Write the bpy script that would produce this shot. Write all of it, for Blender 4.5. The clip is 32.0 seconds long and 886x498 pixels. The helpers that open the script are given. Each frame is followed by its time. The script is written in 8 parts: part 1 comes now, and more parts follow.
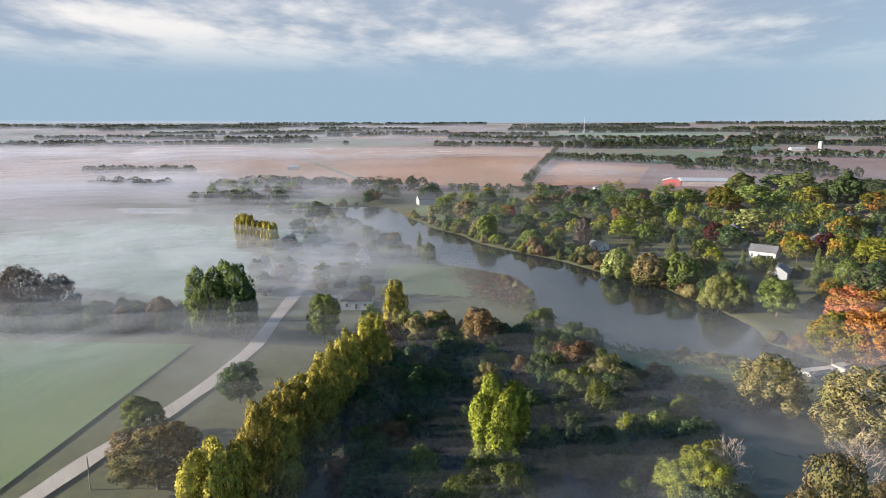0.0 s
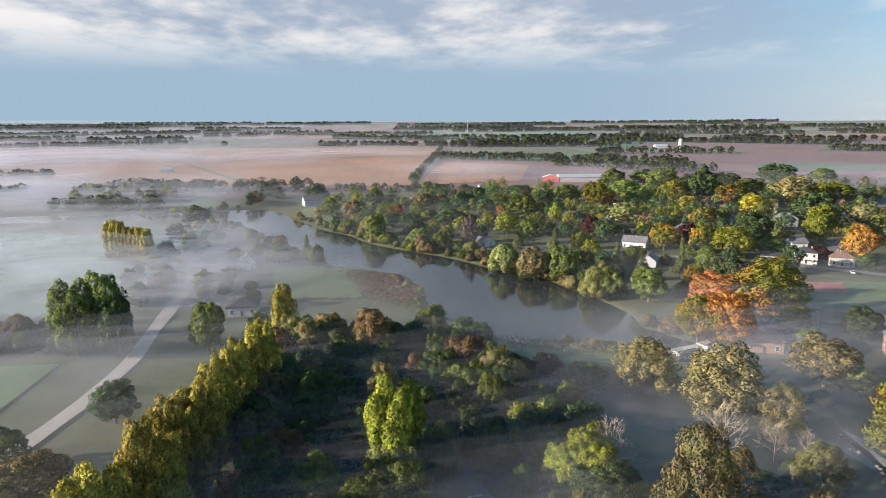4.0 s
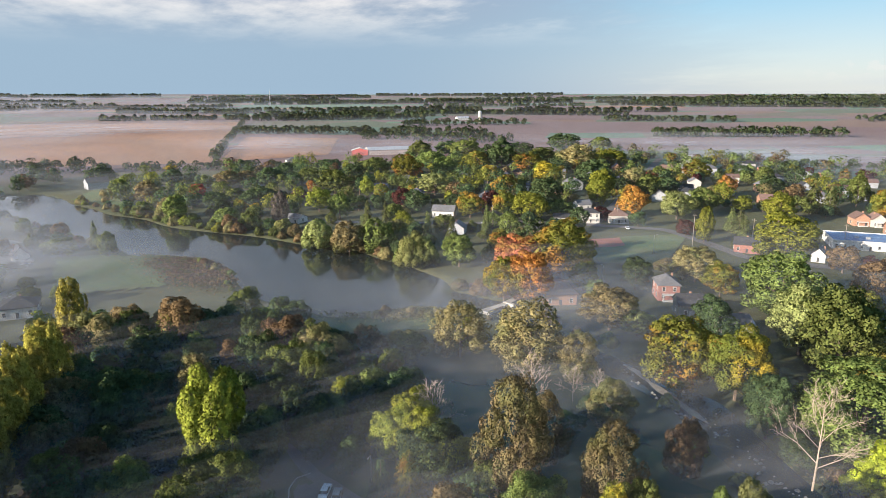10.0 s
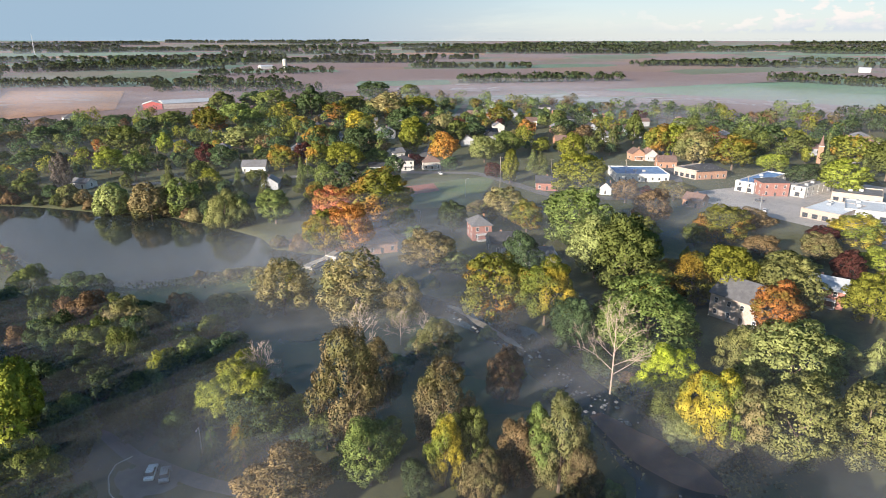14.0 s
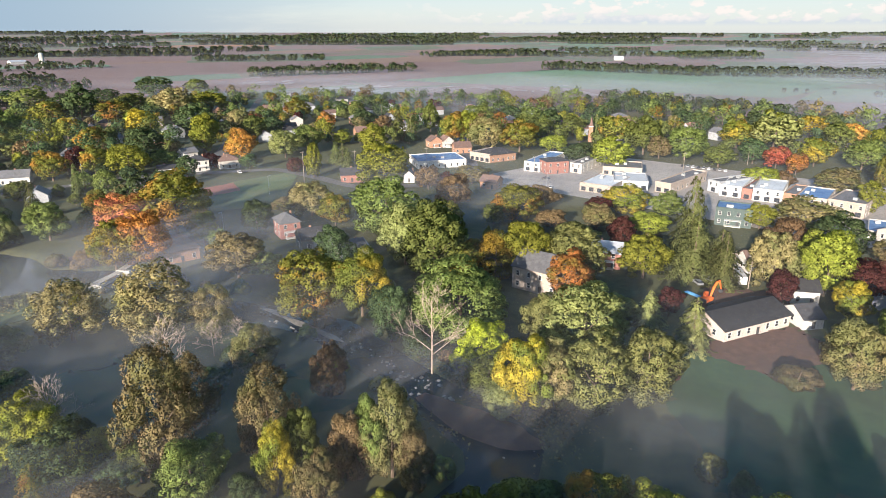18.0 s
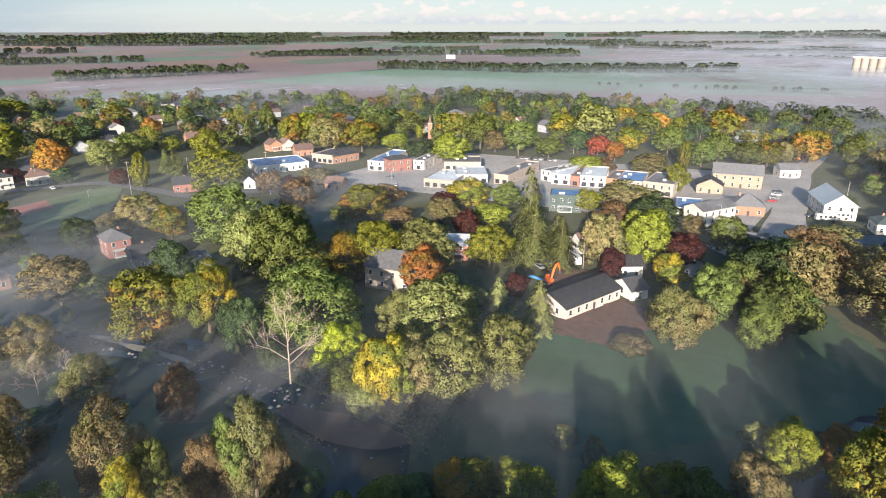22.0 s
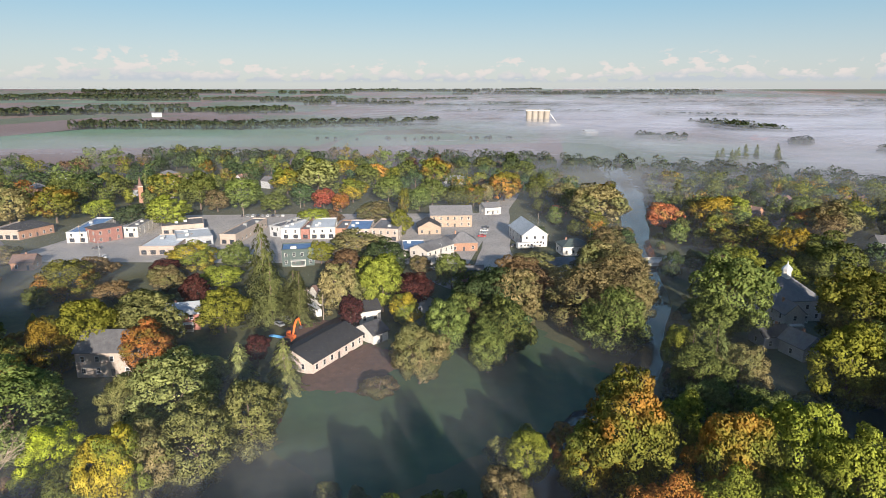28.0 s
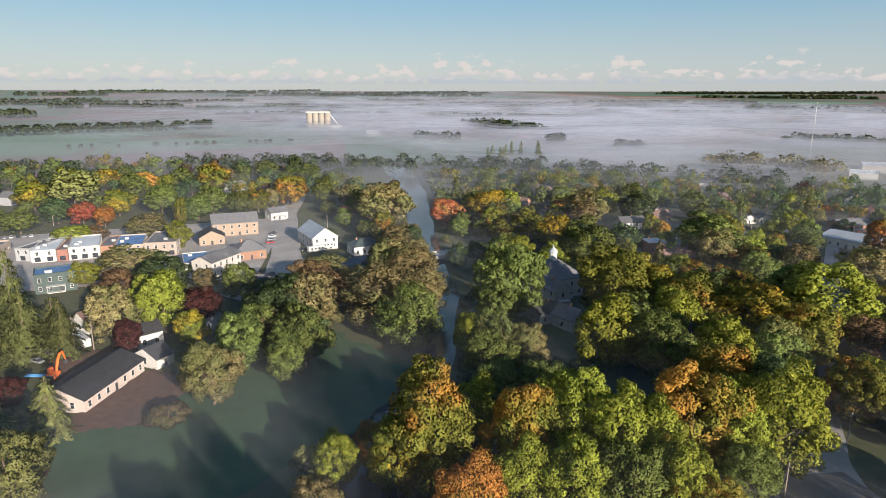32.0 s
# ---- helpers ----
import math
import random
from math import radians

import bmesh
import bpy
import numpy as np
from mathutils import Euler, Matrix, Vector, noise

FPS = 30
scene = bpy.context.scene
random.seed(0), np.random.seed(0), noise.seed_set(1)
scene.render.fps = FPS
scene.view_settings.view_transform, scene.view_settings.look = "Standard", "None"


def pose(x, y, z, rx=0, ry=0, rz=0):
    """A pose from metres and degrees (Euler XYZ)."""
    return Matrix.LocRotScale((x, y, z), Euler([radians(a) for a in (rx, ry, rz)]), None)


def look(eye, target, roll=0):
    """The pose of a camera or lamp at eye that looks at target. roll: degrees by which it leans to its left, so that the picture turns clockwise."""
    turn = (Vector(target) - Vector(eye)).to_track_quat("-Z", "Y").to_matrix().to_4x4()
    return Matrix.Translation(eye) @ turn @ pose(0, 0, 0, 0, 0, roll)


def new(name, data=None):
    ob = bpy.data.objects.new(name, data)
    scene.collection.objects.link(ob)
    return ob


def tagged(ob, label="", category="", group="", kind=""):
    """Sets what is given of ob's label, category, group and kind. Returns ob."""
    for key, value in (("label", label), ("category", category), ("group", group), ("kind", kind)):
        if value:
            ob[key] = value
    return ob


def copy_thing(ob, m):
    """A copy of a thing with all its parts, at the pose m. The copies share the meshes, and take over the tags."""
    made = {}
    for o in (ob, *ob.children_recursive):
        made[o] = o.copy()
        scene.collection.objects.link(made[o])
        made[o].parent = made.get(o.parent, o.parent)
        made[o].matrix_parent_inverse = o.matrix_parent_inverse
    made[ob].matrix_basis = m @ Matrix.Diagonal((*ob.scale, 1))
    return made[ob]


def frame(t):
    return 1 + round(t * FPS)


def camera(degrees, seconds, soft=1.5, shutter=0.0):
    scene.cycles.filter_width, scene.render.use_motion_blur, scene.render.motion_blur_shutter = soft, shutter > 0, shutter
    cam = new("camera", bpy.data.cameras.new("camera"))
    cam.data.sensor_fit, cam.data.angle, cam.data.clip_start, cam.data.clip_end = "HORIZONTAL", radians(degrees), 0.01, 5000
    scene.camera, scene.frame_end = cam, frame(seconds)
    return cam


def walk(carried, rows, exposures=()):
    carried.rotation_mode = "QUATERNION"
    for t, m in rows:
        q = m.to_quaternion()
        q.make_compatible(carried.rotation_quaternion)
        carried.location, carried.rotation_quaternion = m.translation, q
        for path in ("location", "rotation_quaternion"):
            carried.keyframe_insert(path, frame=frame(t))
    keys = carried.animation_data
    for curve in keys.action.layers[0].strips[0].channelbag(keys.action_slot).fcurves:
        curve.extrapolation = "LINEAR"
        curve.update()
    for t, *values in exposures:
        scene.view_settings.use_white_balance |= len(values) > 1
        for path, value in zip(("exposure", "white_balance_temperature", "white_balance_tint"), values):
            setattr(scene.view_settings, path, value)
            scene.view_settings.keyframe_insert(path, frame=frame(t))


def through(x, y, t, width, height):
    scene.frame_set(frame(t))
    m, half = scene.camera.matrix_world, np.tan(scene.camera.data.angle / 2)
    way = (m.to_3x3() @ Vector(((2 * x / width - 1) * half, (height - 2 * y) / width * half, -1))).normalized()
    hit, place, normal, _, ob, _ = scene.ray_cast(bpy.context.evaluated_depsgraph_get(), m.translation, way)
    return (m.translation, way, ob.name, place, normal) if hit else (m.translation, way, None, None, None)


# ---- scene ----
cam = camera(69.77, 32.0, soft=0.8)
EYE = 75.0
# seconds, yaw, pitch, roll of the hovering camera
ROWS = [
    (0.0, 2.92, -11.18, -0.09),
    (0.5, 1.74, -11.20, -0.11),
    (1.0, 0.43, -11.20, -0.12),
    (1.5, -0.88, -11.20, -0.12),
    (2.0, -2.20, -11.22, -0.11),
    (2.5, -3.46, -11.22, -0.12),
    (3.0, -4.76, -11.22, -0.14),
    (3.5, -5.99, -11.24, -0.17),
    (5.5, -11.03, -11.25, -0.13),
    (6.0, -12.24, -11.24, -0.14),
    (6.5, -13.44, -11.24, -0.12),
    (7.0, -14.68, -11.24, -0.11),
    (7.5, -15.92, -11.23, -0.08),
    (8.0, -17.33, -11.21, -0.08),
    (8.5, -18.86, -11.39, -0.06),
    (9.0, -20.45, -12.22, -0.05),
    (9.5, -22.38, -13.02, -0.05),
    (10.0, -24.25, -13.64, -0.05),
    (10.5, -26.29, -14.02, -0.04),
    (11.0, -28.33, -14.05, -0.03),
    (11.5, -30.39, -14.04, -0.00),
    (12.0, -32.51, -14.04, -0.01),
    (12.5, -34.63, -14.13, 0.00),
    (13.0, -36.77, -14.51, 0.01),
    (13.5, -38.90, -16.03, 0.02),
    (14.0, -40.99, -18.07, 0.03),
    (14.5, -43.14, -18.79, -0.00),
    (16.5, -52.05, -18.75, -0.01),
    (17.0, -54.28, -18.75, -0.01),
    (17.5, -56.52, -18.74, 0.02),
    (18.0, -58.74, -18.75, 0.03),
    (18.5, -60.98, -18.73, -0.02),
    (19.0, -62.81, -18.75, -0.02),
    (19.5, -64.41, -18.76, -0.01),
    (20.0, -66.02, -18.75, -0.01),
    (20.5, -67.63, -18.76, -0.02),
    (21.0, -69.25, -18.76, -0.03),
    (21.5, -70.99, -18.77, -0.06),
    (22.0, -72.89, -18.79, -0.06),
    (22.5, -74.88, -18.77, -0.01),
    (23.0, -76.88, -18.74, 0.00),
    (23.5, -78.88, -18.72, -0.03),
    (24.0, -80.89, -18.71, -0.04),
    (24.5, -82.88, -18.70, -0.04),
    (26.5, -90.92, -18.64, -0.01),
    (27.0, -92.95, -18.36, -0.02),
    (27.5, -95.13, -16.52, -0.03),
    (28.0, -97.38, -14.05, 0.01),
    (28.5, -99.68, -13.96, 0.01),
    (29.0, -102.05, -13.95, 0.04),
    (29.5, -104.50, -13.93, 0.02),
    (30.0, -106.95, -13.91, 0.05),
    (30.5, -109.41, -13.91, 0.07),
    (31.0, -111.87, -13.89, 0.07),
    (31.5, -114.26, -13.90, 0.09),
    (32.0, -116.59, -13.89, 0.11),
]
walk(cam, [(t, pose(0, 0, EYE, 90 + pitch, 0, yaw) @ pose(0, 0, 0, 0, 0, roll)) for t, yaw, pitch, roll in ROWS], ((0.0, 1.43), (8.0, 1.43), (14.0, 1.48), (21.0, 1.45), (26.8, 1.36), (28.3, 1.10), (32.0, 1.02)))

# ---- light ----
SUN_UP = 15.5
SUN_TO = Vector((0.99, 0.10, 0.0)).normalized()      # the way the shadows fall on the ground
sun_data = bpy.data.lights.new("sun", "SUN")
sun_data.energy, sun_data.angle, sun_data.color = 5.0, radians(0.6), (1.0, 0.88, 0.74)
sun = new("sun", sun_data)
sun.matrix_world = look((-SUN_TO * math.cos(radians(SUN_UP)) + Vector((0, 0, math.sin(radians(SUN_UP))))) * 400, (0, 0, 0))

world = bpy.data.worlds.new("morning_sky")
scene.world = world
world.use_nodes = True


def build_sky(nt):
    """Morning sky: a clear Nishita sky, a broken cloud deck over one half, a row of small clouds low over the rest."""
    n, l = nt.nodes, nt.links
    n.clear()
    out, bg = n.new("ShaderNodeOutputWorld"), n.new("ShaderNodeBackground")
    sky = n.new("ShaderNodeTexSky")
    sky.sky_type, sky.sun_disc = "NISHITA", False
    sky.sun_elevation, sky.sun_rotation = radians(SUN_UP), radians(264)
    sky.air_density, sky.dust_density, sky.ozone_density = 1.0, 0.6, 2.0
    co = n.new("ShaderNodeTexCoord")
    sep = n.new("ShaderNodeSeparateXYZ")
    l.new(co.outputs["Generated"], sep.inputs[0])

    def math_(op, a, b=0.0, c=0.0, clamp=False):
        m = n.new("ShaderNodeMath")
        m.operation, m.use_clamp = op, clamp
        for i, v in enumerate((a, b, c)):
            if isinstance(v, (int, float)):
                m.inputs[i].default_value = v
            else:
                l.new(v, m.inputs[i])
        return m.outputs[0]

    def ramp(value, lo, hi, a=0.0, b=1.0):
        m = n.new("ShaderNodeMapRange")
        m.interpolation_type = "SMOOTHSTEP"
        l.new(value, m.inputs[0])
        for i, v in zip((1, 2, 3, 4), (lo, hi, a, b)):
            m.inputs[i].default_value = v
        return m.outputs[0]

    def mix(fac, a, b):
        m = n.new("ShaderNodeMix")
        m.data_type = "RGBA"
        for s, v in ((0, fac), (6, a), (7, b)):
            if isinstance(v, (int, float)):
                m.inputs[s].default_value = v
            elif isinstance(v, tuple):
                m.inputs[s].default_value = (*v, 1)
            else:
                l.new(v, m.inputs[s])
        return m.outputs[2]

    def cloud_noise(sx, sy, sz, scale, detail, rough):
        v = n.new("ShaderNodeCombineXYZ")
        den = math_("ADD", sep.outputs[2], 0.10)
        l.new(math_("MULTIPLY", math_("DIVIDE", sep.outputs[0], den), sx), v.inputs[0])
        l.new(math_("MULTIPLY", math_("DIVIDE", sep.outputs[1], den), sy), v.inputs[1])
        v.inputs[2].default_value = sz
        t = n.new("ShaderNodeTexNoise")
        t.inputs["Scale"].default_value, t.inputs["Detail"].default_value, t.inputs["Roughness"].default_value = scale, detail, rough
        l.new(v.outputs[0], t.inputs["Vector"])
        return t.outputs[0]

    up = sep.outputs[2]
    clear = mix(ramp(up, 0.0, 0.17), (0.68, 0.73, 0.78), (0.27, 0.57, 0.80))
    scaled = n.new("ShaderNodeVectorMath")
    scaled.operation = "SCALE"
    l.new(sky.outputs[0], scaled.inputs[0])
    scaled.inputs[3].default_value = 0.15
    base = mix(ramp(up, 0.20, 0.75), mix(0.75, scaled.outputs[0], clear), (0.095, 0.215, 0.430))
    # the cloud deck lies towards +y and thins out to the right of it
    side = math_("ADD", math_("MULTIPLY", sep.outputs[1], 0.97), math_("MULTIPLY", sep.outputs[0], -0.24))
    deck = ramp(side, 0.30, 0.88)
    big = cloud_noise(1.0, 0.62, 3.1, 0.75, 7.0, 0.58)
    fine = cloud_noise(1.0, 0.7, 9.4, 2.4, 6.0, 0.6)
    body = math_("ADD", math_("MULTIPLY", big, 0.75), math_("MULTIPLY", fine, 0.25))
    tone = mix(ramp(body, 0.43, 0.60), (0.34, 0.42, 0.54), (0.86, 0.84, 0.83))
    low = mix(ramp(up, 0.06, 0.14), (0.33, 0.46, 0.59), tone)
    cover = math_("MULTIPLY", deck, ramp(math_("ADD", body, math_("MULTIPLY", deck, 0.45)), 0.46, 0.74))
    with_deck = mix(math_("MULTIPLY", cover, ramp(up, 0.25, 0.7, 1.0, 0.35)), base, low)
    # small heaped clouds low down on the other side
    cv = n.new("ShaderNodeCombineXYZ")
    az = math_("ARCTAN2", sep.outputs[1], sep.outputs[0])
    l.new(math_("MULTIPLY", az, 30.0), cv.inputs[0])
    l.new(math_("MULTIPLY", up, 55.0), cv.inputs[1])
    heap = n.new("ShaderNodeTexNoise")
    heap.inputs["Scale"].default_value, heap.inputs["Detail"].default_value = 1.5, 6.0
    l.new(cv.outputs[0], heap.inputs["Vector"])
    # some stretches of the row stand higher than others
    sv = n.new("ShaderNodeCombineXYZ")
    l.new(math_("MULTIPLY", az, 5.0), sv.inputs[0])
    swell = n.new("ShaderNodeTexNoise")
    swell.inputs["Scale"].default_value, swell.inputs["Detail"].default_value = 1.0, 2.0
    l.new(sv.outputs[0], swell.inputs["Vector"])
    height = ramp(swell.outputs[0], 0.38, 0.62, 0.020, 0.048)
    level = math_("DIVIDE", math_("SUBTRACT", up, 0.010), height)
    puffs = ramp(math_("SUBTRACT", heap.outputs[0], math_("MULTIPLY", level, 0.22)), 0.36, 0.46)
    puffs = math_("MULTIPLY", puffs, math_("MULTIPLY", ramp(up, 0.008, 0.016), ramp(level, 0.75, 1.15, 1.0, 0.0)))
    puffs = math_("MULTIPLY", math_("MULTIPLY", puffs, 0.8), ramp(side, 0.45, 0.05))
    lit = ramp(math_("ADD", level, math_("MULTIPLY", heap.outputs[0], 0.9)), 0.55, 1.05)
    done = mix(puffs, with_deck, mix(lit, (0.60, 0.66, 0.74), (0.95, 0.86, 0.82)))
    l.new(done, bg.inputs[0])
    bg.inputs[1].default_value = 0.40
    l.new(bg.outputs[0], out.inputs[0])


build_sky(world.node_tree)

# ---- materials ----
def surface(name, a, b, scale=0.5, rough=0.85, c=None, big=0.06, bump=0.0, metal=0.0, vary=0.0, stretch=(1, 1, 1), spec=0.3, world_co=True):
    """Two colours mixed by fine grain, a third (or the second) by large stains; vary: difference from object to object."""
    m = bpy.data.materials.new(name)
    m.use_nodes = True
    n, l = m.node_tree.nodes, m.node_tree.links
    bsdf = n["Principled BSDF"]
    bsdf.inputs["Roughness"].default_value, bsdf.inputs["Metallic"].default_value = rough, metal
    bsdf.inputs["Specular IOR Level"].default_value = spec
    if world_co:
        vec = n.new("ShaderNodeNewGeometry").outputs["Position"]
    else:
        vec = n.new("ShaderNodeTexCoord").outputs["Object"]
    mp = n.new("ShaderNodeMapping")
    mp.inputs["Scale"].default_value = stretch
    l.new(vec, mp.inputs[0])
    fine, coarse = n.new("ShaderNodeTexNoise"), n.new("ShaderNodeTexNoise")
    fine.inputs["Scale"].default_value, fine.inputs["Detail"].default_value = scale, 6
    coarse.inputs["Scale"].default_value, coarse.inputs["Detail"].default_value = big, 4
    l.new(mp.outputs[0], fine.inputs["Vector"])
    l.new(mp.outputs[0], coarse.inputs["Vector"])
    rf, rc = n.new("ShaderNodeMapRange"), n.new("ShaderNodeMapRange")
    for r, src in ((rf, fine), (rc, coarse)):
        r.inputs[1].default_value, r.inputs[2].default_value = 0.35, 0.65
        l.new(src.outputs[0], r.inputs[0])
    m1, m2 = n.new("ShaderNodeMix"), n.new("ShaderNodeMix")
    m1.data_type = m2.data_type = "RGBA"
    m1.inputs[6].default_value, m1.inputs[7].default_value = (*a, 1), (*b, 1)
    l.new(rf.outputs[0], m1.inputs[0])
    third = c or tuple(0.5 * (p + q) * 0.8 for p, q in zip(a, b))
    m2.inputs[7].default_value = (*third, 1)
    half = n.new("ShaderNodeMath")
    half.operation = "MULTIPLY"
    half.inputs[1].default_value = 0.6
    l.new(rc.outputs[0], half.inputs[0])
    l.new(half.outputs[0], m2.inputs[0])
    l.new(m1.outputs[2], m2.inputs[6])
    col = m2.outputs[2]
    if vary:
        info, hsv = n.new("ShaderNodeObjectInfo"), n.new("ShaderNodeHueSaturation")
        r = n.new("ShaderNodeMapRange")
        r.inputs[3].default_value, r.inputs[4].default_value = 1 - vary, 1 + vary
        l.new(info.outputs["Random"], r.inputs[0])
        l.new(r.outputs[0], hsv.inputs["Value"])
        l.new(col, hsv.inputs["Color"])
        col = hsv.outputs[0]
    l.new(col, bsdf.inputs["Base Color"])
    if bump:
        bp = n.new("ShaderNodeBump")
        bp.inputs["Strength"].default_value, bp.inputs["Distance"].default_value = 0.6, bump
        l.new(fine.outputs[0], bp.inputs["Height"])
        l.new(bp.outputs[0], bsdf.inputs["Normal"])
    return m


def foliage(name, a, b, accent=None, amount=0.5, through=0.24):
    """Leaves: two tones leaf by leaf, an accent colour in patches of the crown, differing from tree to tree."""
    m = bpy.data.materials.new(name)
    m.use_nodes = True
    n, l = m.node_tree.nodes, m.node_tree.links
    n.clear()
    out, dif, tra, mixs = (n.new("ShaderNode" + k) for k in ("OutputMaterial", "BsdfDiffuse", "BsdfTranslucent", "MixShader"))
    geo, info, oc = n.new("ShaderNodeNewGeometry"), n.new("ShaderNodeObjectInfo"), n.new("ShaderNodeTexCoord")
    m1 = n.new("ShaderNodeMix")
    m1.data_type = "RGBA"
    m1.inputs[6].default_value, m1.inputs[7].default_value = (*a, 1), (*b, 1)
    l.new(geo.outputs["Random Per Island"], m1.inputs[0])
    col = m1.outputs[2]
    # boughs lighter and darker than their neighbours
    fleck, lim, dim = n.new("ShaderNodeTexNoise"), n.new("ShaderNodeMapRange"), n.new("ShaderNodeHueSaturation")
    fleck.inputs["Scale"].default_value, fleck.inputs["Detail"].default_value = 0.55, 5
    l.new(geo.outputs["Position"], fleck.inputs["Vector"])
    lim.inputs[1].default_value, lim.inputs[2].default_value, lim.inputs[3].default_value, lim.inputs[4].default_value = 0.36, 0.64, 0.62, 1.30
    l.new(fleck.outputs[0], lim.inputs[0])
    l.new(lim.outputs[0], dim.inputs["Value"])
    l.new(col, dim.inputs["Color"])
    col = dim.outputs[0]
    if accent:
        ns, mr, m2 = n.new("ShaderNodeTexNoise"), n.new("ShaderNodeMapRange"), n.new("ShaderNodeMix")
        ns.noise_dimensions = "4D"
        ns.inputs["Scale"].default_value, ns.inputs["Detail"].default_value = 0.22, 3
        l.new(oc.outputs["Object"], ns.inputs["Vector"])
        k = n.new("ShaderNodeMath")
        k.operation = "MULTIPLY"
        k.inputs[1].default_value = 30
        l.new(info.outputs["Random"], k.inputs[0])
        l.new(k.outputs[0], ns.inputs["W"])
        mr.inputs[1].default_value, mr.inputs[2].default_value = 0.62 - 0.3 * amount, 0.75 - 0.3 * amount
        l.new(ns.outputs[0], mr.inputs[0])
        m2.data_type = "RGBA"
        m2.inputs[7].default_value = (*accent, 1)
        l.new(col, m2.inputs[6])
        l.new(mr.outputs[0], m2.inputs[0])
        col = m2.outputs[2]
    hsv = n.new("ShaderNodeHueSaturation")
    for inp, lo, hi in (("Value", 0.72, 1.28), ("Hue", 0.485, 0.515)):
        r = n.new("ShaderNodeMapRange")
        r.inputs[3].default_value, r.inputs[4].default_value = lo, hi
        l.new(info.outputs["Random"], r.inputs[0])
        l.new(r.outputs[0], hsv.inputs[inp])
    l.new(col, hsv.inputs["Color"])
    l.new(hsv.outputs[0], dif.inputs[0])
    l.new(hsv.outputs[0], tra.inputs[0])
    mixs.inputs[0].default_value = through
    l.new(dif.outputs[0], mixs.inputs[1])
    l.new(tra.outputs[0], mixs.inputs[2])
    l.new(mixs.outputs[0], out.inputs[0])
    return m


def country_ground():
    """Rough grass round the town; far out a patchwork of fields in their crops."""
    m = surface("grass", (0.052, 0.062, 0.027), (0.078, 0.085, 0.037), 0.35, 0.95, (0.085, 0.080, 0.040), 0.025, 0.05)
    n, l = m.node_tree.nodes, m.node_tree.links
    bsdf = n["Principled BSDF"]
    near = bsdf.inputs["Base Color"].links[0].from_socket
    geo, mp, cells, sep = n.new("ShaderNodeNewGeometry"), n.new("ShaderNodeMapping"), n.new("ShaderNodeTexVoronoi"), n.new("ShaderNodeSeparateColor")
    mp.inputs["Rotation"].default_value = (0, 0, 0.45)
    mp.inputs["Scale"].default_value = (1 / 420, 1 / 260, 0)
    l.new(geo.outputs["Position"], mp.inputs[0])
    cells.distance, cells.inputs["Scale"].default_value, cells.inputs["Randomness"].default_value = "CHEBYCHEV", 1.0, 0.7
    l.new(mp.outputs[0], cells.inputs["Vector"])
    l.new(cells.outputs["Color"], sep.inputs[0])
    crops = n.new("ShaderNodeValToRGB")
    crops.color_ramp.interpolation = "CONSTANT"
    tones = ((0.0, (0.165, 0.105, 0.100)), (0.28, (0.085, 0.150, 0.095)), (0.5, (0.190, 0.120, 0.090)), (0.66, (0.095, 0.120, 0.070)), (0.8, (0.130, 0.120, 0.085)))
    while len(crops.color_ramp.elements) < len(tones):
        crops.color_ramp.elements.new(0.5)
    for e, (at, c) in zip(crops.color_ramp.elements, tones):
        e.position, e.color = at, (*c, 1)
    l.new(sep.outputs[0], crops.inputs[0])
    dist, far = n.new("ShaderNodeVectorMath"), n.new("ShaderNodeMapRange")
    dist.operation = "LENGTH"
    l.new(geo.outputs["Position"], dist.inputs[0])
    far.inputs[1].default_value, far.inputs[2].default_value = 640, 760
    l.new(dist.outputs["Value"], far.inputs[0])
    mx = n.new("ShaderNodeMix")
    mx.data_type = "RGBA"
    l.new(far.outputs[0], mx.inputs[0])
    l.new(near, mx.inputs[6])
    l.new(crops.outputs[0], mx.inputs[7])
    l.new(mx.outputs[2], bsdf.inputs["Base Color"])
    return m


COUNTRY = country_ground()
MEADOW = surface("meadow_grass", (0.026, 0.068, 0.030), (0.042, 0.085, 0.036), 0.25, 0.95, (0.034, 0.052, 0.026), 0.04, 0.05)
LAWN = surface("lawn", (0.080, 0.130, 0.050), (0.110, 0.150, 0.060), 0.3, 0.95, (0.130, 0.125, 0.060), 0.05)
WINTER_WHEAT = surface("young_crop", (0.075, 0.150, 0.060), (0.100, 0.180, 0.075), 0.4, 0.95, (0.150, 0.150, 0.070), 0.02, 0.05, stretch=(1.0, 0.15, 1))
FAR_GREEN = surface("far_green_field", (0.090, 0.190, 0.110), (0.110, 0.210, 0.120), 0.02, 0.95, (0.120, 0.170, 0.100), 0.006)
STUBBLE = surface("ripe_bean_field", (0.300, 0.145, 0.075), (0.350, 0.175, 0.090), 0.08, 0.95, (0.230, 0.150, 0.100), 0.008, stretch=(1, 0.2, 1))
PLOUGH = surface("ploughed_field", (0.165, 0.108, 0.105), (0.195, 0.128, 0.122), 0.05, 0.95, (0.150, 0.108, 0.105), 0.006)
SOIL = surface("bare_soil", (0.100, 0.055, 0.040), (0.135, 0.075, 0.055), 0.5, 0.95, (0.080, 0.050, 0.040), 0.12, 0.1)
INFIELD = surface("red_infield_clay", (0.280, 0.105, 0.075), (0.320, 0.130, 0.095), 0.5, 0.95)
NEEDLES = surface("leaf_litter", (0.105, 0.060, 0.035), (0.075, 0.055, 0.030), 0.4, 0.95, (0.050, 0.050, 0.025), 0.08)
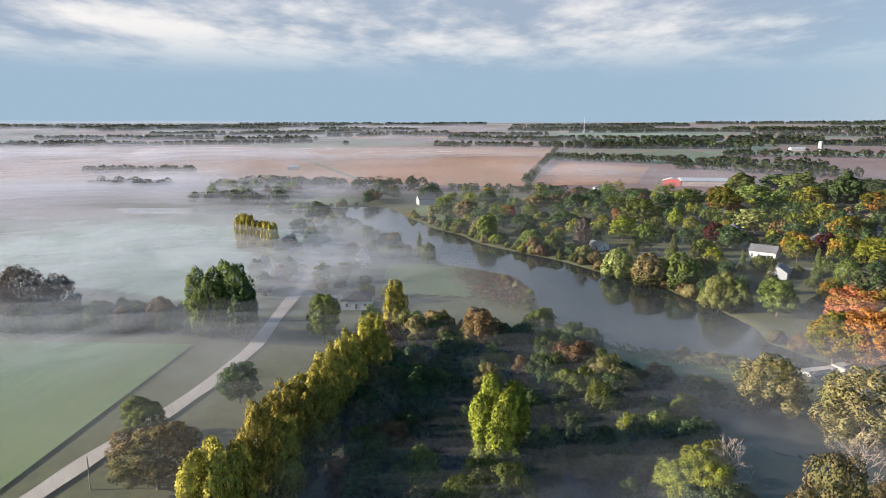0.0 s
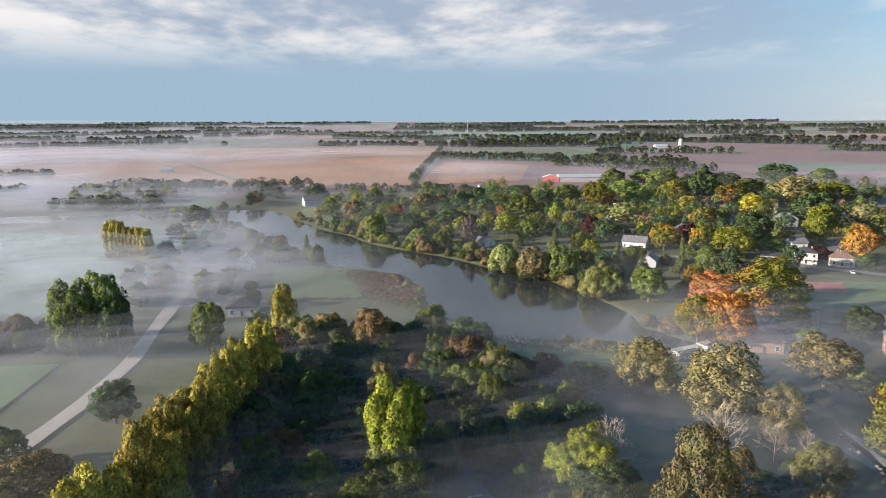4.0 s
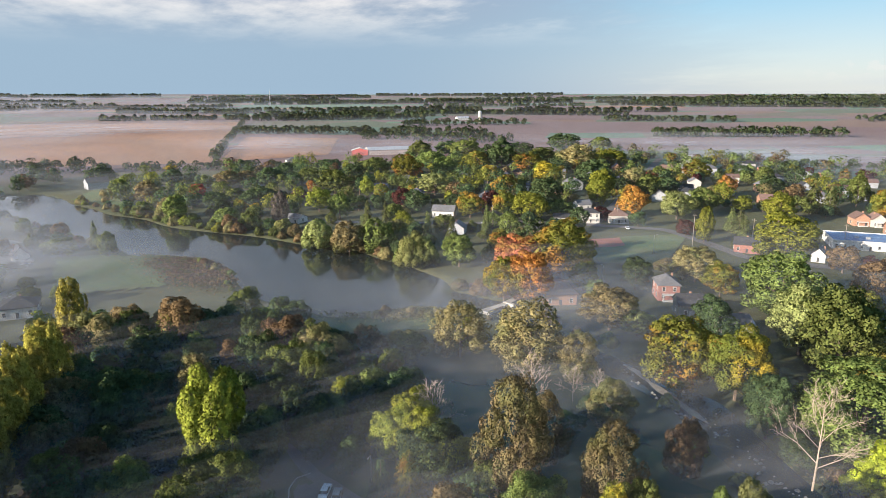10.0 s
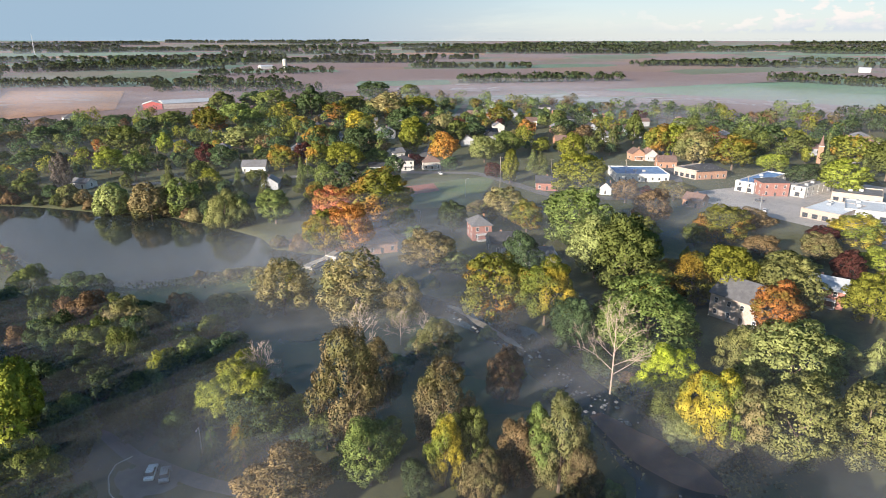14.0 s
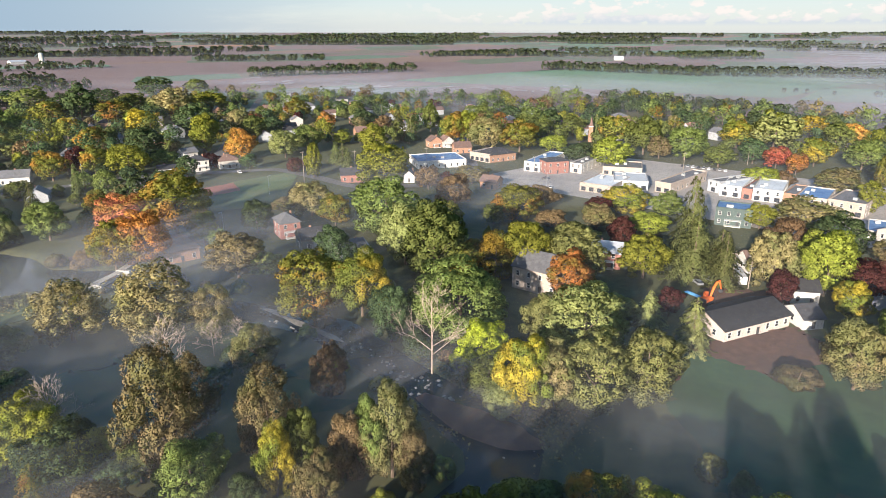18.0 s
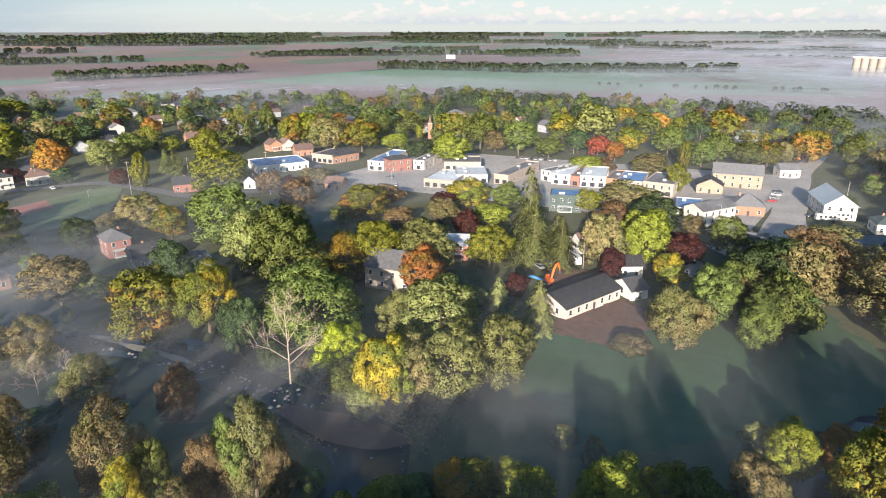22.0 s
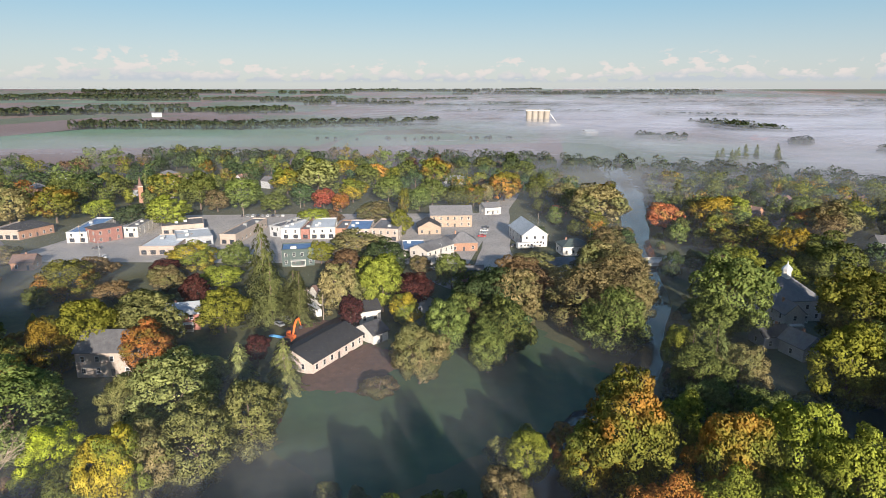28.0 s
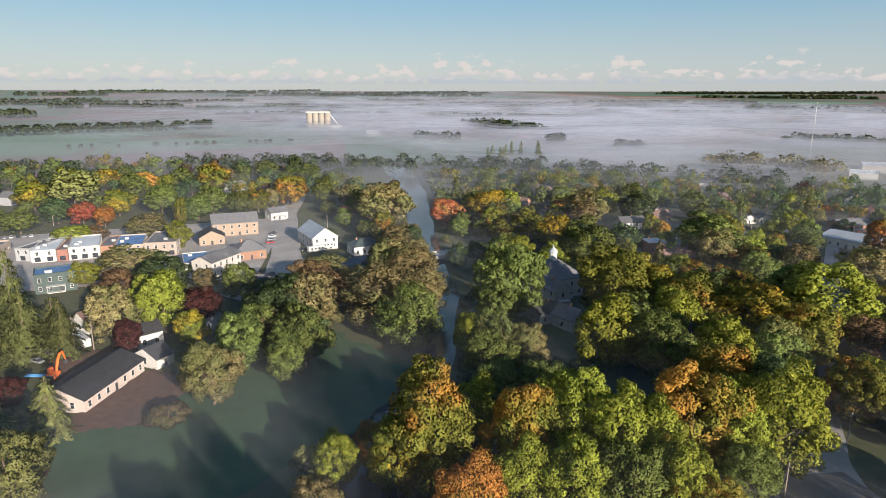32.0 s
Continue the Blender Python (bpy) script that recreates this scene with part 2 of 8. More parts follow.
GRAVEL = surface("gravel_road", (0.330, 0.300, 0.270), (0.400, 0.360, 0.320), 0.8, 0.95, (0.280, 0.250, 0.210), 0.08)
ASPHALT = surface("asphalt", (0.115, 0.110, 0.110), (0.150, 0.145, 0.140), 0.6, 0.9, (0.090, 0.088, 0.090), 0.07)
PALE_ASPHALT = surface("worn_pale_asphalt", (0.330, 0.305, 0.285), (0.390, 0.360, 0.335), 0.5, 0.9, (0.210, 0.200, 0.195), 0.06)
SILO_CONCRETE = surface("stained_silo_concrete", (0.270, 0.245, 0.215), (0.330, 0.300, 0.265), 0.2, 0.9, (0.220, 0.195, 0.170), 0.05)
CONCRETE = surface("concrete", (0.420, 0.400, 0.370), (0.500, 0.480, 0.440), 0.4, 0.85, (0.360, 0.340, 0.310), 0.08)
ROCK = surface("wet_stone", (0.230, 0.210, 0.190), (0.340, 0.320, 0.290), 0.9, 0.6)
WHITE_SIDING = surface("white_siding", (0.520, 0.505, 0.485), (0.600, 0.585, 0.565), 0.6, 0.7, (0.540, 0.520, 0.490), 0.15, vary=0.08)
CREAM_SIDING = surface("cream_siding", (0.420, 0.395, 0.370), (0.490, 0.460, 0.430), 0.6, 0.7, vary=0.10)
GREY_SIDING = surface("grey_siding", (0.280, 0.290, 0.310), (0.340, 0.350, 0.370), 0.6, 0.7, vary=0.15)
DARK_SIDING = surface("dark_green_siding", (0.050, 0.075, 0.075), (0.070, 0.095, 0.090), 0.6, 0.7, vary=0.10)
PINK_WRAP = surface("pale_house_wrap", (0.500, 0.410, 0.375), (0.570, 0.475, 0.435), 0.5, 0.8)
RED_BRICK = surface("red_brick", (0.235, 0.110, 0.088), (0.290, 0.145, 0.118), 1.5, 0.85, (0.235, 0.100, 0.082), 0.2, vary=0.12)
BROWN_BRICK = surface("brown_brick", (0.300, 0.165, 0.105), (0.370, 0.210, 0.140), 1.5, 0.85, (0.260, 0.150, 0.110), 0.2, vary=0.15)
BUFF_BRICK = surface("buff_brick", (0.345, 0.290, 0.255), (0.410, 0.345, 0.305), 1.2, 0.85, (0.320, 0.260, 0.215), 0.2, vary=0.10)
TAN_STONE = surface("tan_fieldstone", (0.350, 0.270, 0.210), (0.300, 0.240, 0.190), 0.9, 0.9, (0.310, 0.225, 0.165), 0.2)
DARK_SHINGLE = surface("dark_asphalt_shingles", (0.030, 0.031, 0.036), (0.048, 0.048, 0.054), 0.8, 0.85, vary=0.3)
GREY_SHINGLE = surface("grey_asphalt_shingles", (0.110, 0.110, 0.120), (0.150, 0.150, 0.160), 0.8, 0.85, vary=0.25)
BROWN_SHINGLE = surface("brown_asphalt_shingles", (0.150, 0.095, 0.080), (0.190, 0.125, 0.105), 0.8, 0.85, vary=0.2)
METAL_ROOF = surface("pale_metal_roof", (0.420, 0.440, 0.470), (0.500, 0.520, 0.550), 0.3, 0.45, vary=0.08, metal=0.3)
FLAT_ROOF = surface("pale_flat_roof", (0.480, 0.520, 0.570), (0.560, 0.600, 0.640), 0.3, 0.8, (0.400, 0.430, 0.470), 0.12, vary=0.12)
BLUE_ROOF = surface("blue_flat_roof", (0.060, 0.130, 0.300), (0.090, 0.190, 0.380), 0.3, 0.6, (0.150, 0.260, 0.420), 0.15, vary=0.1)
TAR_ROOF = surface("tar_roof", (0.085, 0.085, 0.095), (0.130, 0.130, 0.140), 0.3, 0.85, (0.180, 0.180, 0.190), 0.12, vary=0.2)
RED_PANEL = surface("red_metal_panel", (0.480, 0.110, 0.100), (0.540, 0.140, 0.130), 0.5, 0.5)
WHITE_PAINT = surface("white_paint", (0.560, 0.550, 0.530), (0.620, 0.610, 0.590), 1.0, 0.6)
DARK_PAINT = surface("dark_paint", (0.040, 0.040, 0.045), (0.055, 0.055, 0.060), 1.0, 0.6)
BARK = surface("bark", (0.110, 0.080, 0.060), (0.160, 0.120, 0.090), 2.0, 0.95, vary=0.2)
PALE_BARK = surface("pale_dead_wood", (0.330, 0.265, 0.200), (0.420, 0.340, 0.265), 2.0, 0.9)
POLE_WOOD = surface("weathered_pole", (0.250, 0.210, 0.170), (0.320, 0.270, 0.220), 2.0, 0.9)
STEEL = surface("galvanised_steel", (0.420, 0.430, 0.440), (0.500, 0.510, 0.520), 1.0, 0.5, metal=0.6)
ORANGE_PAINT = surface("orange_machine_paint", (0.720, 0.150, 0.030), (0.780, 0.180, 0.040), 1.0, 0.5)
RUBBER = surface("black_rubber", (0.020, 0.020, 0.020), (0.030, 0.030, 0.030), 1.0, 0.9)
PANE = surface("window_pane", (0.025, 0.030, 0.040), (0.035, 0.040, 0.050), 1.0, 0.08, spec=0.8)

L_GREEN = foliage("green_leaves", (0.108, 0.142, 0.042), (0.180, 0.210, 0.062))
L_DEEP = foliage("deep_green_leaves", (0.050, 0.082, 0.036), (0.092, 0.126, 0.054))
L_YGREEN = foliage("yellow_green_leaves", (0.180, 0.210, 0.034), (0.275, 0.290, 0.050))
L_POPLAR = foliage("poplar_leaves", (0.260, 0.225, 0.050), (0.370, 0.315, 0.078))
L_LIME = foliage("lime_leaves", (0.300, 0.350, 0.030), (0.400, 0.430, 0.045))
L_SILVER = foliage("silver_green_leaves", (0.185, 0.208, 0.072), (0.275, 0.285, 0.110))
L_OLIVE = foliage("olive_brown_leaves", (0.180, 0.148, 0.070), (0.280, 0.230, 0.115), (0.170, 0.170, 0.070), 0.5)
L_BROWN = foliage("brown_leaves", (0.170, 0.115, 0.060), (0.230, 0.160, 0.085))
L_TURN = foliage("turning_leaves", (0.130, 0.145, 0.032), (0.210, 0.205, 0.042), (0.360, 0.190, 0.045), 0.4)
L_GOLD = foliage("golden_leaves", (0.300, 0.225, 0.030), (0.400, 0.300, 0.045), (0.150, 0.170, 0.035), 0.55)
L_ORANGE = foliage("orange_leaves", (0.400, 0.165, 0.050), (0.460, 0.240, 0.060), (0.200, 0.180, 0.040), 0.5)
L_RED = foliage("red_leaves", (0.400, 0.110, 0.065), (0.460, 0.160, 0.080), (0.340, 0.190, 0.060), 0.4)
L_TWIG = foliage("grey_twig_haze", (0.150, 0.130, 0.110), (0.210, 0.185, 0.160))
L_MAROON = foliage("maroon_leaves", (0.060, 0.022, 0.022), (0.095, 0.035, 0.030))
L_SPRUCE = foliage("spruce_needles", (0.085, 0.105, 0.038), (0.150, 0.165, 0.062), through=0.15)
L_FAR = foliage("far_wood_leaves", (0.030, 0.052, 0.024), (0.062, 0.078, 0.032), (0.110, 0.075, 0.032), 0.20)

WATER = bpy.data.materials.new("river_water")
WATER.use_nodes = True


def build_water(nt):
    n, l = nt.nodes, nt.links
    b = n["Principled BSDF"]
    b.inputs["Base Color"].default_value = (0.020, 0.026, 0.026, 1)
    b.inputs["Roughness"].default_value, b.inputs["IOR"].default_value = 0.06, 1.33
    g, t, bp = n.new("ShaderNodeNewGeometry"), n.new("ShaderNodeTexNoise"), n.new("ShaderNodeBump")
    t.inputs["Scale"].default_value, t.inputs["Detail"].default_value = 0.5, 4
    bp.inputs["Strength"].default_value, bp.inputs["Distance"].default_value = 0.12, 0.06
    l.new(g.outputs["Position"], t.inputs["Vector"])
    l.new(t.outputs[0], bp.inputs["Height"])
    l.new(bp.outputs[0], b.inputs["Normal"])


build_water(WATER.node_tree)

# ---- building helpers ----
RNG = np.random.default_rng(7)


def rise(x, y):
    """The far country climbs gently to the skyline."""
    r = np.hypot(x, y)
    return 72.5 * np.clip((r - 1500.0) / 3400.0, 0, 1.05) ** 2


def from_arrays(name, verts, faces, material, smooth=False):
    me = bpy.data.meshes.new(name)
    me.from_pydata([tuple(v) for v in verts], [], [tuple(f) for f in faces])
    me.materials.append(material)
    if smooth:
        me.shade_smooth()
    return me


def part(name, data, material, parent, label=""):
    """One mesh object, from a bmesh or a mesh, under a thing or a part."""
    if isinstance(data, bmesh.types.BMesh):
        me = bpy.data.meshes.new(name)
        data.to_mesh(me)
        data.free()
        me.materials.append(material)
    else:
        me = data
    ob = new(name, me)
    ob.parent = parent
    return tagged(ob, label) if label else ob


def thing(name, x, y, z, turn, label, category, group="", size=1.0):
    ob = new(name)
    ob.matrix_world = pose(x, y, z, 0, 0, turn)
    ob.scale = (size, size, size) if isinstance(size, float) else size
    ob.empty_display_size = 0.5
    return tagged(ob, label, category, group)


def add_box(bm, x0, x1, y0, y1, z0, z1, bevel=0.0):
    v = [bm.verts.new((x, y, z)) for z in (z0, z1) for x, y in ((x0, y0), (x1, y0), (x1, y1), (x0, y1))]
    for f in ((3, 2, 1, 0), (4, 5, 6, 7), (0, 1, 5, 4), (1, 2, 6, 5), (2, 3, 7, 6), (3, 0, 4, 7)):
        bm.faces.new([v[i] for i in f])
    if bevel:
        es = list({e for q in v for e in q.link_edges})
        bmesh.ops.bevel(bm, geom=es, offset=bevel, segments=1, affect="EDGES")
    return bm


def box(x0, x1, y0, y1, z0, z1, bevel=0.0):
    return add_box(bmesh.new(), x0, x1, y0, y1, z0, z1, bevel)


def add_tube(bm, points, radii, sides=6, cap=True):
    """A tapered tube along points."""
    rings = []
    for i, p in enumerate(points):
        p = Vector(p)
        a = Vector(points[max(i - 1, 0)])
        b = Vector(points[min(i + 1, len(points) - 1)])
        q = (b - a).to_track_quat("Z", "Y")
        rings.append([bm.verts.new(p + q @ Vector((math.cos(k * math.tau / sides) * radii[i], math.sin(k * math.tau / sides) * radii[i], 0))) for k in range(sides)])
    for r0, r1 in zip(rings, rings[1:]):
        for k in range(sides):
            bm.faces.new((r0[k], r0[(k + 1) % sides], r1[(k + 1) % sides], r1[k]))
    if cap and sides > 2:
        bm.faces.new(rings[0][::-1])
        bm.faces.new(rings[-1])
    return bm


# ---- ground, water, fields ----
LAKE = [(-330, 540, 20), (-190, 545, 18), (-140, 547, 12), (-102, 560, 24), (-55, 463, 22), (-22, 400, 24), (10, 350, 27), (40, 315, 27), (57, 284, 31), (63, 255, 36), (75, 229, 29), (94, 207, 12), (107, 196, 5)]
CREEK = [(108, 192, 4), (111, 165, 4), (112, 143, 5), (116, 124, 6), (118, 106, 6), (112, 90, 6), (107, 74, 6), (101, 58, 6), (96, 44, 7), (86, 40, 6), (60, 46, 5), (30, 60, 5)]
RIVER = [(620, -250, 8), (450, -200, 8), (359, -162, 7), (275, -130, 5), (245, -120, 4), (207, -106, 3.6), (185, -94, 3.6), (163, -82, 3.8), (146, -69, 5), (130, -52, 5), (118, -40, 4), (104, -36, 4), (80, -34, 4), (40, -26, 4)]


def shore(x, y, course):
    """Distance from the edge of a watercourse, negative in the water."""
    best = np.full(np.shape(x), 1e9)
    for (ax, ay, aw), (bx, by, bw) in zip(course, course[1:]):
        dx, dy = bx - ax, by - ay
        t = np.clip(((x - ax) * dx + (y - ay) * dy) / (dx * dx + dy * dy), 0, 1)
        best = np.minimum(best, np.hypot(x - ax - t * dx, y - ay - t * dy) - (aw + t * (bw - aw)))
    return best


def wet(x, y):
    wob = 1.5 * np.sin(x * 0.11 + 0.7 * np.sin(y * 0.05)) + 1.2 * np.sin(y * 0.13 + x * 0.04)
    d = np.minimum.reduce([shore(x, y, LAKE) + wob, shore(x, y, CREEK) + 0.4 * wob, shore(x, y, RIVER) + 0.4 * wob])
    return d


def spread(lo, hi, inner_lo, inner_hi, step, grow):
    out = list(np.arange(inner_lo, inner_hi + 0.1, step))
    s, v = step, inner_hi
    while v < hi:
        s *= grow
        v = min(v + s, hi)
        out.append(v)
    s, v = step, inner_lo
    while v > lo:
        s *= grow
        v = max(v - s, lo)
        out.insert(0, v)
    return np.array(out)


def grid_mesh(name, X, Y, Z, material, keep=None, smooth=True):
    ny, nx = X.shape
    idx = np.arange(nx * ny).reshape(ny, nx)
    f = np.stack([idx[:-1, :-1], idx[:-1, 1:], idx[1:, 1:], idx[1:, :-1]], -1).reshape(-1, 4)
    if keep is not None:
        f = f[keep[idx.ravel()[f]].any(axis=1)] if keep.ndim == 1 else f[keep.ravel()[f].any(axis=1)]
    used = np.unique(f)
    lut = np.full(nx * ny, -1)
    lut[used] = np.arange(len(used))
    v = np.stack([X.ravel(), Y.ravel(), Z.ravel()], -1)[used]
    me = bpy.data.meshes.new(name)
    me.vertices.add(len(v))
    me.vertices.foreach_set("co", v.astype(np.float32).ravel())
    f = lut[f].astype(np.int32)
    me.loops.add(f.size)
    me.loops.foreach_set("vertex_index", f.ravel())
    me.polygons.add(len(f))
    me.polygons.foreach_set("loop_start", np.arange(0, f.size, 4, dtype=np.int32))
    me.update(calc_edges=True)
    me.materials.append(material)
    if smooth:
        me.shade_smooth()
    return me


def build_ground():
    gx = spread(-5200, 5200, -110, 300, 2.5, 1.08)
    gy = spread(-5200, 5200, -180, 420, 2.5, 1.08)
    X, Y = np.meshgrid(gx, gy)
    d = wet(X, Y)
    bump = 0.35 * np.sin(X * 0.021 + 1.3 * np.sin(Y * 0.017)) + 0.25 * np.sin(Y * 0.043 + X * 0.013)
    Z = rise(X, Y) + np.where(np.hypot(X, Y) < 1500, (bump - 0.6) * np.clip(d / 30, 0, 1) * 0.3, 0)
    Z = Z - 2.6 * (1 - np.clip((d + 4) / 6, 0, 1))
    ob = new("ground", grid_mesh("ground", X, Y, Z, COUNTRY))
    tagged(ob, "flat grassy country round the town, reaching the skyline", "ground", kind="structure")
    wx, wy = np.arange(-360, 640, 5.0), np.arange(-260, 600, 5.0)
    X, Y = np.meshgrid(wx, wy)
    ob = new("water", grid_mesh("water", X, Y, np.full(X.shape, -0.75), WATER, keep=wet(X, Y) < 6))
    tagged(ob, "calm dark river and mill pond reflecting the sky", "water", kind="structure")


build_ground()


def sheet(name, corners, material, label, category, lift=0.10, nx=24, ny=24, ragged=0.0, kind="structure"):
    """A four-cornered patch of land laid on the ground."""
    (ax, ay), (bx, by), (cx, cy), (dx, dy) = corners
    u, v = np.meshgrid(np.linspace(0, 1, nx + 1), np.linspace(0, 1, ny + 1))
    X = ax * (1 - u) * (1 - v) + bx * u * (1 - v) + cx * u * v + dx * (1 - u) * v
    Y = ay * (1 - u) * (1 - v) + by * u * (1 - v) + cy * u * v + dy * (1 - u) * v
    if ragged:
        rim = np.maximum(np.abs(u - 0.5), np.abs(v - 0.5)) > 0.49
        X = X + rim * RNG.uniform(-ragged, ragged, X.shape)
        Y = Y + rim * RNG.uniform(-ragged, ragged, X.shape)
    ob = new(name, grid_mesh(name, X, Y, rise(X, Y) + lift, material))
    return tagged(ob, label, category, kind=kind)


def strip(name, course, material, label, category, lift=0.16, thick=0.0, kind="structure"):
    """A road or path along points of x, y and half-width, smoothed."""
    pts = np.array(course, float)
    t = np.arange(len(pts))
    tt = np.linspace(0, len(pts) - 1, 10 * len(pts))
    fine = np.stack([np.interp(tt, t, pts[:, i]) for i in range(3)], -1)
    for _ in range(3):
        fine[1:-1] = 0.25 * fine[:-2] + 0.5 * fine[1:-1] + 0.25 * fine[2:]
    d = np.gradient(fine[:, :2], axis=0)
    nrm = np.stack([-d[:, 1], d[:, 0]], -1) / np.linalg.norm(d, axis=1, keepdims=True)
    w = fine[:, 2:] * (1 + 0.06 * np.sin(tt * 5.3))[:, None]
    across = [-1.0, -0.5, 0.0, 0.5, 1.0]
    P = np.stack([fine[:, :2] + nrm * w * a for a in across], 1)
    X, Y = P[..., 0], P[..., 1]
    Z = rise(X, Y) + lift + thick * np.array([0, 1, 1.15, 1, 0])[None, :]
    ob = new(name, grid_mesh(name, X, Y, Z, material))
    return tagged(ob, label, category, kind=kind)


sheet("crop_field_young", ((-330, 205), (-97, 205), (-99, 100), (-300, 60)), WINTER_WHEAT, "pale green field of young winter crop under mist", "field")
sheet("crop_field_green", ((-330, 330), (-100, 250), (-92, 420), (-260, 480)), FAR_GREEN, "misty green field beside the gravel road", "field")
sheet("crop_field_dark", ((-900, 420), (-270, 500), (-330, 560), (-900, 640)), PLOUGH, "ploughed field half hidden by mist", "field")
sheet("bean_field", ((-127, 800), (57, 772), (238, 1900), (-620, 1960)), STUBBLE, "ripe reddish-brown bean field", "field", nx=40, ny=60)
sheet("bean_field_west", ((-1800, 820), (-135, 800), (-640, 1960), (-2400, 2000)), STUBBLE, "brown field drowned in mist", "field", nx=60, ny=60)
sheet("stubble_plot", ((66, 776), (205, 815), (300, 1120), (158, 1230)), STUBBLE, "brown field behind a hedge, under thin mist", "field")
sheet("ploughed_field_north", ((560, 1180), (1120, 900), (1450, 1250), (600, 1900)), PLOUGH, "bare brown field by the farm with the silo", "field", nx=40, ny=40)
sheet("ploughed_field_west", ((640, 760), (1120, 880), (1900, 700), (1500, 480)), PLOUGH, "broad bare field beyond the town trees", "field", nx=40, ny=40)
sheet("green_field_west", ((900, 640), (1600, 500), (1750, -150), (900, 60)), FAR_GREEN, "pale green crop under morning mist", "field", nx=40, ny=40)
sheet("ploughed_field_south", ((640, 140), (860, 60), (900, -220), (600, -170)), PLOUGH, "ploughed field behind the town in mist", "field", nx=30, ny=30)
sheet("green_field_south", ((880, 40), (1100, 20), (1150, -330), (910, -260)), FAR_GREEN, "strip of bright green crop", "field", nx=30, ny=30)
strip("gravel_road", [(-100, 60, 2.6), (-94, 95, 2.6), (-90, 113, 2.6), (-87, 130, 2.6), (-81, 152, 2.6), (-77, 174, 2.6), (-75, 204, 2.6), (-78, 239, 2.6), (-81, 288, 3), (-86, 330, 3)], GRAVEL, "pale gravel country road along a field", "road")

# ---- trees ----
def leaf_mesh(name, centre, out, size, material, rng):
    """Leaf clumps: an irregular four-cornered blade each, facing roughly outward."""
    k = len(centre)
    nrm = out + rng.normal(0, 0.7, (k, 3))
    nrm /= np.linalg.norm(nrm, axis=1, keepdims=True)
    ref = rng.normal(0, 1, (k, 3))
    ta = np.cross(nrm, ref)
    ta /= np.linalg.norm(ta, axis=1, keepdims=True)
    tb = np.cross(nrm, ta)
    s = size * rng.uniform(0.55, 1.35, (k, 1))
    quad = np.stack([centre + s * (ta * rng.uniform(0.7, 1.2, (k, 1))), centre + s * (tb * rng.uniform(0.4, 0.8, (k, 1))) + nrm * s * 0.25,
                     centre - s * (ta * rng.uniform(0.5, 1.1, (k, 1))), centre - s * (tb * rng.uniform(0.4, 0.8, (k, 1))) + nrm * s * 0.2], 1)
    me = bpy.data.meshes.new(name)
    me.vertices.add(4 * k)
    me.vertices.foreach_set("co", quad.astype(np.float32).ravel())
    me.loops.add(4 * k)
    me.loops.foreach_set("vertex_index", np.arange(4 * k, dtype=np.int32))
    me.polygons.add(k)
    me.polygons.foreach_set("loop_start", np.arange(0, 4 * k, 4, dtype=np.int32))
    me.update(calc_edges=True)
    me.materials.append(material)
    me.shade_smooth()
    shade = out + rng.normal(0, 0.15, (k, 3))
    shade /= np.linalg.norm(shade, axis=1, keepdims=True)
    me.normals_split_custom_set_from_vertices(np.repeat(shade, 4, axis=0))
    return me


def unit(k, rng):
    d = rng.normal(0, 1, (k, 3))
    return d / np.linalg.norm(d, axis=1, keepdims=True)


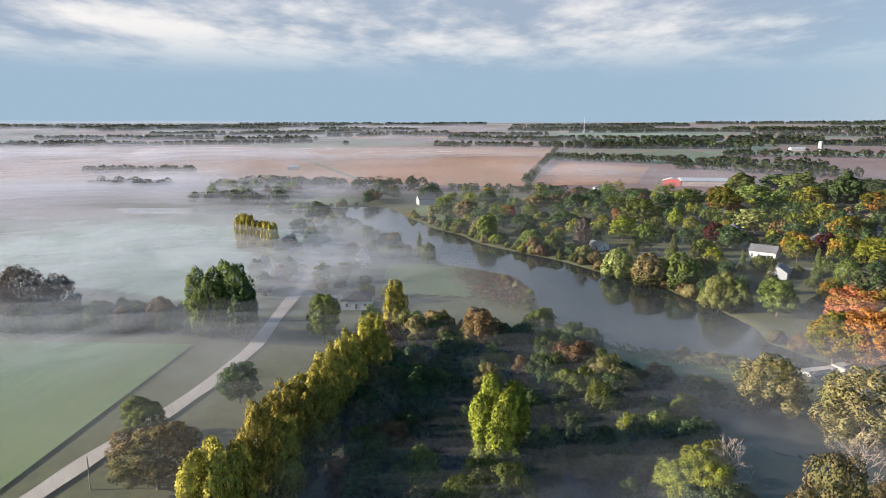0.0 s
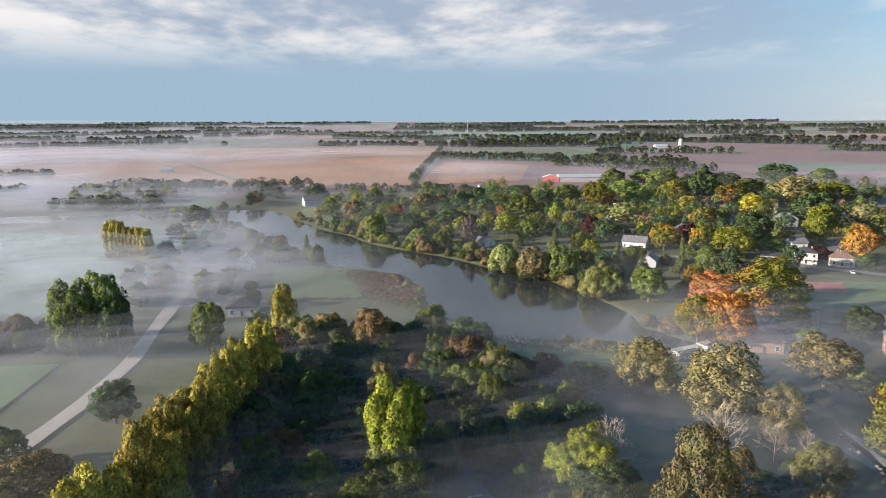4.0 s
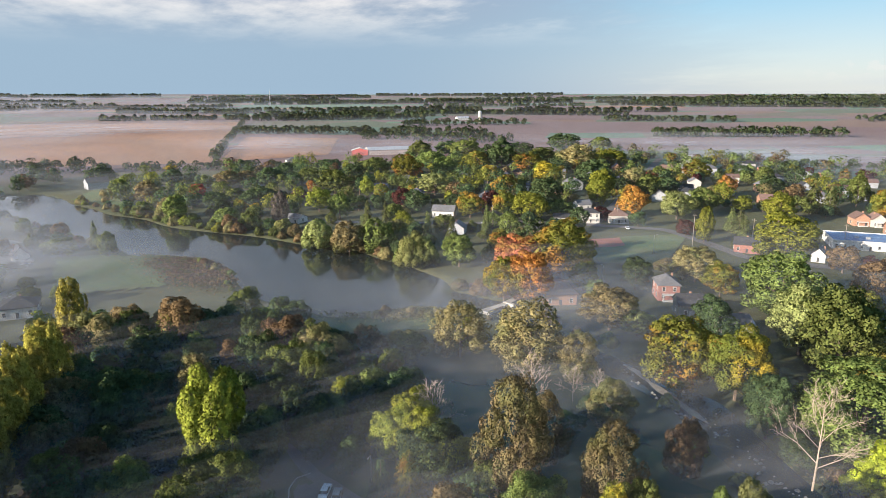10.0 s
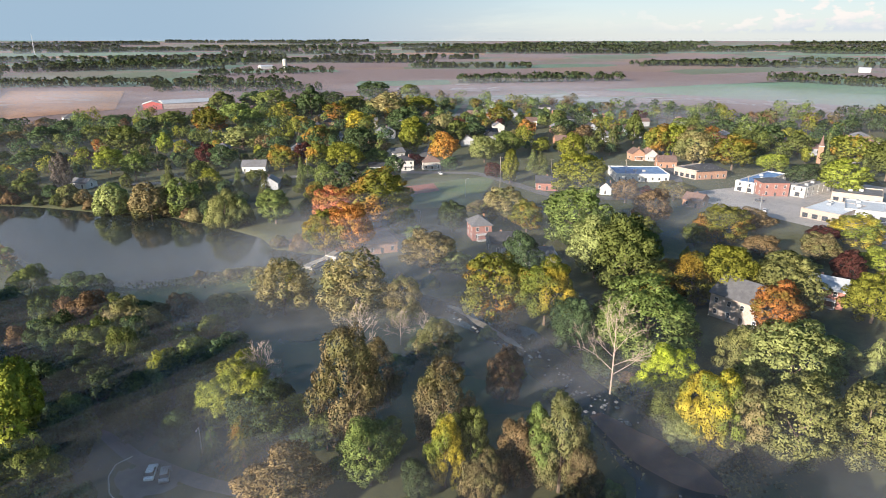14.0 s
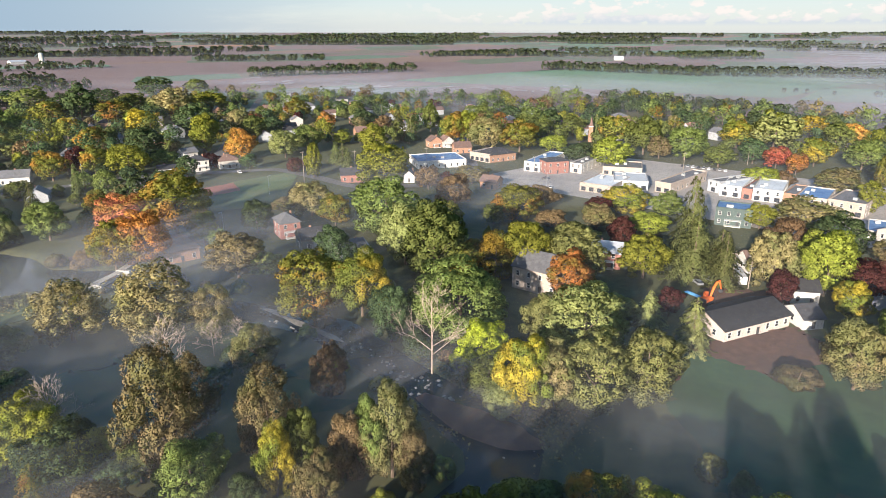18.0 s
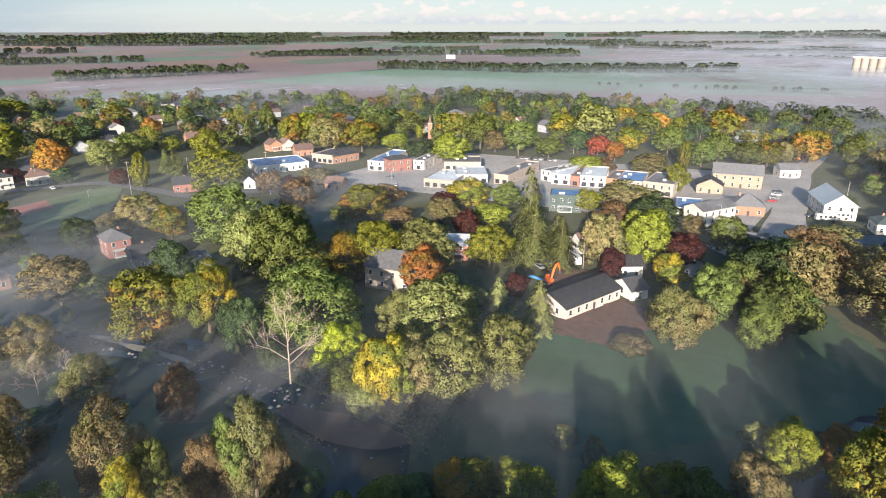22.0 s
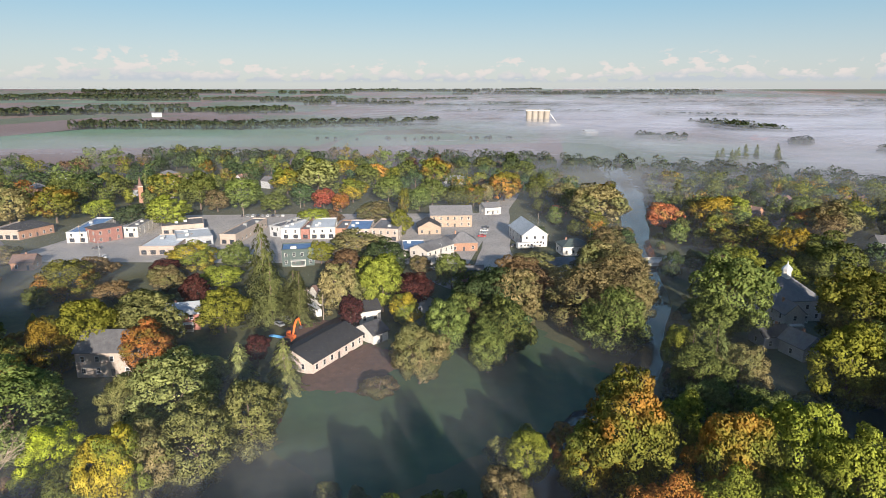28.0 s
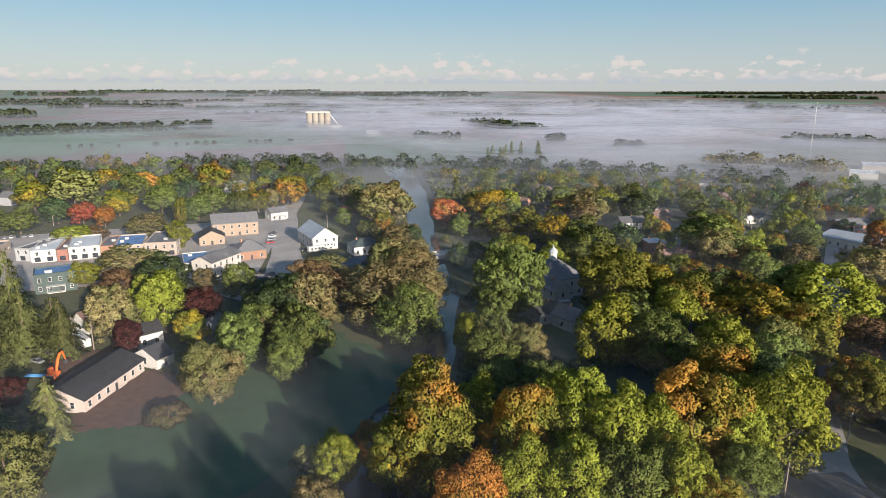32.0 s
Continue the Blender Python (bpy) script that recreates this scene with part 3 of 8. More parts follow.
def lobes_for(kind, rng):
    """Ellipsoid boughs of a crown, for a tree 10 m high and 8 m wide."""
    L = []
    if kind in ("round", "wide"):
        mid, rx, rz, count, low = (5.2, 3.3, 3.9, 92, 0.8) if kind == "round" else (4.5, 3.4, 4.4, 104, 0.9)
        ph = rng.uniform(0, math.tau, 4)
        for i in range(count):
            z = 1 - 1.86 * (i + 0.5) / count
            a = i * 2.39996 + rng.uniform(-0.35, 0.35)
            q = math.sqrt(1 - z * z)
            bulge = 1 + 0.15 * math.sin(2 * a + ph[0]) + 0.13 * math.sin(3 * a + 3.1 * z + ph[1]) + 0.10 * math.sin(5 * z + a + ph[2])
            q *= bulge * rng.uniform(0.74, 1.08)
            fat = rng.uniform(0.42, 0.95) * (1.0 if z > -0.3 else 0.85)
            L.append((math.cos(a) * rx * q, math.sin(a) * rx * q, max(mid + z * rz * bulge * rng.uniform(0.88, 1.04), low), fat * 1.12, fat * 1.12, fat * rng.uniform(0.75, 1.0)))
        L.append((0, 0, mid, rx * 0.86, rx * 0.86, rz * 0.90))
    elif kind == "willow":
        for i in range(84):
            a, h = rng.uniform(0, math.tau), rng.uniform(0, 1)
            w = 3.2 * math.sin(math.pi * (0.18 + 0.74 * h)) * rng.uniform(0.55, 1.08)
            L.append((math.cos(a) * w, math.sin(a) * w, 1.1 + h * 8.0, rng.uniform(0.4, 0.85), rng.uniform(0.4, 0.85), rng.uniform(0.5, 1.2)))
        L.append((0, 0, 5.2, 1.9, 1.9, 3.6))
    elif kind == "poplar":
        for i in range(66):
            a, h = rng.uniform(0, math.tau), (i + rng.uniform(0, 1)) / 66
            w = 2.9 * (0.50 + 0.50 * math.sin(math.pi * (0.08 + 0.92 * h))) * math.sqrt(rng.uniform(0.2, 1.0))
            L.append((math.cos(a) * w, math.sin(a) * w, 1.7 + h * 7.5, rng.uniform(0.5, 0.9), rng.uniform(0.5, 0.9), rng.uniform(0.8, 1.35)))
        L.append((0, 0, 5.6, 1.7, 1.7, 3.6))
    elif kind in ("bush", "sallow"):
        for i in range(26 if kind == "bush" else 60):
            a, q = rng.uniform(0, math.tau), math.sqrt(rng.uniform(0, 1))
            L.append((math.cos(a) * 3.3 * q, math.sin(a) * 3.3 * q, 1.0 + 6.6 * (1 - q * q) * rng.uniform(0.5, 1), *(rng.uniform(0.8, 1.5, 3) * (1, 1, 1.6) * (1.0 if kind == "bush" else 0.72))))
        L.append((0, 0, 3.4, 2.6, 2.6, 3.6))
    return np.array(L)


def spruce_points(k, rng):
    """Needles on whorls of drooping boughs that shorten towards the tip."""
    boughs = []
    for i in range(30):
        h = (i + rng.uniform(0, 0.8)) / 30
        reach = 5.1 * (1 - h) ** 0.56 * rng.uniform(0.80, 1.12) + 0.12
        for j in range(int(6 + 6 * (1 - h))):
            boughs.append((h, rng.uniform(0, math.tau), reach * rng.uniform(0.66, 1.10)))
    B = np.array(boughs)
    pick_ = rng.choice(len(B), k, p=(B[:, 2] + 0.25) ** 1.4 / ((B[:, 2] + 0.25) ** 1.4).sum())
    h, a, reach = B[pick_].T
    u = np.sqrt(rng.uniform(0.03, 1, k))
    r = reach * u
    side = rng.normal(0, 0.13, k) * reach * (1.2 - u)
    z = 0.7 + 9.2 * h - 0.30 * r * u + rng.normal(0, 0.10, k)
    pos = np.stack([np.cos(a) * r - np.sin(a) * side, np.sin(a) * r + np.cos(a) * side, np.maximum(z, 0.2)], -1)
    out = np.stack([np.cos(a), np.sin(a), np.full(k, 0.55)], -1) + rng.normal(0, 0.15, (k, 3))
    return pos, out / np.linalg.norm(out, axis=1, keepdims=True)


def crown_points(kind, k, rng):
    """Places of the leaves on the outside of the boughs, and the way they face."""
    if kind == "spruce":
        return spruce_points(k, rng)
    L = lobes_for(kind, rng)
    area = L[:, 3] * L[:, 4] + L[:, 4] * L[:, 5] + L[:, 3] * L[:, 5]
    area[-1] *= 0.10 if kind in ("willow", "poplar") else 0.20
    found_p, found_d, have = [], [], 0
    while have < k:
        n = 2 * k
        at = rng.choice(len(L), n, p=area / area.sum())
        d = unit(n, rng)
        p = L[at, :3] + d * L[at, 3:] * rng.uniform(0.78, 1.18, (n, 1))
        free = p[:, 2] > 0.15
        for i, q in enumerate(L):
            free &= (at == i) | ((((p - q[:3]) / (q[3:] * 0.90)) ** 2).sum(1) > 1)
        found_p.append(p[free])
        found_d.append(d[free])
        have += int(free.sum())
    pos, d = np.concatenate(found_p)[:k], np.concatenate(found_d)[:k]
    mid = np.array([0, 0, 5.0])
    out = d * 0.72 + 0.40 * (pos - mid) / np.linalg.norm(pos - mid, axis=1, keepdims=True)
    return pos, out / np.linalg.norm(out, axis=1, keepdims=True)


def trunk_mesh(kind, rng, detail):
    bm = bmesh.new()
    lean = rng.uniform(-0.25, 0.25, 2)
    top = {"spruce": 9.6, "poplar": 8.4}.get(kind, 6.5)
    r0 = {"spruce": 0.20, "bush": 0.14, "sallow": 0.16}.get(kind, 0.24)
    add_tube(bm, [(0, 0, -0.3), (lean[0] * 0.3, lean[1] * 0.3, top * 0.35), (lean[0], lean[1], top)], [r0, r0 * 0.75, 0.06], 6)
    if kind != "spruce":
        for i in range(5 if detail else 3):
            a, z = rng.uniform(0, math.tau), top * rng.uniform(0.3, 0.65)
            w = rng.uniform(1.4, 2.6)
            add_tube(bm, [(lean[0] * 0.4, lean[1] * 0.4, z), (math.cos(a) * w * 0.5, math.sin(a) * w * 0.5, z + 0.9), (math.cos(a) * w, math.sin(a) * w, z + 2.2)], [r0 * 0.4, r0 * 0.26, 0.04], 4, False)
    me = bpy.data.meshes.new("trunk")
    bm.to_mesh(me)
    bm.free()
    me.materials.append(BARK)
    return me


LEVELS = {0: (19000, 0.135), 1: (12000, 0.168), 2: (6500, 0.23), 3: (2600, 0.37)}
STORE = {}


def tree_meshes(kind, level):
    key = (kind, level)
    if key not in STORE:
        made = []
        for v in range(4):
            rng = np.random.default_rng(100 * level + 17 * v + len(kind) * 1000 + ord(kind[0]))
            k, s = LEVELS[level]
            if kind in ("spruce", "willow"):
                s *= 0.80
            pos, out = crown_points(kind, k, rng)
            made.append((trunk_mesh(kind, rng, level == 0), leaf_mesh("crown", pos, out, s, L_GREEN, rng)))
        STORE[key] = made
    return STORE[key]


KIND_NAME = {"round": "broadleaf_tree", "wide": "spreading_tree", "willow": "willow_tree", "poplar": "poplar_tree", "spruce": "spruce_tree", "bush": "shrub", "sallow": "sallow_tree"}
KIND_WORD = {"round": "rounded broadleaf tree", "wide": "wide spreading tree", "willow": "shaggy upright willow", "poplar": "tall narrow poplar", "spruce": "pointed spruce", "bush": "low bushy shrub", "sallow": "dense bushy willow"}
LEAF_WORD = {"green_leaves": "green", "deep_green_leaves": "dark green", "yellow_green_leaves": "yellow-green", "poplar_leaves": "pale yellow-green", "lime_leaves": "bright lime-yellow", "silver_green_leaves": "grey-green",
             "olive_brown_leaves": "olive-brown", "brown_leaves": "brown", "turning_leaves": "green and orange", "golden_leaves": "golden yellow", "orange_leaves": "orange",
             "red_leaves": "red", "maroon_leaves": "dark maroon", "spruce_needles": "dark green needled", "far_wood_leaves": "dull green", "grey_twig_haze": "grey half-bare"}
TREES = []


def tree(kind, x, y, h, w, leaves, where="", level=None, group="", name=""):
    r = math.hypot(x, y)
    if level is None:
        level = 0 if r < 165 else 1 if r < 290 else 2 if r < 470 else 3
    if kind == "bush" and w < 7:
        level = max(level, 2)
    v = tree_meshes(kind, level)
    trunk, crown = v[int(RNG.integers(len(v)))]
    words = f"{LEAF_WORD[leaves.name]} {KIND_WORD[kind]}" + (f" {where}" if where else " standing on grass")
    turning = leaves.name in ("turning_leaves", "golden_leaves", "orange_leaves", "red_leaves")
    ob = thing("autumn_tree" if turning and kind in ("round", "wide") else name if name and kind != "spruce" else KIND_NAME[kind], x, y, float(rise(x, y)) - 0.1, float(RNG.uniform(0, 360)), words, "shrub" if kind == "bush" else "tree", group, (w / 8.0, w / 8.0, h / 10.0))
    part("trunk", trunk, BARK, ob)
    c = part("crown", crown, leaves, ob)
    c.material_slots[0].link = "OBJECT"
    c.material_slots[0].material = leaves
    TREES.append((x, y, w / 2))
    return ob


def bare_tree(x, y, h, w, label, seed=1):
    """A leafless tree: a slim trunk, limbs fanning out wide, and fine twigs."""
    rng = random.Random(seed)
    ob = thing("dead_tree", x, y, -0.1, rng.uniform(0, 360), label, "tree")
    tw, br = bmesh.new(), bmesh.new()
    r0 = 0.0095 * h
    add_tube(br, [(0, 0, 0), (0.1, 0, h * 0.3), (0.15, 0.1, h * 0.6), (0.0, 0.1, h * 0.85)], [r0, r0 * 0.75, r0 * 0.5, r0 * 0.15], 7)

    def fork(p, d, length, r, depth):
        q = p + d * length
        m = p + d * length * 0.5 + Vector((rng.uniform(-1, 1), rng.uniform(-1, 1), rng.uniform(-0.2, 0.8))) * length * 0.1
        add_tube(br if depth > 1 else tw, [p, m, q], [r, r * 0.75, r * 0.5], 5 if depth > 1 else 3, False)
        if depth > 0:
            for k in range(4 if depth > 1 else 3):
                e = (d + Vector((rng.uniform(-1, 1), rng.uniform(-1, 1), rng.uniform(-0.5, 0.8))) * 0.85).normalized()
                fork(p.lerp(q, 0.35 + 0.6 * (k + rng.random()) / 4), e, length * rng.uniform(0.4, 0.62), max(r * 0.5, 0.02), depth - 1)

    for i in range(11):
        a = i * 2.4 + rng.uniform(-0.3, 0.3)
        f = i / 10
        d = Vector((math.cos(a) * w / h * (1.15 - 0.7 * f), math.sin(a) * w / h * (1.15 - 0.7 * f), 0.55 + 0.5 * f)).normalized()
        fork(Vector((0.1, 0.05, h * (0.22 + 0.5 * f))), d, h * (0.40 - 0.16 * f), r0 * (0.42 - 0.2 * f), 3)
    part("trunk", br, PALE_BARK, ob)
    part("twig_crown", tw, PALE_BARK, ob, "fine pale bare twigs")
    return ob

# ---- trees one by one ----
# a group of trees
tree("round", -18.8, 185.6, 17.9, 14.9, L_OLIVE)
tree("round", -25.6, 184.1, 15.5, 13.0, L_BROWN)
tree("round", 1.8, 185.3, 20.1, 16.8, L_BROWN)
tree("round", -6.3, 173.9, 15.7, 13.2, L_DEEP)
tree("round", 6.3, 165.2, 14.0, 11.7, L_GREEN)
tree("round", -7.4, 161.2, 13.7, 11.5, L_DEEP)
tree("round", -19.5, 149.1, 16.8, 14.0, L_DEEP)
tree("round", -10.6, 143.1, 18.0, 15.0, L_DEEP)
tree("round", -25.5, 134.4, 16.4, 13.7, L_DEEP)
tree("round", -14.2, 125.5, 15.4, 12.9, L_DEEP)
tree("round", -7.0, 126.4, 13.8, 11.5, L_DEEP)
tree("poplar", 5.2, 117.8, 25.8, 15.8, L_YGREEN)
tree("round", -0.4, 126.9, 13.0, 10.9, L_GREEN)
tree("spruce", 7.9, 110.2, 15.5, 7.1, L_GREEN)
tree("round", 22.0, 207.5, 13.8, 11.6, L_GREEN)
tree("round", 25.7, 191.3, 11.9, 10.0, L_YGREEN)
tree("round", 32.1, 202.8, 11.0, 9.2, L_DEEP)
tree("round", 36.6, 196.7, 10.8, 9.0, L_DEEP)
tree("round", 27.7, 165.8, 16.3, 13.7, L_BROWN)
tree("round", 35.8, 154.1, 16.5, 13.8, L_OLIVE)
tree("round", 31.7, 152.2, 13.3, 11.1, L_GREEN)
tree("round", 17.9, 158.1, 14.6, 12.2, L_DEEP)
tree("round", 22.8, 151.7, 14.1, 11.8, L_DEEP)
tree("round", 13.4, 140.0, 13.2, 11.0, L_DEEP)
tree("round", 21.4, 131.9, 14.4, 12.0, L_DEEP)
tree("round", 25.5, 120.8, 13.5, 11.3, L_DEEP)
tree("round", -1.3, 158.4, 12.5, 10.5, L_DEEP)
tree("round", -35.4, 212.1, 12.3, 10.3, L_YGREEN)
# a group of trees
tree("round", 130.2, 156.6, 15.0, 17.3, L_OLIVE)
tree("round", 160.3, 100.2, 26.6, 22.3, L_GREEN)
tree("round", 168.7, 117.4, 22.0, 18.4, L_SILVER)
tree("round", 164.6, 92.5, 13.4, 11.2, L_TURN)
tree("willow", 172.9, 85.1, 16.6, 15.5, L_GOLD)
tree("round", 134.0, 220.8, 18.5, 21.5, L_RED)
tree("round", 113.8, 197.1, 17.2, 14.4, L_GOLD)
tree("round", 120.5, 190.1, 19.8, 16.5, L_ORANGE)
tree("round", 151.4, 215.4, 24.6, 28.6, L_TURN)
tree("round", 150.8, 132.8, 15.4, 12.8, L_DEEP)
# a group of trees
tree("round", 179.3, 77.2, 18.8, 15.8, L_YGREEN)
tree("wide", 186.3, 63.5, 18.8, 19.2, L_SILVER)
tree("spruce", 202.9, 21.3, 18.4, 9.5, L_SPRUCE)
tree("round", 197.6, 4.6, 10.7, 8.9, L_MAROON)
tree("round", 211.2, -6.1, 20.0, 16.7, L_YGREEN)
tree("round", 211.9, -16.8, 13.3, 13.6, L_MAROON)
tree("round", 194.4, -12.6, 12.0, 10.0, L_GOLD)
tree("round", 153.0, -13.7, 16.5, 13.8, L_OLIVE)
tree("round", 169.2, -23.7, 17.3, 13.3, L_GREEN)
tree("round", 182.8, -38.3, 21.8, 18.2, L_DEEP)
tree("round", 164.5, -39.4, 18.3, 15.3, L_GREEN)
tree("round", 157.3, -32.7, 15.1, 12.6, L_GREEN)
tree("round", 192.0, -31.4, 14.9, 12.5, L_DEEP)
tree("wide", 208.0, -54.9, 19.5, 19.9, L_BROWN)
tree("bush", 150.5, -3.0, 4.5, 10.5, L_OLIVE, "on bare soil")
tree("willow", 181.4, -68.5, 23.3, 26.1, L_OLIVE)
tree("willow", 193.4, -85.2, 25.1, 25.6, L_OLIVE)
tree("willow", 165.7, -72.2, 20.7, 21.1, L_GREEN)
tree("willow", 188.0, -88.2, 18.6, 16.1, L_OLIVE)
tree("round", 194.5, -55.5, 9.1, 7.6, L_SILVER)
# a group of trees
tree("round", 110.2, -39.5, 10.2, 8.5, L_ORANGE)
tree("round", 107.5, -30.7, 11.7, 9.8, L_YGREEN)
tree("round", 113.5, -26.3, 6.9, 5.8, L_SILVER)
tree("round", 95.1, -23.6, 11.5, 9.6, L_OLIVE)
tree("round", 122.9, -110.5, 23.1, 17.7, L_YGREEN)
tree("spruce", 135.6, -85.6, 20.4, 9.4, L_SPRUCE)
tree("spruce", 135.6, -78.8, 18.5, 10.6, L_SPRUCE)
tree("round", 133.5, -90.7, 15.8, 13.2, L_OLIVE)
tree("round", 151.3, -84.2, 13.5, 11.3, L_YGREEN)
tree("round", 172.5, -111.6, 27.0, 22.6, L_GREEN)
tree("round", 161.7, -99.8, 18.2, 15.2, L_GREEN)
tree("round", 130.4, -79.2, 16.0, 13.4, L_GREEN)
tree("wide", 201.0, -169.0, 24.0, 26.5, L_GREEN)
tree("round", 151.9, -140.3, 27.0, 24.8, L_TURN)
tree("round", 143.7, -147.3, 22.0, 18.4, L_GOLD)
tree("wide", 129.5, -151.3, 23.5, 24.1, L_TURN)
tree("wide", 114.0, -155.1, 23.8, 24.3, L_GOLD)
tree("round", 125.3, -136.9, 21.2, 17.8, L_YGREEN)
tree("round", 111.5, -119.7, 20.0, 16.8, L_GREEN)
tree("round", 124.0, -116.6, 13.3, 11.1, L_YGREEN)
tree("round", 101.5, -130.2, 21.2, 17.7, L_YGREEN)
tree("round", 99.8, -160.7, 20.4, 17.1, L_TURN)
tree("round", 107.6, -181.6, 27.0, 24.7, L_YGREEN)
tree("round", 96.6, -179.0, 15.5, 13.0, L_BROWN)
tree("round", 94.5, -141.5, 17.6, 14.7, L_GREEN)
tree("round", 132.1, -129.7, 18.9, 15.8, L_GREEN)
tree("round", 76.4, -144.6, 17.0, 14.2, L_TURN)
tree("round", 131.4, -246.9, 20.0, 23.2, L_OLIVE)
tree("round", 119.4, -180.9, 24.4, 20.4, L_GREEN)
tree("round", 164.9, -223.4, 14.9, 17.4, L_TURN)
tree("round", 192.3, -228.0, 23.8, 27.7, L_GREEN)
tree("round", 323.9, -164.2, 15.5, 18.0, L_RED)
tree("round", 292.6, -155.8, 10.7, 12.4, L_GREEN)
tree("round", 322.3, -191.5, 19.3, 22.4, L_GOLD)
tree("round", 266.4, -108.8, 15.5, 18.0, L_OLIVE)
tree("round", 262.7, -179.5, 17.0, 19.7, L_TURN)
tree("round", 281.6, -231.9, 22.6, 26.2, L_OLIVE)
tree("round", 273.2, -262.0, 20.1, 23.3, L_DEEP)
tree("round", 333.8, -129.9, 25.3, 29.4, L_OLIVE)
tree("round", 368.7, -128.6, 17.3, 20.1, L_GREEN)
tree("round", 505.7, -58.8, 22.4, 26.0, L_TURN)
tree("round", 480.8, 31.9, 25.4, 29.5, L_SILVER)
tree("round", 481.2, 54.7, 19.2, 22.3, L_GOLD)
tree("round", 293.1, -225.4, 16.4, 19.1, L_ORANGE)
tree("round", 78.8, -156.2, 13.6, 11.4, L_YGREEN)
# a group of trees
tree("round", 80.5, 21.8, 12.3, 10.3, L_TURN)
tree("round", 82.6, 12.3, 11.7, 9.8, L_YGREEN)
tree("round", 84.4, -1.1, 14.2, 11.9, L_YGREEN)
tree("round", 89.2, -9.0, 11.4, 9.5, L_YGREEN)
tree("round", 88.7, -14.4, 11.4, 9.5, L_GREEN)
tree("round", 100.5, 2.5, 6.0, 5.0, L_OLIVE)
tree("round", 76.4, 28.9, 10.3, 8.6, L_GREEN)
# a group of trees
tree("round", 73.3, 32.3, 11.4, 9.5, L_YGREEN)
# a group of trees
tree("round", 97.9, -46.3, 26.0, 18.4, L_TURN)
tree("round", 98.2, -40.1, 17.1, 11.2, L_GOLD)
tree("round", 105.7, -60.1, 18.1, 11.1, L_YGREEN)
tree("round", 90.3, -62.4, 23.0, 14.1, L_TURN)
tree("round", 90.3, -74.5, 23.4, 13.9, L_YGREEN)
tree("round", 81.8, -78.8, 22.2, 13.6, L_YGREEN)
tree("round", 79.6, -85.1, 20.6, 12.6, L_YGREEN)
tree("round", 78.3, -93.9, 25.0, 17.0, L_TURN)
tree("round", 74.1, -101.0, 20.7, 12.7, L_YGREEN)
tree("round", 70.7, -108.5, 24.8, 16.9, L_YGREEN)
tree("round", 81.2, -46.1, 16.4, 12.6, L_ORANGE)
tree("round", 81.2, -56.6, 16.8, 11.9, L_YGREEN)
tree("round", 76.7, -63.9, 18.5, 13.1, L_YGREEN)
tree("round", 70.9, -71.1, 18.5, 13.1, L_GREEN)
tree("round", 68.0, -80.5, 17.5, 12.4, L_YGREEN)
tree("round", 62.1, -80.6, 13.9, 11.6, L_ORANGE)
tree("round", 65.6, -94.0, 15.1, 10.7, L_GREEN)
tree("round", 90.4, -114.2, 21.8, 16.7, L_TURN)
tree("round", 115.1, -71.6, 15.8, 12.1, L_GREEN)
tree("round", 110.3, -80.7, 16.0, 12.2, L_GREEN)
tree("round", 83.1, -143.1, 9.6, 8.0, L_BROWN)
tree("round", 118.6, -131.6, 16.0, 13.4, L_GREEN)
tree("round", 98.8, -146.0, 19.0, 15.9, L_SILVER)
# a group of trees
tree("willow", 207.2, -68.2, 16.5, 16.8, L_OLIVE)
tree("willow", 179.3, -77.2, 19.8, 20.2, L_OLIVE)
tree("willow", 225.1, -88.8, 21.2, 21.5, L_OLIVE)
tree("willow", 219.6, -97.8, 18.1, 18.4, L_OLIVE)
tree("round", 277.5, -112.1, 12.1, 14.0, L_GREEN)
tree("round", 170.5, -66.5, 14.1, 11.8, L_GREEN)
tree("round", 176.1, -34.8, 14.4, 12.0, L_OLIVE)
tree("round", 170.8, -41.2, 15.9, 13.3, L_DEEP)
tree("round", 205.6, -46.4, 16.0, 13.4, L_DEEP)
# a group of trees
tree("round", 206.7, 8.1, 18.9, 14.5, L_OLIVE)
tree("round", 183.7, -45.9, 21.6, 18.1, L_OLIVE)
tree("round", 179.3, -29.4, 16.3, 13.7, L_GREEN)
tree("round", 211.4, -83.5, 22.7, 19.0, L_OLIVE)
# a group of trees
tree("round", 37.1, 83.0, 11.3, 14.8, L_BROWN)
# trees along the creek and on its far bank
tree("willow", 59.7, 160.2, 9.9, 17.5, L_OLIVE, "along the creek")
tree("willow", 49.4, 163.1, 12.1, 13.9, L_BROWN, "along the creek")
tree("round", 47.1, 157.1, 6.5, 7.0, L_GREEN, "along the creek")
tree("round", 49.3, 138.8, 8.6, 6.6, L_DEEP, "along the creek")
tree("willow", 76.3, 157.1, 17.3, 20.4, L_OLIVE, "along the creek")
tree("willow", 80.1, 158.7, 14.3, 5.9, L_GOLD, "along the creek")
tree("willow", 89.4, 139.8, 21.2, 23.7, L_OLIVE, "along the creek")
tree("willow", 97.5, 128.8, 14.5, 14.1, L_OLIVE, "along the creek")
tree("round", 44.5, 114.8, 15.4, 12.5, L_YGREEN, "along the creek")
tree("willow", 55.4, 90.5, 26.6, 16.1, L_OLIVE, "along the creek")
tree("willow", 67.9, 99.6, 16.4, 11.9, L_OLIVE, "along the creek")
tree("willow", 90.2, 105.6, 12.3, 12.3, L_OLIVE, "along the creek")
tree("willow", 90.6, 83.4, 13.5, 10.0, L_BROWN, "along the creek")
tree("willow", 69.1, 79.5, 19.9, 13.4, L_OLIVE, "along the creek")
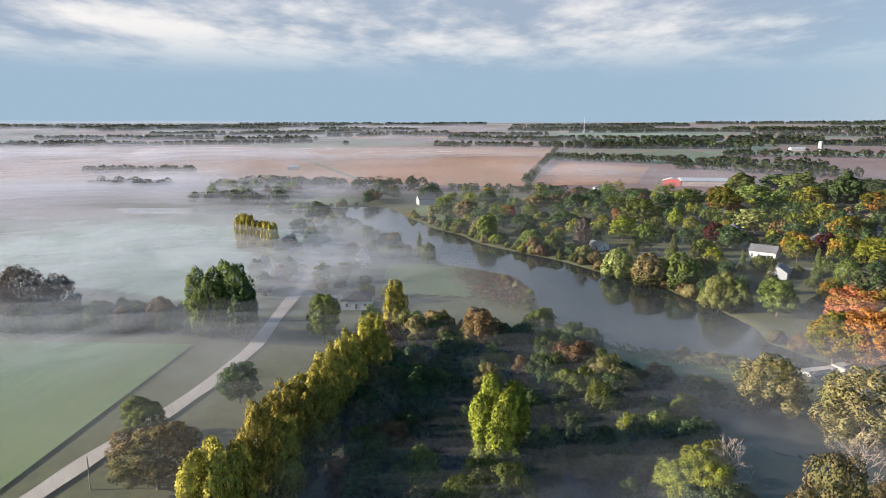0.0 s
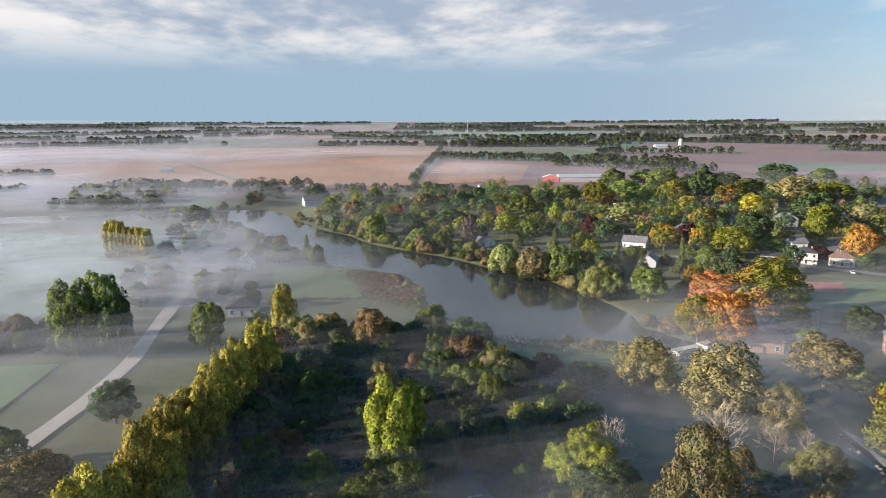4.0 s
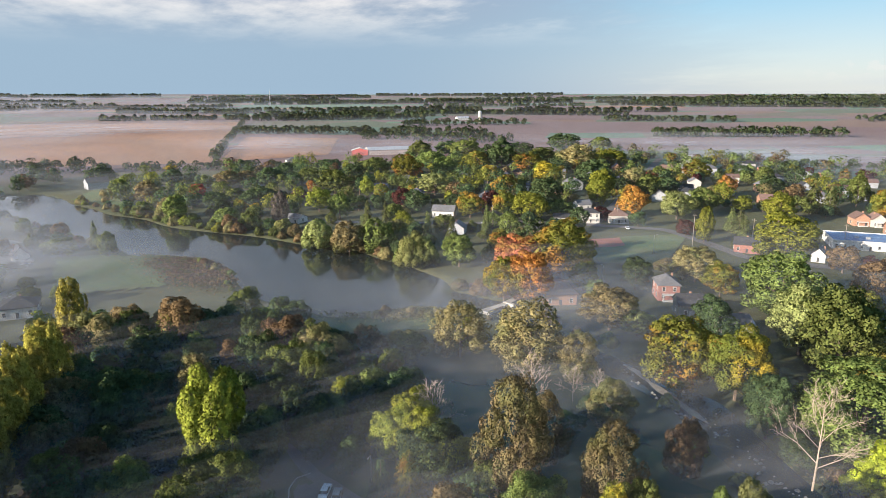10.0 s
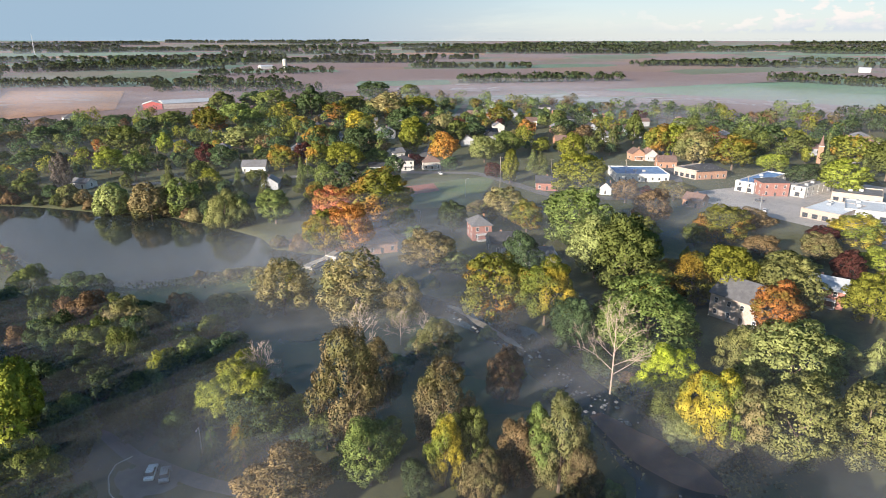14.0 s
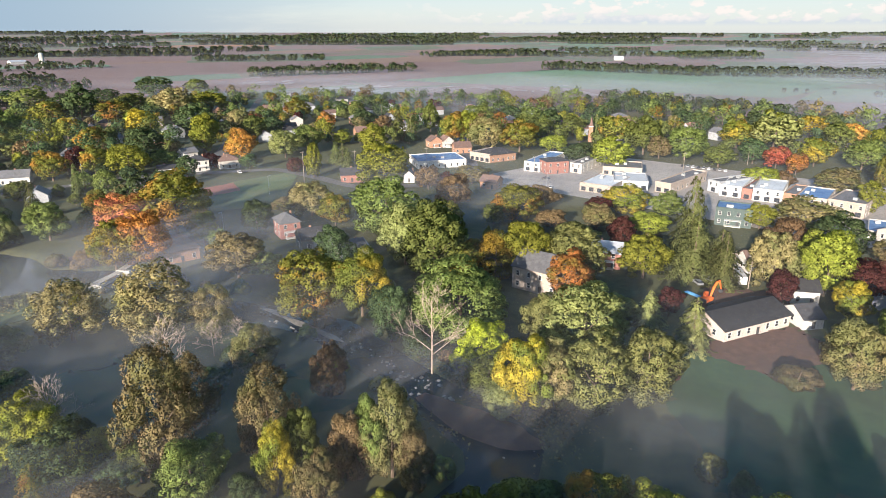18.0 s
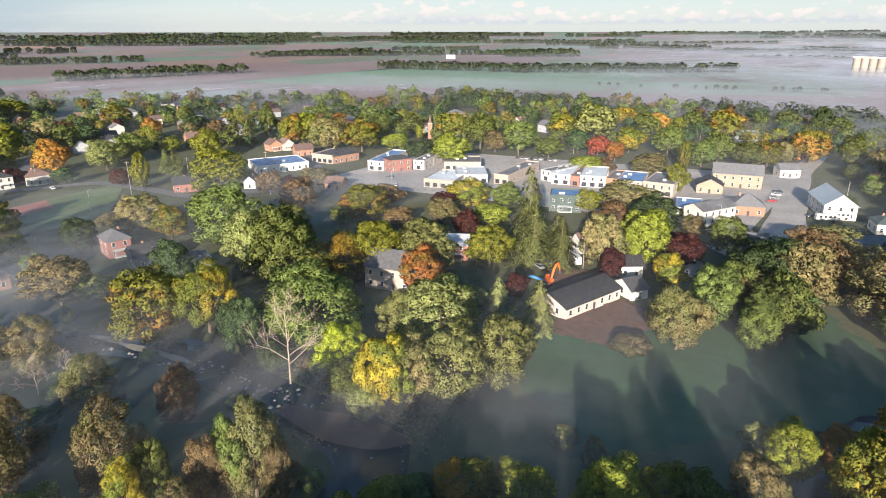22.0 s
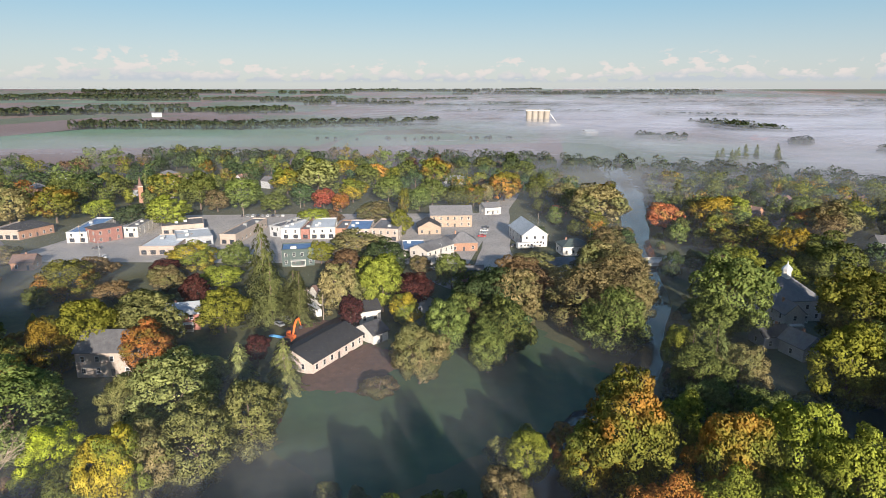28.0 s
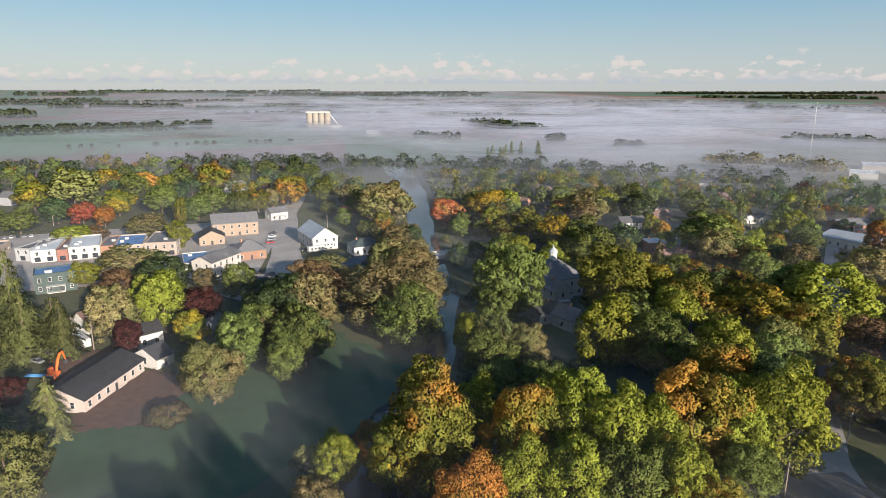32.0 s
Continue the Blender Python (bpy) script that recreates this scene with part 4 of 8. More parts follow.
tree("willow", 62.0, 70.7, 15.0, 7.9, L_GOLD, "along the creek")
tree("round", 67.4, 70.1, 14.5, 6.5, L_GREEN, "along the creek")
tree("round", 36.5, 118.5, 10.1, 8.0, L_DEEP, "along the creek")
tree("round", 47.6, 100.5, 11.5, 7.9, L_YGREEN, "along the creek")
tree("spruce", 37.8, 99.5, 10.9, 7.5, L_TURN, "along the creek")
tree("spruce", 33.2, 102.5, 8.9, 5.1, L_DEEP, "along the creek")
tree("round", 52.3, 79.8, 13.8, 11.1, L_GREEN, "along the creek")
tree("round", 51.9, 93.8, 9.1, 6.8, L_GREEN, "along the creek")
tree("round", 61.8, 61.2, 12.3, 7.1, L_OLIVE, "along the creek")
tree("willow", 71.2, 62.9, 14.3, 9.4, L_BROWN, "along the creek")
tree("round", 74.8, 60.0, 15.6, 6.9, L_GREEN, "along the creek")
tree("willow", 76.0, 56.7, 19.6, 11.7, L_OLIVE, "along the creek")
tree("willow", 75.3, 51.8, 12.4, 8.1, L_OLIVE, "along the creek")
tree("wide", 120.0, 114.8, 20.6, 19.0, L_TURN, "along the creek")
tree("round", 127.3, 103.7, 19.3, 15.1, L_GOLD, "along the creek")
tree("round", 135.1, 148.8, 8.4, 10.4, L_SILVER, "along the creek")
tree("round", 119.1, 87.8, 15.4, 11.1, L_DEEP, "along the creek")
tree("wide", 130.0, 73.9, 21.2, 26.5, L_GREEN, "along the creek")
tree("round", 117.5, 60.8, 13.5, 10.6, L_LIME, "along the creek")
tree("round", 106.3, 45.0, 17.9, 10.3, L_GOLD, "along the creek")
tree("round", 106.8, 53.6, 11.0, 10.4, L_GREEN, "along the creek")
tree("wide", 133.4, 42.2, 20.7, 20.4, L_SILVER, "along the creek")
tree("wide", 115.8, 33.2, 17.9, 16.5, L_SILVER, "along the creek")
tree("wide", 125.4, 24.7, 17.5, 13.7, L_SILVER, "along the creek")
tree("round", 111.5, 40.2, 16.0, 11.6, L_OLIVE, "along the creek")
tree("round", 158.6, 40.5, 9.2, 9.6, L_SILVER, "along the creek")
tree("spruce", 163.1, 33.8, 10.3, 8.0, L_SILVER, "along the creek")
tree("spruce", 153.8, 20.9, 14.7, 8.8, L_SILVER, "along the creek")
tree("round", 135.2, 22.4, 5.9, 6.2, L_MAROON, "along the creek")
tree("round", 168.9, 58.8, 14.6, 14.7, L_ORANGE, "along the creek")
tree("round", 172.0, 30.5, 8.8, 6.7, L_MAROON, "along the creek")
tree("round", 137.6, 54.1, 14.3, 11.4, L_SILVER, "along the creek")
tree("round", 103.1, 49.0, 7.6, 8.4, L_SILVER, "along the creek")
tree("round", 103.5, 7.9, 6.3, 4.8, L_SILVER, "along the creek")
tree("round", 88.7, 111.8, 6.1, 5.7, L_DEEP, "along the creek")
tree("round", 48.0, 94.8, 7.1, 6.3, L_DEEP, "along the creek")
tree("round", 30.2, 112.2, 9.1, 7.0, L_DEEP, "along the creek")
tree("round", 56.2, 71.3, 7.9, 5.9, L_DEEP, "along the creek")
tree("round", 78.0, 105.0, 7.1, 6.5, L_DEEP, "along the creek")
tree("round", 114.7, 76.4, 7.5, 8.5, L_DEEP, "along the creek")
# town trees beyond the mill pond
tree("round", -45.1, 628.0, 14.8, 27.5, L_DEEP, "among town houses", name="shade_tree")
tree("round", -25.7, 513.9, 16.7, 16.5, L_GREEN, "among town houses", name="shade_tree")
tree("round", -7.0, 491.4, 16.6, 18.6, L_OLIVE, "among town houses", name="shade_tree")
tree("sallow", -10.4, 445.1, 10.8, 16.8, L_GREEN, "on the pond's bank")
tree("sallow", 5.7, 429.8, 16.2, 20.3, L_OLIVE, "on the pond's bank")
tree("round", 26.8, 508.3, 10.8, 13.1, L_RED, "among town houses", name="shade_tree")
tree("round", 35.0, 452.0, 11.7, 17.6, L_DEEP, "among town houses", name="shade_tree")
tree("sallow", 34.9, 390.4, 13.3, 18.9, L_GREEN, "on the pond's bank")
tree("sallow", 46.7, 375.1, 13.3, 15.6, L_GREEN, "on the pond's bank")
tree("round", 62.2, 447.5, 13.4, 25.2, L_DEEP, "among town houses", name="shade_tree")
tree("round", 75.8, 451.6, 9.9, 18.0, L_DEEP, "among town houses", name="shade_tree")
tree("willow", 64.2, 377.9, 20.6, 13.0, L_TWIG, "on the pond's bank")
tree("sallow", 61.4, 352.8, 11.1, 12.2, L_SILVER, "on the pond's bank")
tree("round", 86.0, 545.0, 16.3, 21.6, L_DEEP, "among town houses", name="shade_tree")
tree("round", 118.4, 544.8, 15.1, 16.8, L_GREEN, "among town houses", name="shade_tree")
tree("round", 125.2, 482.4, 19.4, 24.4, L_GREEN, "among town houses", name="shade_tree")
tree("round", 95.8, 411.6, 16.5, 18.4, L_YGREEN, "among town houses", name="shade_tree")
tree("round", 92.7, 460.8, 9.0, 12.0, L_BROWN, "among town houses", name="shade_tree")
tree("round", 156.2, 541.1, 16.8, 20.2, L_DEEP, "among town houses", name="shade_tree")
tree("round", 143.6, 458.6, 14.5, 11.8, L_YGREEN, "among town houses", name="shade_tree")
tree("round", 149.7, 442.8, 11.9, 13.3, L_TURN, "among town houses", name="shade_tree")
tree("round", 188.5, 574.8, 18.0, 28.4, L_GREEN, "among town houses", name="shade_tree")
tree("round", 202.1, 527.3, 24.5, 24.4, L_TURN, "among town houses", name="shade_tree")
tree("round", 147.3, 394.2, 15.4, 14.4, L_MAROON, "among town houses", name="shade_tree")
tree("round", 53.4, 555.5, 13.9, 21.6, L_OLIVE, "among town houses", name="shade_tree")
tree("round", 68.7, 561.5, 12.6, 19.9, L_OLIVE, "among town houses", name="shade_tree")
tree("round", 11.8, 587.7, 14.3, 20.2, L_DEEP, "among town houses", name="shade_tree")
tree("sallow", 72.2, 314.4, 17.5, 19.1, L_SILVER, "on the pond's bank")
tree("sallow", 83.6, 298.6, 19.7, 21.3, L_OLIVE, "on the pond's bank")
tree("sallow", 97.1, 294.3, 21.1, 21.3, L_GREEN, "on the pond's bank")
tree("sallow", 108.3, 300.1, 16.4, 18.3, L_OLIVE, "on the pond's bank")
tree("sallow", 101.5, 258.6, 19.0, 16.5, L_SILVER, "on the pond's bank")
tree("sallow", 106.6, 256.3, 17.2, 13.3, L_SILVER, "on the pond's bank")
tree("round", 194.2, 445.6, 16.7, 26.4, L_SILVER, "among town houses", name="shade_tree")
tree("round", 241.1, 534.6, 20.0, 23.0, L_GREEN, "among town houses", name="shade_tree")
tree("round", 301.8, 585.7, 19.3, 25.6, L_TURN, "among town houses", name="shade_tree")
tree("round", 327.2, 578.8, 31.0, 31.6, L_DEEP, "among town houses", name="shade_tree")
tree("round", 329.5, 529.1, 20.7, 29.4, L_TURN, "among town houses", name="shade_tree")
tree("round", 262.4, 487.5, 16.3, 19.5, L_TURN, "among town houses", name="shade_tree")
tree("round", 236.8, 413.1, 17.4, 18.5, L_TURN, "among town houses", name="shade_tree")
tree("round", 177.4, 352.0, 16.4, 17.0, L_TURN, "among town houses", name="shade_tree")
tree("round", 198.9, 364.3, 14.5, 13.2, L_MAROON, "among town houses", name="shade_tree")
tree("round", 119.5, 247.8, 14.9, 15.7, L_GREEN, "among town houses", name="shade_tree")
tree("round", 302.1, 458.1, 20.5, 25.8, L_GOLD, "among town houses", name="shade_tree")
tree("round", 204.5, 325.7, 18.4, 20.5, L_YGREEN, "among town houses", name="shade_tree")
tree("round", 235.2, 355.0, 22.0, 24.0, L_DEEP, "among town houses", name="shade_tree")
tree("round", 227.3, 326.4, 11.8, 16.6, L_GREEN, "among town houses", name="shade_tree")
tree("round", 275.9, 352.9, 20.3, 15.1, L_YGREEN, "among town houses", name="shade_tree")
tree("round", 330.6, 432.9, 22.2, 29.8, L_DEEP, "among town houses", name="shade_tree")
tree("round", 390.0, 534.1, 27.1, 36.3, L_OLIVE, "among town houses", name="shade_tree")
tree("round", 440.3, 543.0, 19.3, 37.6, L_YGREEN, "among town houses", name="shade_tree")
tree("round", 504.8, 724.2, 24.9, 40.8, L_DEEP, "among town houses", name="shade_tree")
tree("round", 382.9, 587.9, 20.1, 32.8, L_GREEN, "among town houses", name="shade_tree")
tree("round", 407.5, 674.8, 19.3, 30.1, L_DEEP, "among town houses", name="shade_tree")
tree("round", 343.7, 697.5, 22.8, 37.3, L_GREEN, "among town houses", name="shade_tree")
tree("round", 258.0, 600.6, 19.4, 28.0, L_GREEN, "among town houses", name="shade_tree")
tree("round", 153.3, 383.8, 15.1, 15.7, L_DEEP, "among town houses", name="shade_tree")
tree("round", 338.9, 735.9, 18.8, 33.0, L_DEEP, "among town houses", name="shade_tree")
tree("round", 547.5, 699.3, 20.2, 31.0, L_GREEN, "among town houses", name="shade_tree")
tree("round", 341.5, 636.1, 19.2, 29.2, L_DEEP, "among town houses", name="shade_tree")
tree("round", 111.7, 602.4, 13.8, 20.6, L_DEEP, "among town houses", name="shade_tree")
tree("round", 294.0, 719.9, 20.9, 31.8, L_GREEN, "among town houses", name="shade_tree")
tree("round", 148.6, 414.8, 8.9, 14.2, L_DEEP, "among town houses", name="shade_tree")
tree("round", 49.1, 472.7, 10.2, 15.0, L_GREEN, "among town houses", name="shade_tree")
tree("round", 120.8, 405.0, 9.7, 14.5, L_DEEP, "among town houses", name="shade_tree")
tree("round", 178.1, 375.8, 11.3, 15.7, L_DEEP, "among town houses", name="shade_tree")
tree("round", 195.8, 330.3, 10.3, 12.8, L_DEEP, "among town houses", name="shade_tree")
tree("round", 145.7, 321.4, 9.7, 13.4, L_GREEN, "among town houses", name="shade_tree")
tree("round", 157.2, 627.3, 12.8, 24.2, L_DEEP, "among town houses", name="shade_tree")
# town trees round the ball field, the square and the main street
tree("round", 328.3, 361.8, 18.4, 19.7, L_GREEN, "among town houses", name="shade_tree")
tree("round", 272.7, 313.8, 19.9, 18.1, L_ORANGE, "among town houses", name="shade_tree")
tree("round", 253.5, 285.4, 9.3, 9.4, L_DEEP, "among town houses", name="shade_tree")
tree("round", 284.0, 360.5, 24.8, 21.4, L_YGREEN, "among town houses", name="shade_tree")
tree("round", 364.4, 418.1, 16.6, 19.8, L_OLIVE, "among town houses", name="shade_tree")
tree("round", 410.6, 439.2, 13.0, 15.5, L_GREEN, "among town houses", name="shade_tree")
tree("round", 398.4, 436.3, 9.4, 14.2, L_RED, "among town houses", name="shade_tree")
tree("round", 438.3, 422.5, 18.0, 26.2, L_TURN, "among town houses", name="shade_tree")
tree("round", 291.9, 294.6, 17.8, 20.0, L_SILVER, "among town houses", name="shade_tree")
tree("round", 320.2, 301.1, 17.3, 19.3, L_GREEN, "among town houses", name="shade_tree")
tree("round", 395.2, 351.0, 14.7, 17.1, L_ORANGE, "among town houses", name="shade_tree")
tree("round", 347.5, 294.5, 10.6, 13.4, L_YGREEN, "among town houses", name="shade_tree")
tree("poplar", 256.5, 238.5, 18.6, 12.1, L_YGREEN, "among town houses", name="shade_tree")
tree("round", 334.3, 256.2, 18.4, 20.8, L_YGREEN, "among town houses", name="shade_tree")
tree("wide", 267.8, 199.4, 21.4, 26.3, L_YGREEN, "among town houses", name="shade_tree")
tree("spruce", 295.8, 256.3, 13.6, 8.9, L_SPRUCE, "among town houses", name="shade_tree")
tree("spruce", 293.3, 248.5, 13.4, 8.8, L_SPRUCE, "among town houses", name="shade_tree")
tree("spruce", 268.7, 224.5, 16.0, 8.9, L_SPRUCE, "among town houses", name="shade_tree")
tree("round", 418.9, 331.3, 16.1, 18.5, L_DEEP, "among town houses", name="shade_tree")
tree("spruce", 390.2, 276.0, 22.4, 13.7, L_SPRUCE, "among town houses", name="shade_tree")
tree("spruce", 392.8, 266.1, 19.5, 11.8, L_SPRUCE, "among town houses", name="shade_tree")
tree("round", 409.0, 303.6, 13.8, 14.4, L_BROWN, "among town houses", name="shade_tree")
tree("round", 434.8, 276.0, 23.0, 14.8, L_GREEN, "among town houses", name="shade_tree")
tree("round", 259.2, 254.0, 9.5, 10.5, L_MAROON, "among town houses", name="shade_tree")
tree("round", 244.2, 307.2, 9.2, 9.9, L_MAROON, "among town houses", name="shade_tree")
tree("round", 198.5, 187.2, 14.6, 19.0, L_OLIVE, "among town houses", name="shade_tree")
tree("round", 192.3, 168.6, 13.2, 12.8, L_TURN, "among town houses", name="shade_tree")
tree("round", 197.0, 202.6, 6.2, 11.1, L_OLIVE, "among town houses", name="shade_tree")
tree("round", 168.5, 188.5, 13.2, 13.3, L_DEEP, "among town houses", name="shade_tree")
tree("wide", 192.0, 143.1, 23.3, 26.7, L_GREEN, "among town houses", name="shade_tree")
tree("round", 189.6, 133.0, 14.2, 13.4, L_SILVER, "among town houses", name="shade_tree")
tree("wide", 180.2, 113.4, 15.9, 21.2, L_YGREEN, "among town houses", name="shade_tree")
tree("round", 215.1, 128.8, 10.4, 12.4, L_YGREEN, "among town houses", name="shade_tree")
tree("round", 266.5, 170.6, 11.9, 13.4, L_BROWN, "among town houses", name="shade_tree")
tree("round", 274.0, 163.9, 8.3, 10.7, L_MAROON, "among town houses", name="shade_tree")
tree("round", 165.4, 220.4, 9.0, 11.0, L_GREEN, "among town houses", name="shade_tree")
tree("round", 338.2, 402.0, 11.1, 16.6, L_DEEP, "among town houses", name="shade_tree")
tree("round", 363.3, 377.9, 12.8, 18.9, L_DEEP, "among town houses", name="shade_tree")
tree("round", 481.7, 412.5, 13.4, 21.5, L_DEEP, "among town houses", name="shade_tree")
tree("round", 465.1, 375.3, 16.4, 17.5, L_GREEN, "among town houses", name="shade_tree")
tree("round", 395.5, 231.4, 22.8, 19.2, L_TURN, "among town houses", name="shade_tree")
tree("round", 405.0, 225.0, 22.7, 20.3, L_YGREEN, "among town houses", name="shade_tree")
tree("round", 383.0, 198.7, 22.5, 22.2, L_OLIVE, "among town houses", name="shade_tree")
tree("round", 388.0, 175.9, 22.0, 23.7, L_TURN, "among town houses", name="shade_tree")
tree("round", 399.0, 156.3, 11.9, 16.8, L_YGREEN, "among town houses", name="shade_tree")
tree("round", 368.5, 127.7, 13.5, 16.2, L_DEEP, "among town houses", name="shade_tree")
tree("round", 365.3, 107.7, 18.8, 23.6, L_YGREEN, "among town houses", name="shade_tree")
tree("round", 461.9, 135.0, 19.1, 23.3, L_TURN, "among town houses", name="shade_tree")
tree("round", 421.0, 102.9, 25.3, 22.6, L_GREEN, "among town houses", name="shade_tree")
tree("round", 412.1, 90.6, 14.9, 16.6, L_OLIVE, "among town houses", name="shade_tree")
tree("round", 416.0, 75.8, 21.5, 23.6, L_GREEN, "among town houses", name="shade_tree")
tree("round", 402.6, 54.0, 13.5, 17.3, L_GREEN, "among town houses", name="shade_tree")
tree("round", 425.9, 38.0, 15.2, 17.3, L_DEEP, "among town houses", name="shade_tree")
tree("round", 484.4, 55.2, 19.1, 17.0, L_TURN, "among town houses", name="shade_tree")
tree("spruce", 466.1, 149.7, 19.1, 12.6, L_SPRUCE, "among town houses", name="shade_tree")
tree("round", 531.8, 232.0, 13.8, 20.3, L_GREEN, "among town houses", name="shade_tree")
tree("round", 488.5, 195.8, 17.4, 20.4, L_DEEP, "among town houses", name="shade_tree")
tree("round", 532.3, 285.8, 12.0, 21.9, L_GREEN, "among town houses", name="shade_tree")
tree("spruce", 394.1, 127.8, 10.9, 6.3, L_SPRUCE, "among town houses", name="shade_tree")
tree("round", 289.1, 157.7, 9.8, 18.4, L_OLIVE, "among town houses", name="shade_tree")
tree("wide", 240.3, 108.9, 15.3, 19.2, L_TURN, "among town houses", name="shade_tree")
tree("round", 227.4, 113.6, 8.3, 10.3, L_GREEN, "among town houses", name="shade_tree")
tree("round", 234.4, 91.4, 7.8, 11.2, L_BROWN, "among town houses", name="shade_tree")
tree("round", 263.9, 106.8, 9.8, 14.2, L_BROWN, "among town houses", name="shade_tree")
tree("round", 240.1, 140.2, 15.6, 15.7, L_BROWN, "among town houses", name="shade_tree")
tree("round", 205.5, 89.5, 9.6, 13.1, L_YGREEN, "among town houses", name="shade_tree")
tree("wide", 209.4, 71.4, 11.2, 17.3, L_SILVER, "among town houses", name="shade_tree")
tree("wide", 277.8, 73.4, 12.0, 21.4, L_GOLD, "among town houses", name="shade_tree")
tree("round", 244.0, 74.9, 10.3, 12.9, L_OLIVE, "among town houses", name="shade_tree")
tree("round", 263.2, 80.7, 8.2, 12.2, L_MAROON, "among town houses", name="shade_tree")
tree("round", 223.8, 59.6, 12.0, 10.9, L_MAROON, "among town houses", name="shade_tree")
tree("round", 246.2, 55.3, 9.0, 15.1, L_YGREEN, "among town houses", name="shade_tree")
tree("round", 198.3, 44.5, 14.5, 15.6, L_YGREEN, "among town houses", name="shade_tree")
tree("round", 184.9, 91.0, 9.2, 11.3, L_GOLD, "among town houses", name="shade_tree")
tree("poplar", 194.3, 99.2, 9.3, 5.6, L_GOLD, "among town houses", name="shade_tree")
tree("round", 183.5, 98.9, 8.3, 8.6, L_TURN, "among town houses", name="shade_tree")
tree("spruce", 222.9, 35.5, 30.6, 13.2, L_SPRUCE, "among town houses", name="shade_tree")
tree("spruce", 206.5, 31.0, 21.0, 15.9, L_SPRUCE, "among town houses", name="shade_tree")
tree("round", 273.3, 55.0, 11.7, 13.4, L_GREEN, "among town houses", name="shade_tree")
tree("spruce", 217.8, 24.4, 14.6, 12.9, L_SPRUCE, "among town houses", name="shade_tree")
tree("round", 473.5, 170.8, 15.3, 18.7, L_GREEN, "among town houses", name="shade_tree")
tree("round", 530.5, 250.8, 13.3, 21.5, L_DEEP, "among town houses", name="shade_tree")
tree("round", 576.7, 109.8, 12.9, 21.6, L_DEEP, "among town houses", name="shade_tree")
tree("round", 573.0, 93.7, 12.7, 19.2, L_GREEN, "among town houses", name="shade_tree")
tree("round", 277.9, 18.6, 10.4, 11.0, L_YGREEN, "among town houses", name="shade_tree")
tree("round", 241.4, 6.9, 15.6, 15.0, L_BROWN, "among town houses", name="shade_tree")
tree("wide", 254.0, -8.2, 16.2, 21.5, L_DEEP, "among town houses", name="shade_tree")
tree("round", 225.2, -4.6, 16.1, 16.8, L_YGREEN, "among town houses", name="shade_tree")
tree("wide", 291.7, 2.1, 11.7, 24.6, L_OLIVE, "among town houses", name="shade_tree")
tree("round", 227.3, -16.7, 8.2, 10.1, L_MAROON, "among town houses", name="shade_tree")
tree("round", 253.8, -23.4, 8.3, 9.7, L_OLIVE, "among town houses", name="shade_tree")
tree("round", 232.9, -33.6, 14.4, 12.2, L_GREEN, "among town houses", name="shade_tree")
tree("wide", 232.3, -63.9, 14.6, 20.1, L_OLIVE, "among town houses", name="shade_tree")
tree("round", 417.3, 24.6, 12.9, 16.8, L_RED, "among town houses", name="shade_tree")
tree("round", 358.2, 27.1, 10.9, 17.3, L_YGREEN, "among town houses", name="shade_tree")
tree("round", 402.1, 13.2, 12.4, 12.5, L_ORANGE, "among town houses", name="shade_tree")
tree("round", 363.0, 16.6, 8.6, 10.7, L_BROWN, "among town houses", name="shade_tree")
tree("round", 435.9, 5.8, 17.2, 18.8, L_GOLD, "among town houses", name="shade_tree")
tree("round", 502.4, -3.7, 19.1, 18.8, L_GREEN, "among town houses", name="shade_tree")
tree("round", 432.8, -18.3, 18.3, 19.9, L_GREEN, "among town houses", name="shade_tree")
tree("poplar", 386.7, -26.1, 16.7, 8.9, L_TURN, "among town houses", name="shade_tree")
tree("wide", 368.4, -7.2, 12.1, 23.8, L_OLIVE, "among town houses", name="shade_tree")
tree("round", 400.3, -36.5, 15.3, 18.3, L_GREEN, "among town houses", name="shade_tree")
tree("round", 412.1, -46.3, 19.2, 18.7, L_GREEN, "among town houses", name="shade_tree")
tree("round", 406.9, -60.7, 15.3, 15.5, L_GREEN, "among town houses", name="shade_tree")
tree("round", 410.9, -73.5, 15.3, 16.2, L_TURN, "among town houses", name="shade_tree")
tree("round", 422.0, -84.5, 13.9, 11.5, L_OLIVE, "among town houses", name="shade_tree")
tree("round", 428.3, -98.3, 21.0, 22.2, L_ORANGE, "among town houses", name="shade_tree")
tree("round", 534.7, -62.5, 21.0, 21.1, L_BROWN, "among town houses", name="shade_tree")
tree("round", 527.4, -37.9, 18.7, 21.1, L_GREEN, "among town houses", name="shade_tree")
tree("round", 538.6, -129.1, 23.5, 13.4, L_DEEP, "among town houses", name="shade_tree")
tree("round", 529.6, -138.2, 16.4, 22.6, L_GREEN, "among town houses", name="shade_tree")
tree("round", 415.2, -117.6, 20.1, 14.4, L_GREEN, "among town houses", name="shade_tree")
tree("round", 328.7, -20.1, 14.4, 11.8, L_YGREEN, "among town houses", name="shade_tree")
tree("round", 506.9, 33.2, 23.3, 23.9, L_YGREEN, "among town houses", name="shade_tree")
tree("round", 534.4, -13.0, 15.5, 17.9, L_ORANGE, "among town houses", name="shade_tree")
tree("round", 559.9, 14.4, 16.4, 21.0, L_GOLD, "among town houses", name="shade_tree")
tree("round", 306.0, -87.6, 8.2, 10.9, L_DEEP, "among town houses", name="shade_tree")
tree("round", 584.6, -93.0, 16.2, 19.7, L_DEEP, "among town houses", name="shade_tree")
tree("round", 567.3, -111.2, 16.5, 20.8, L_GREEN, "among town houses", name="shade_tree")
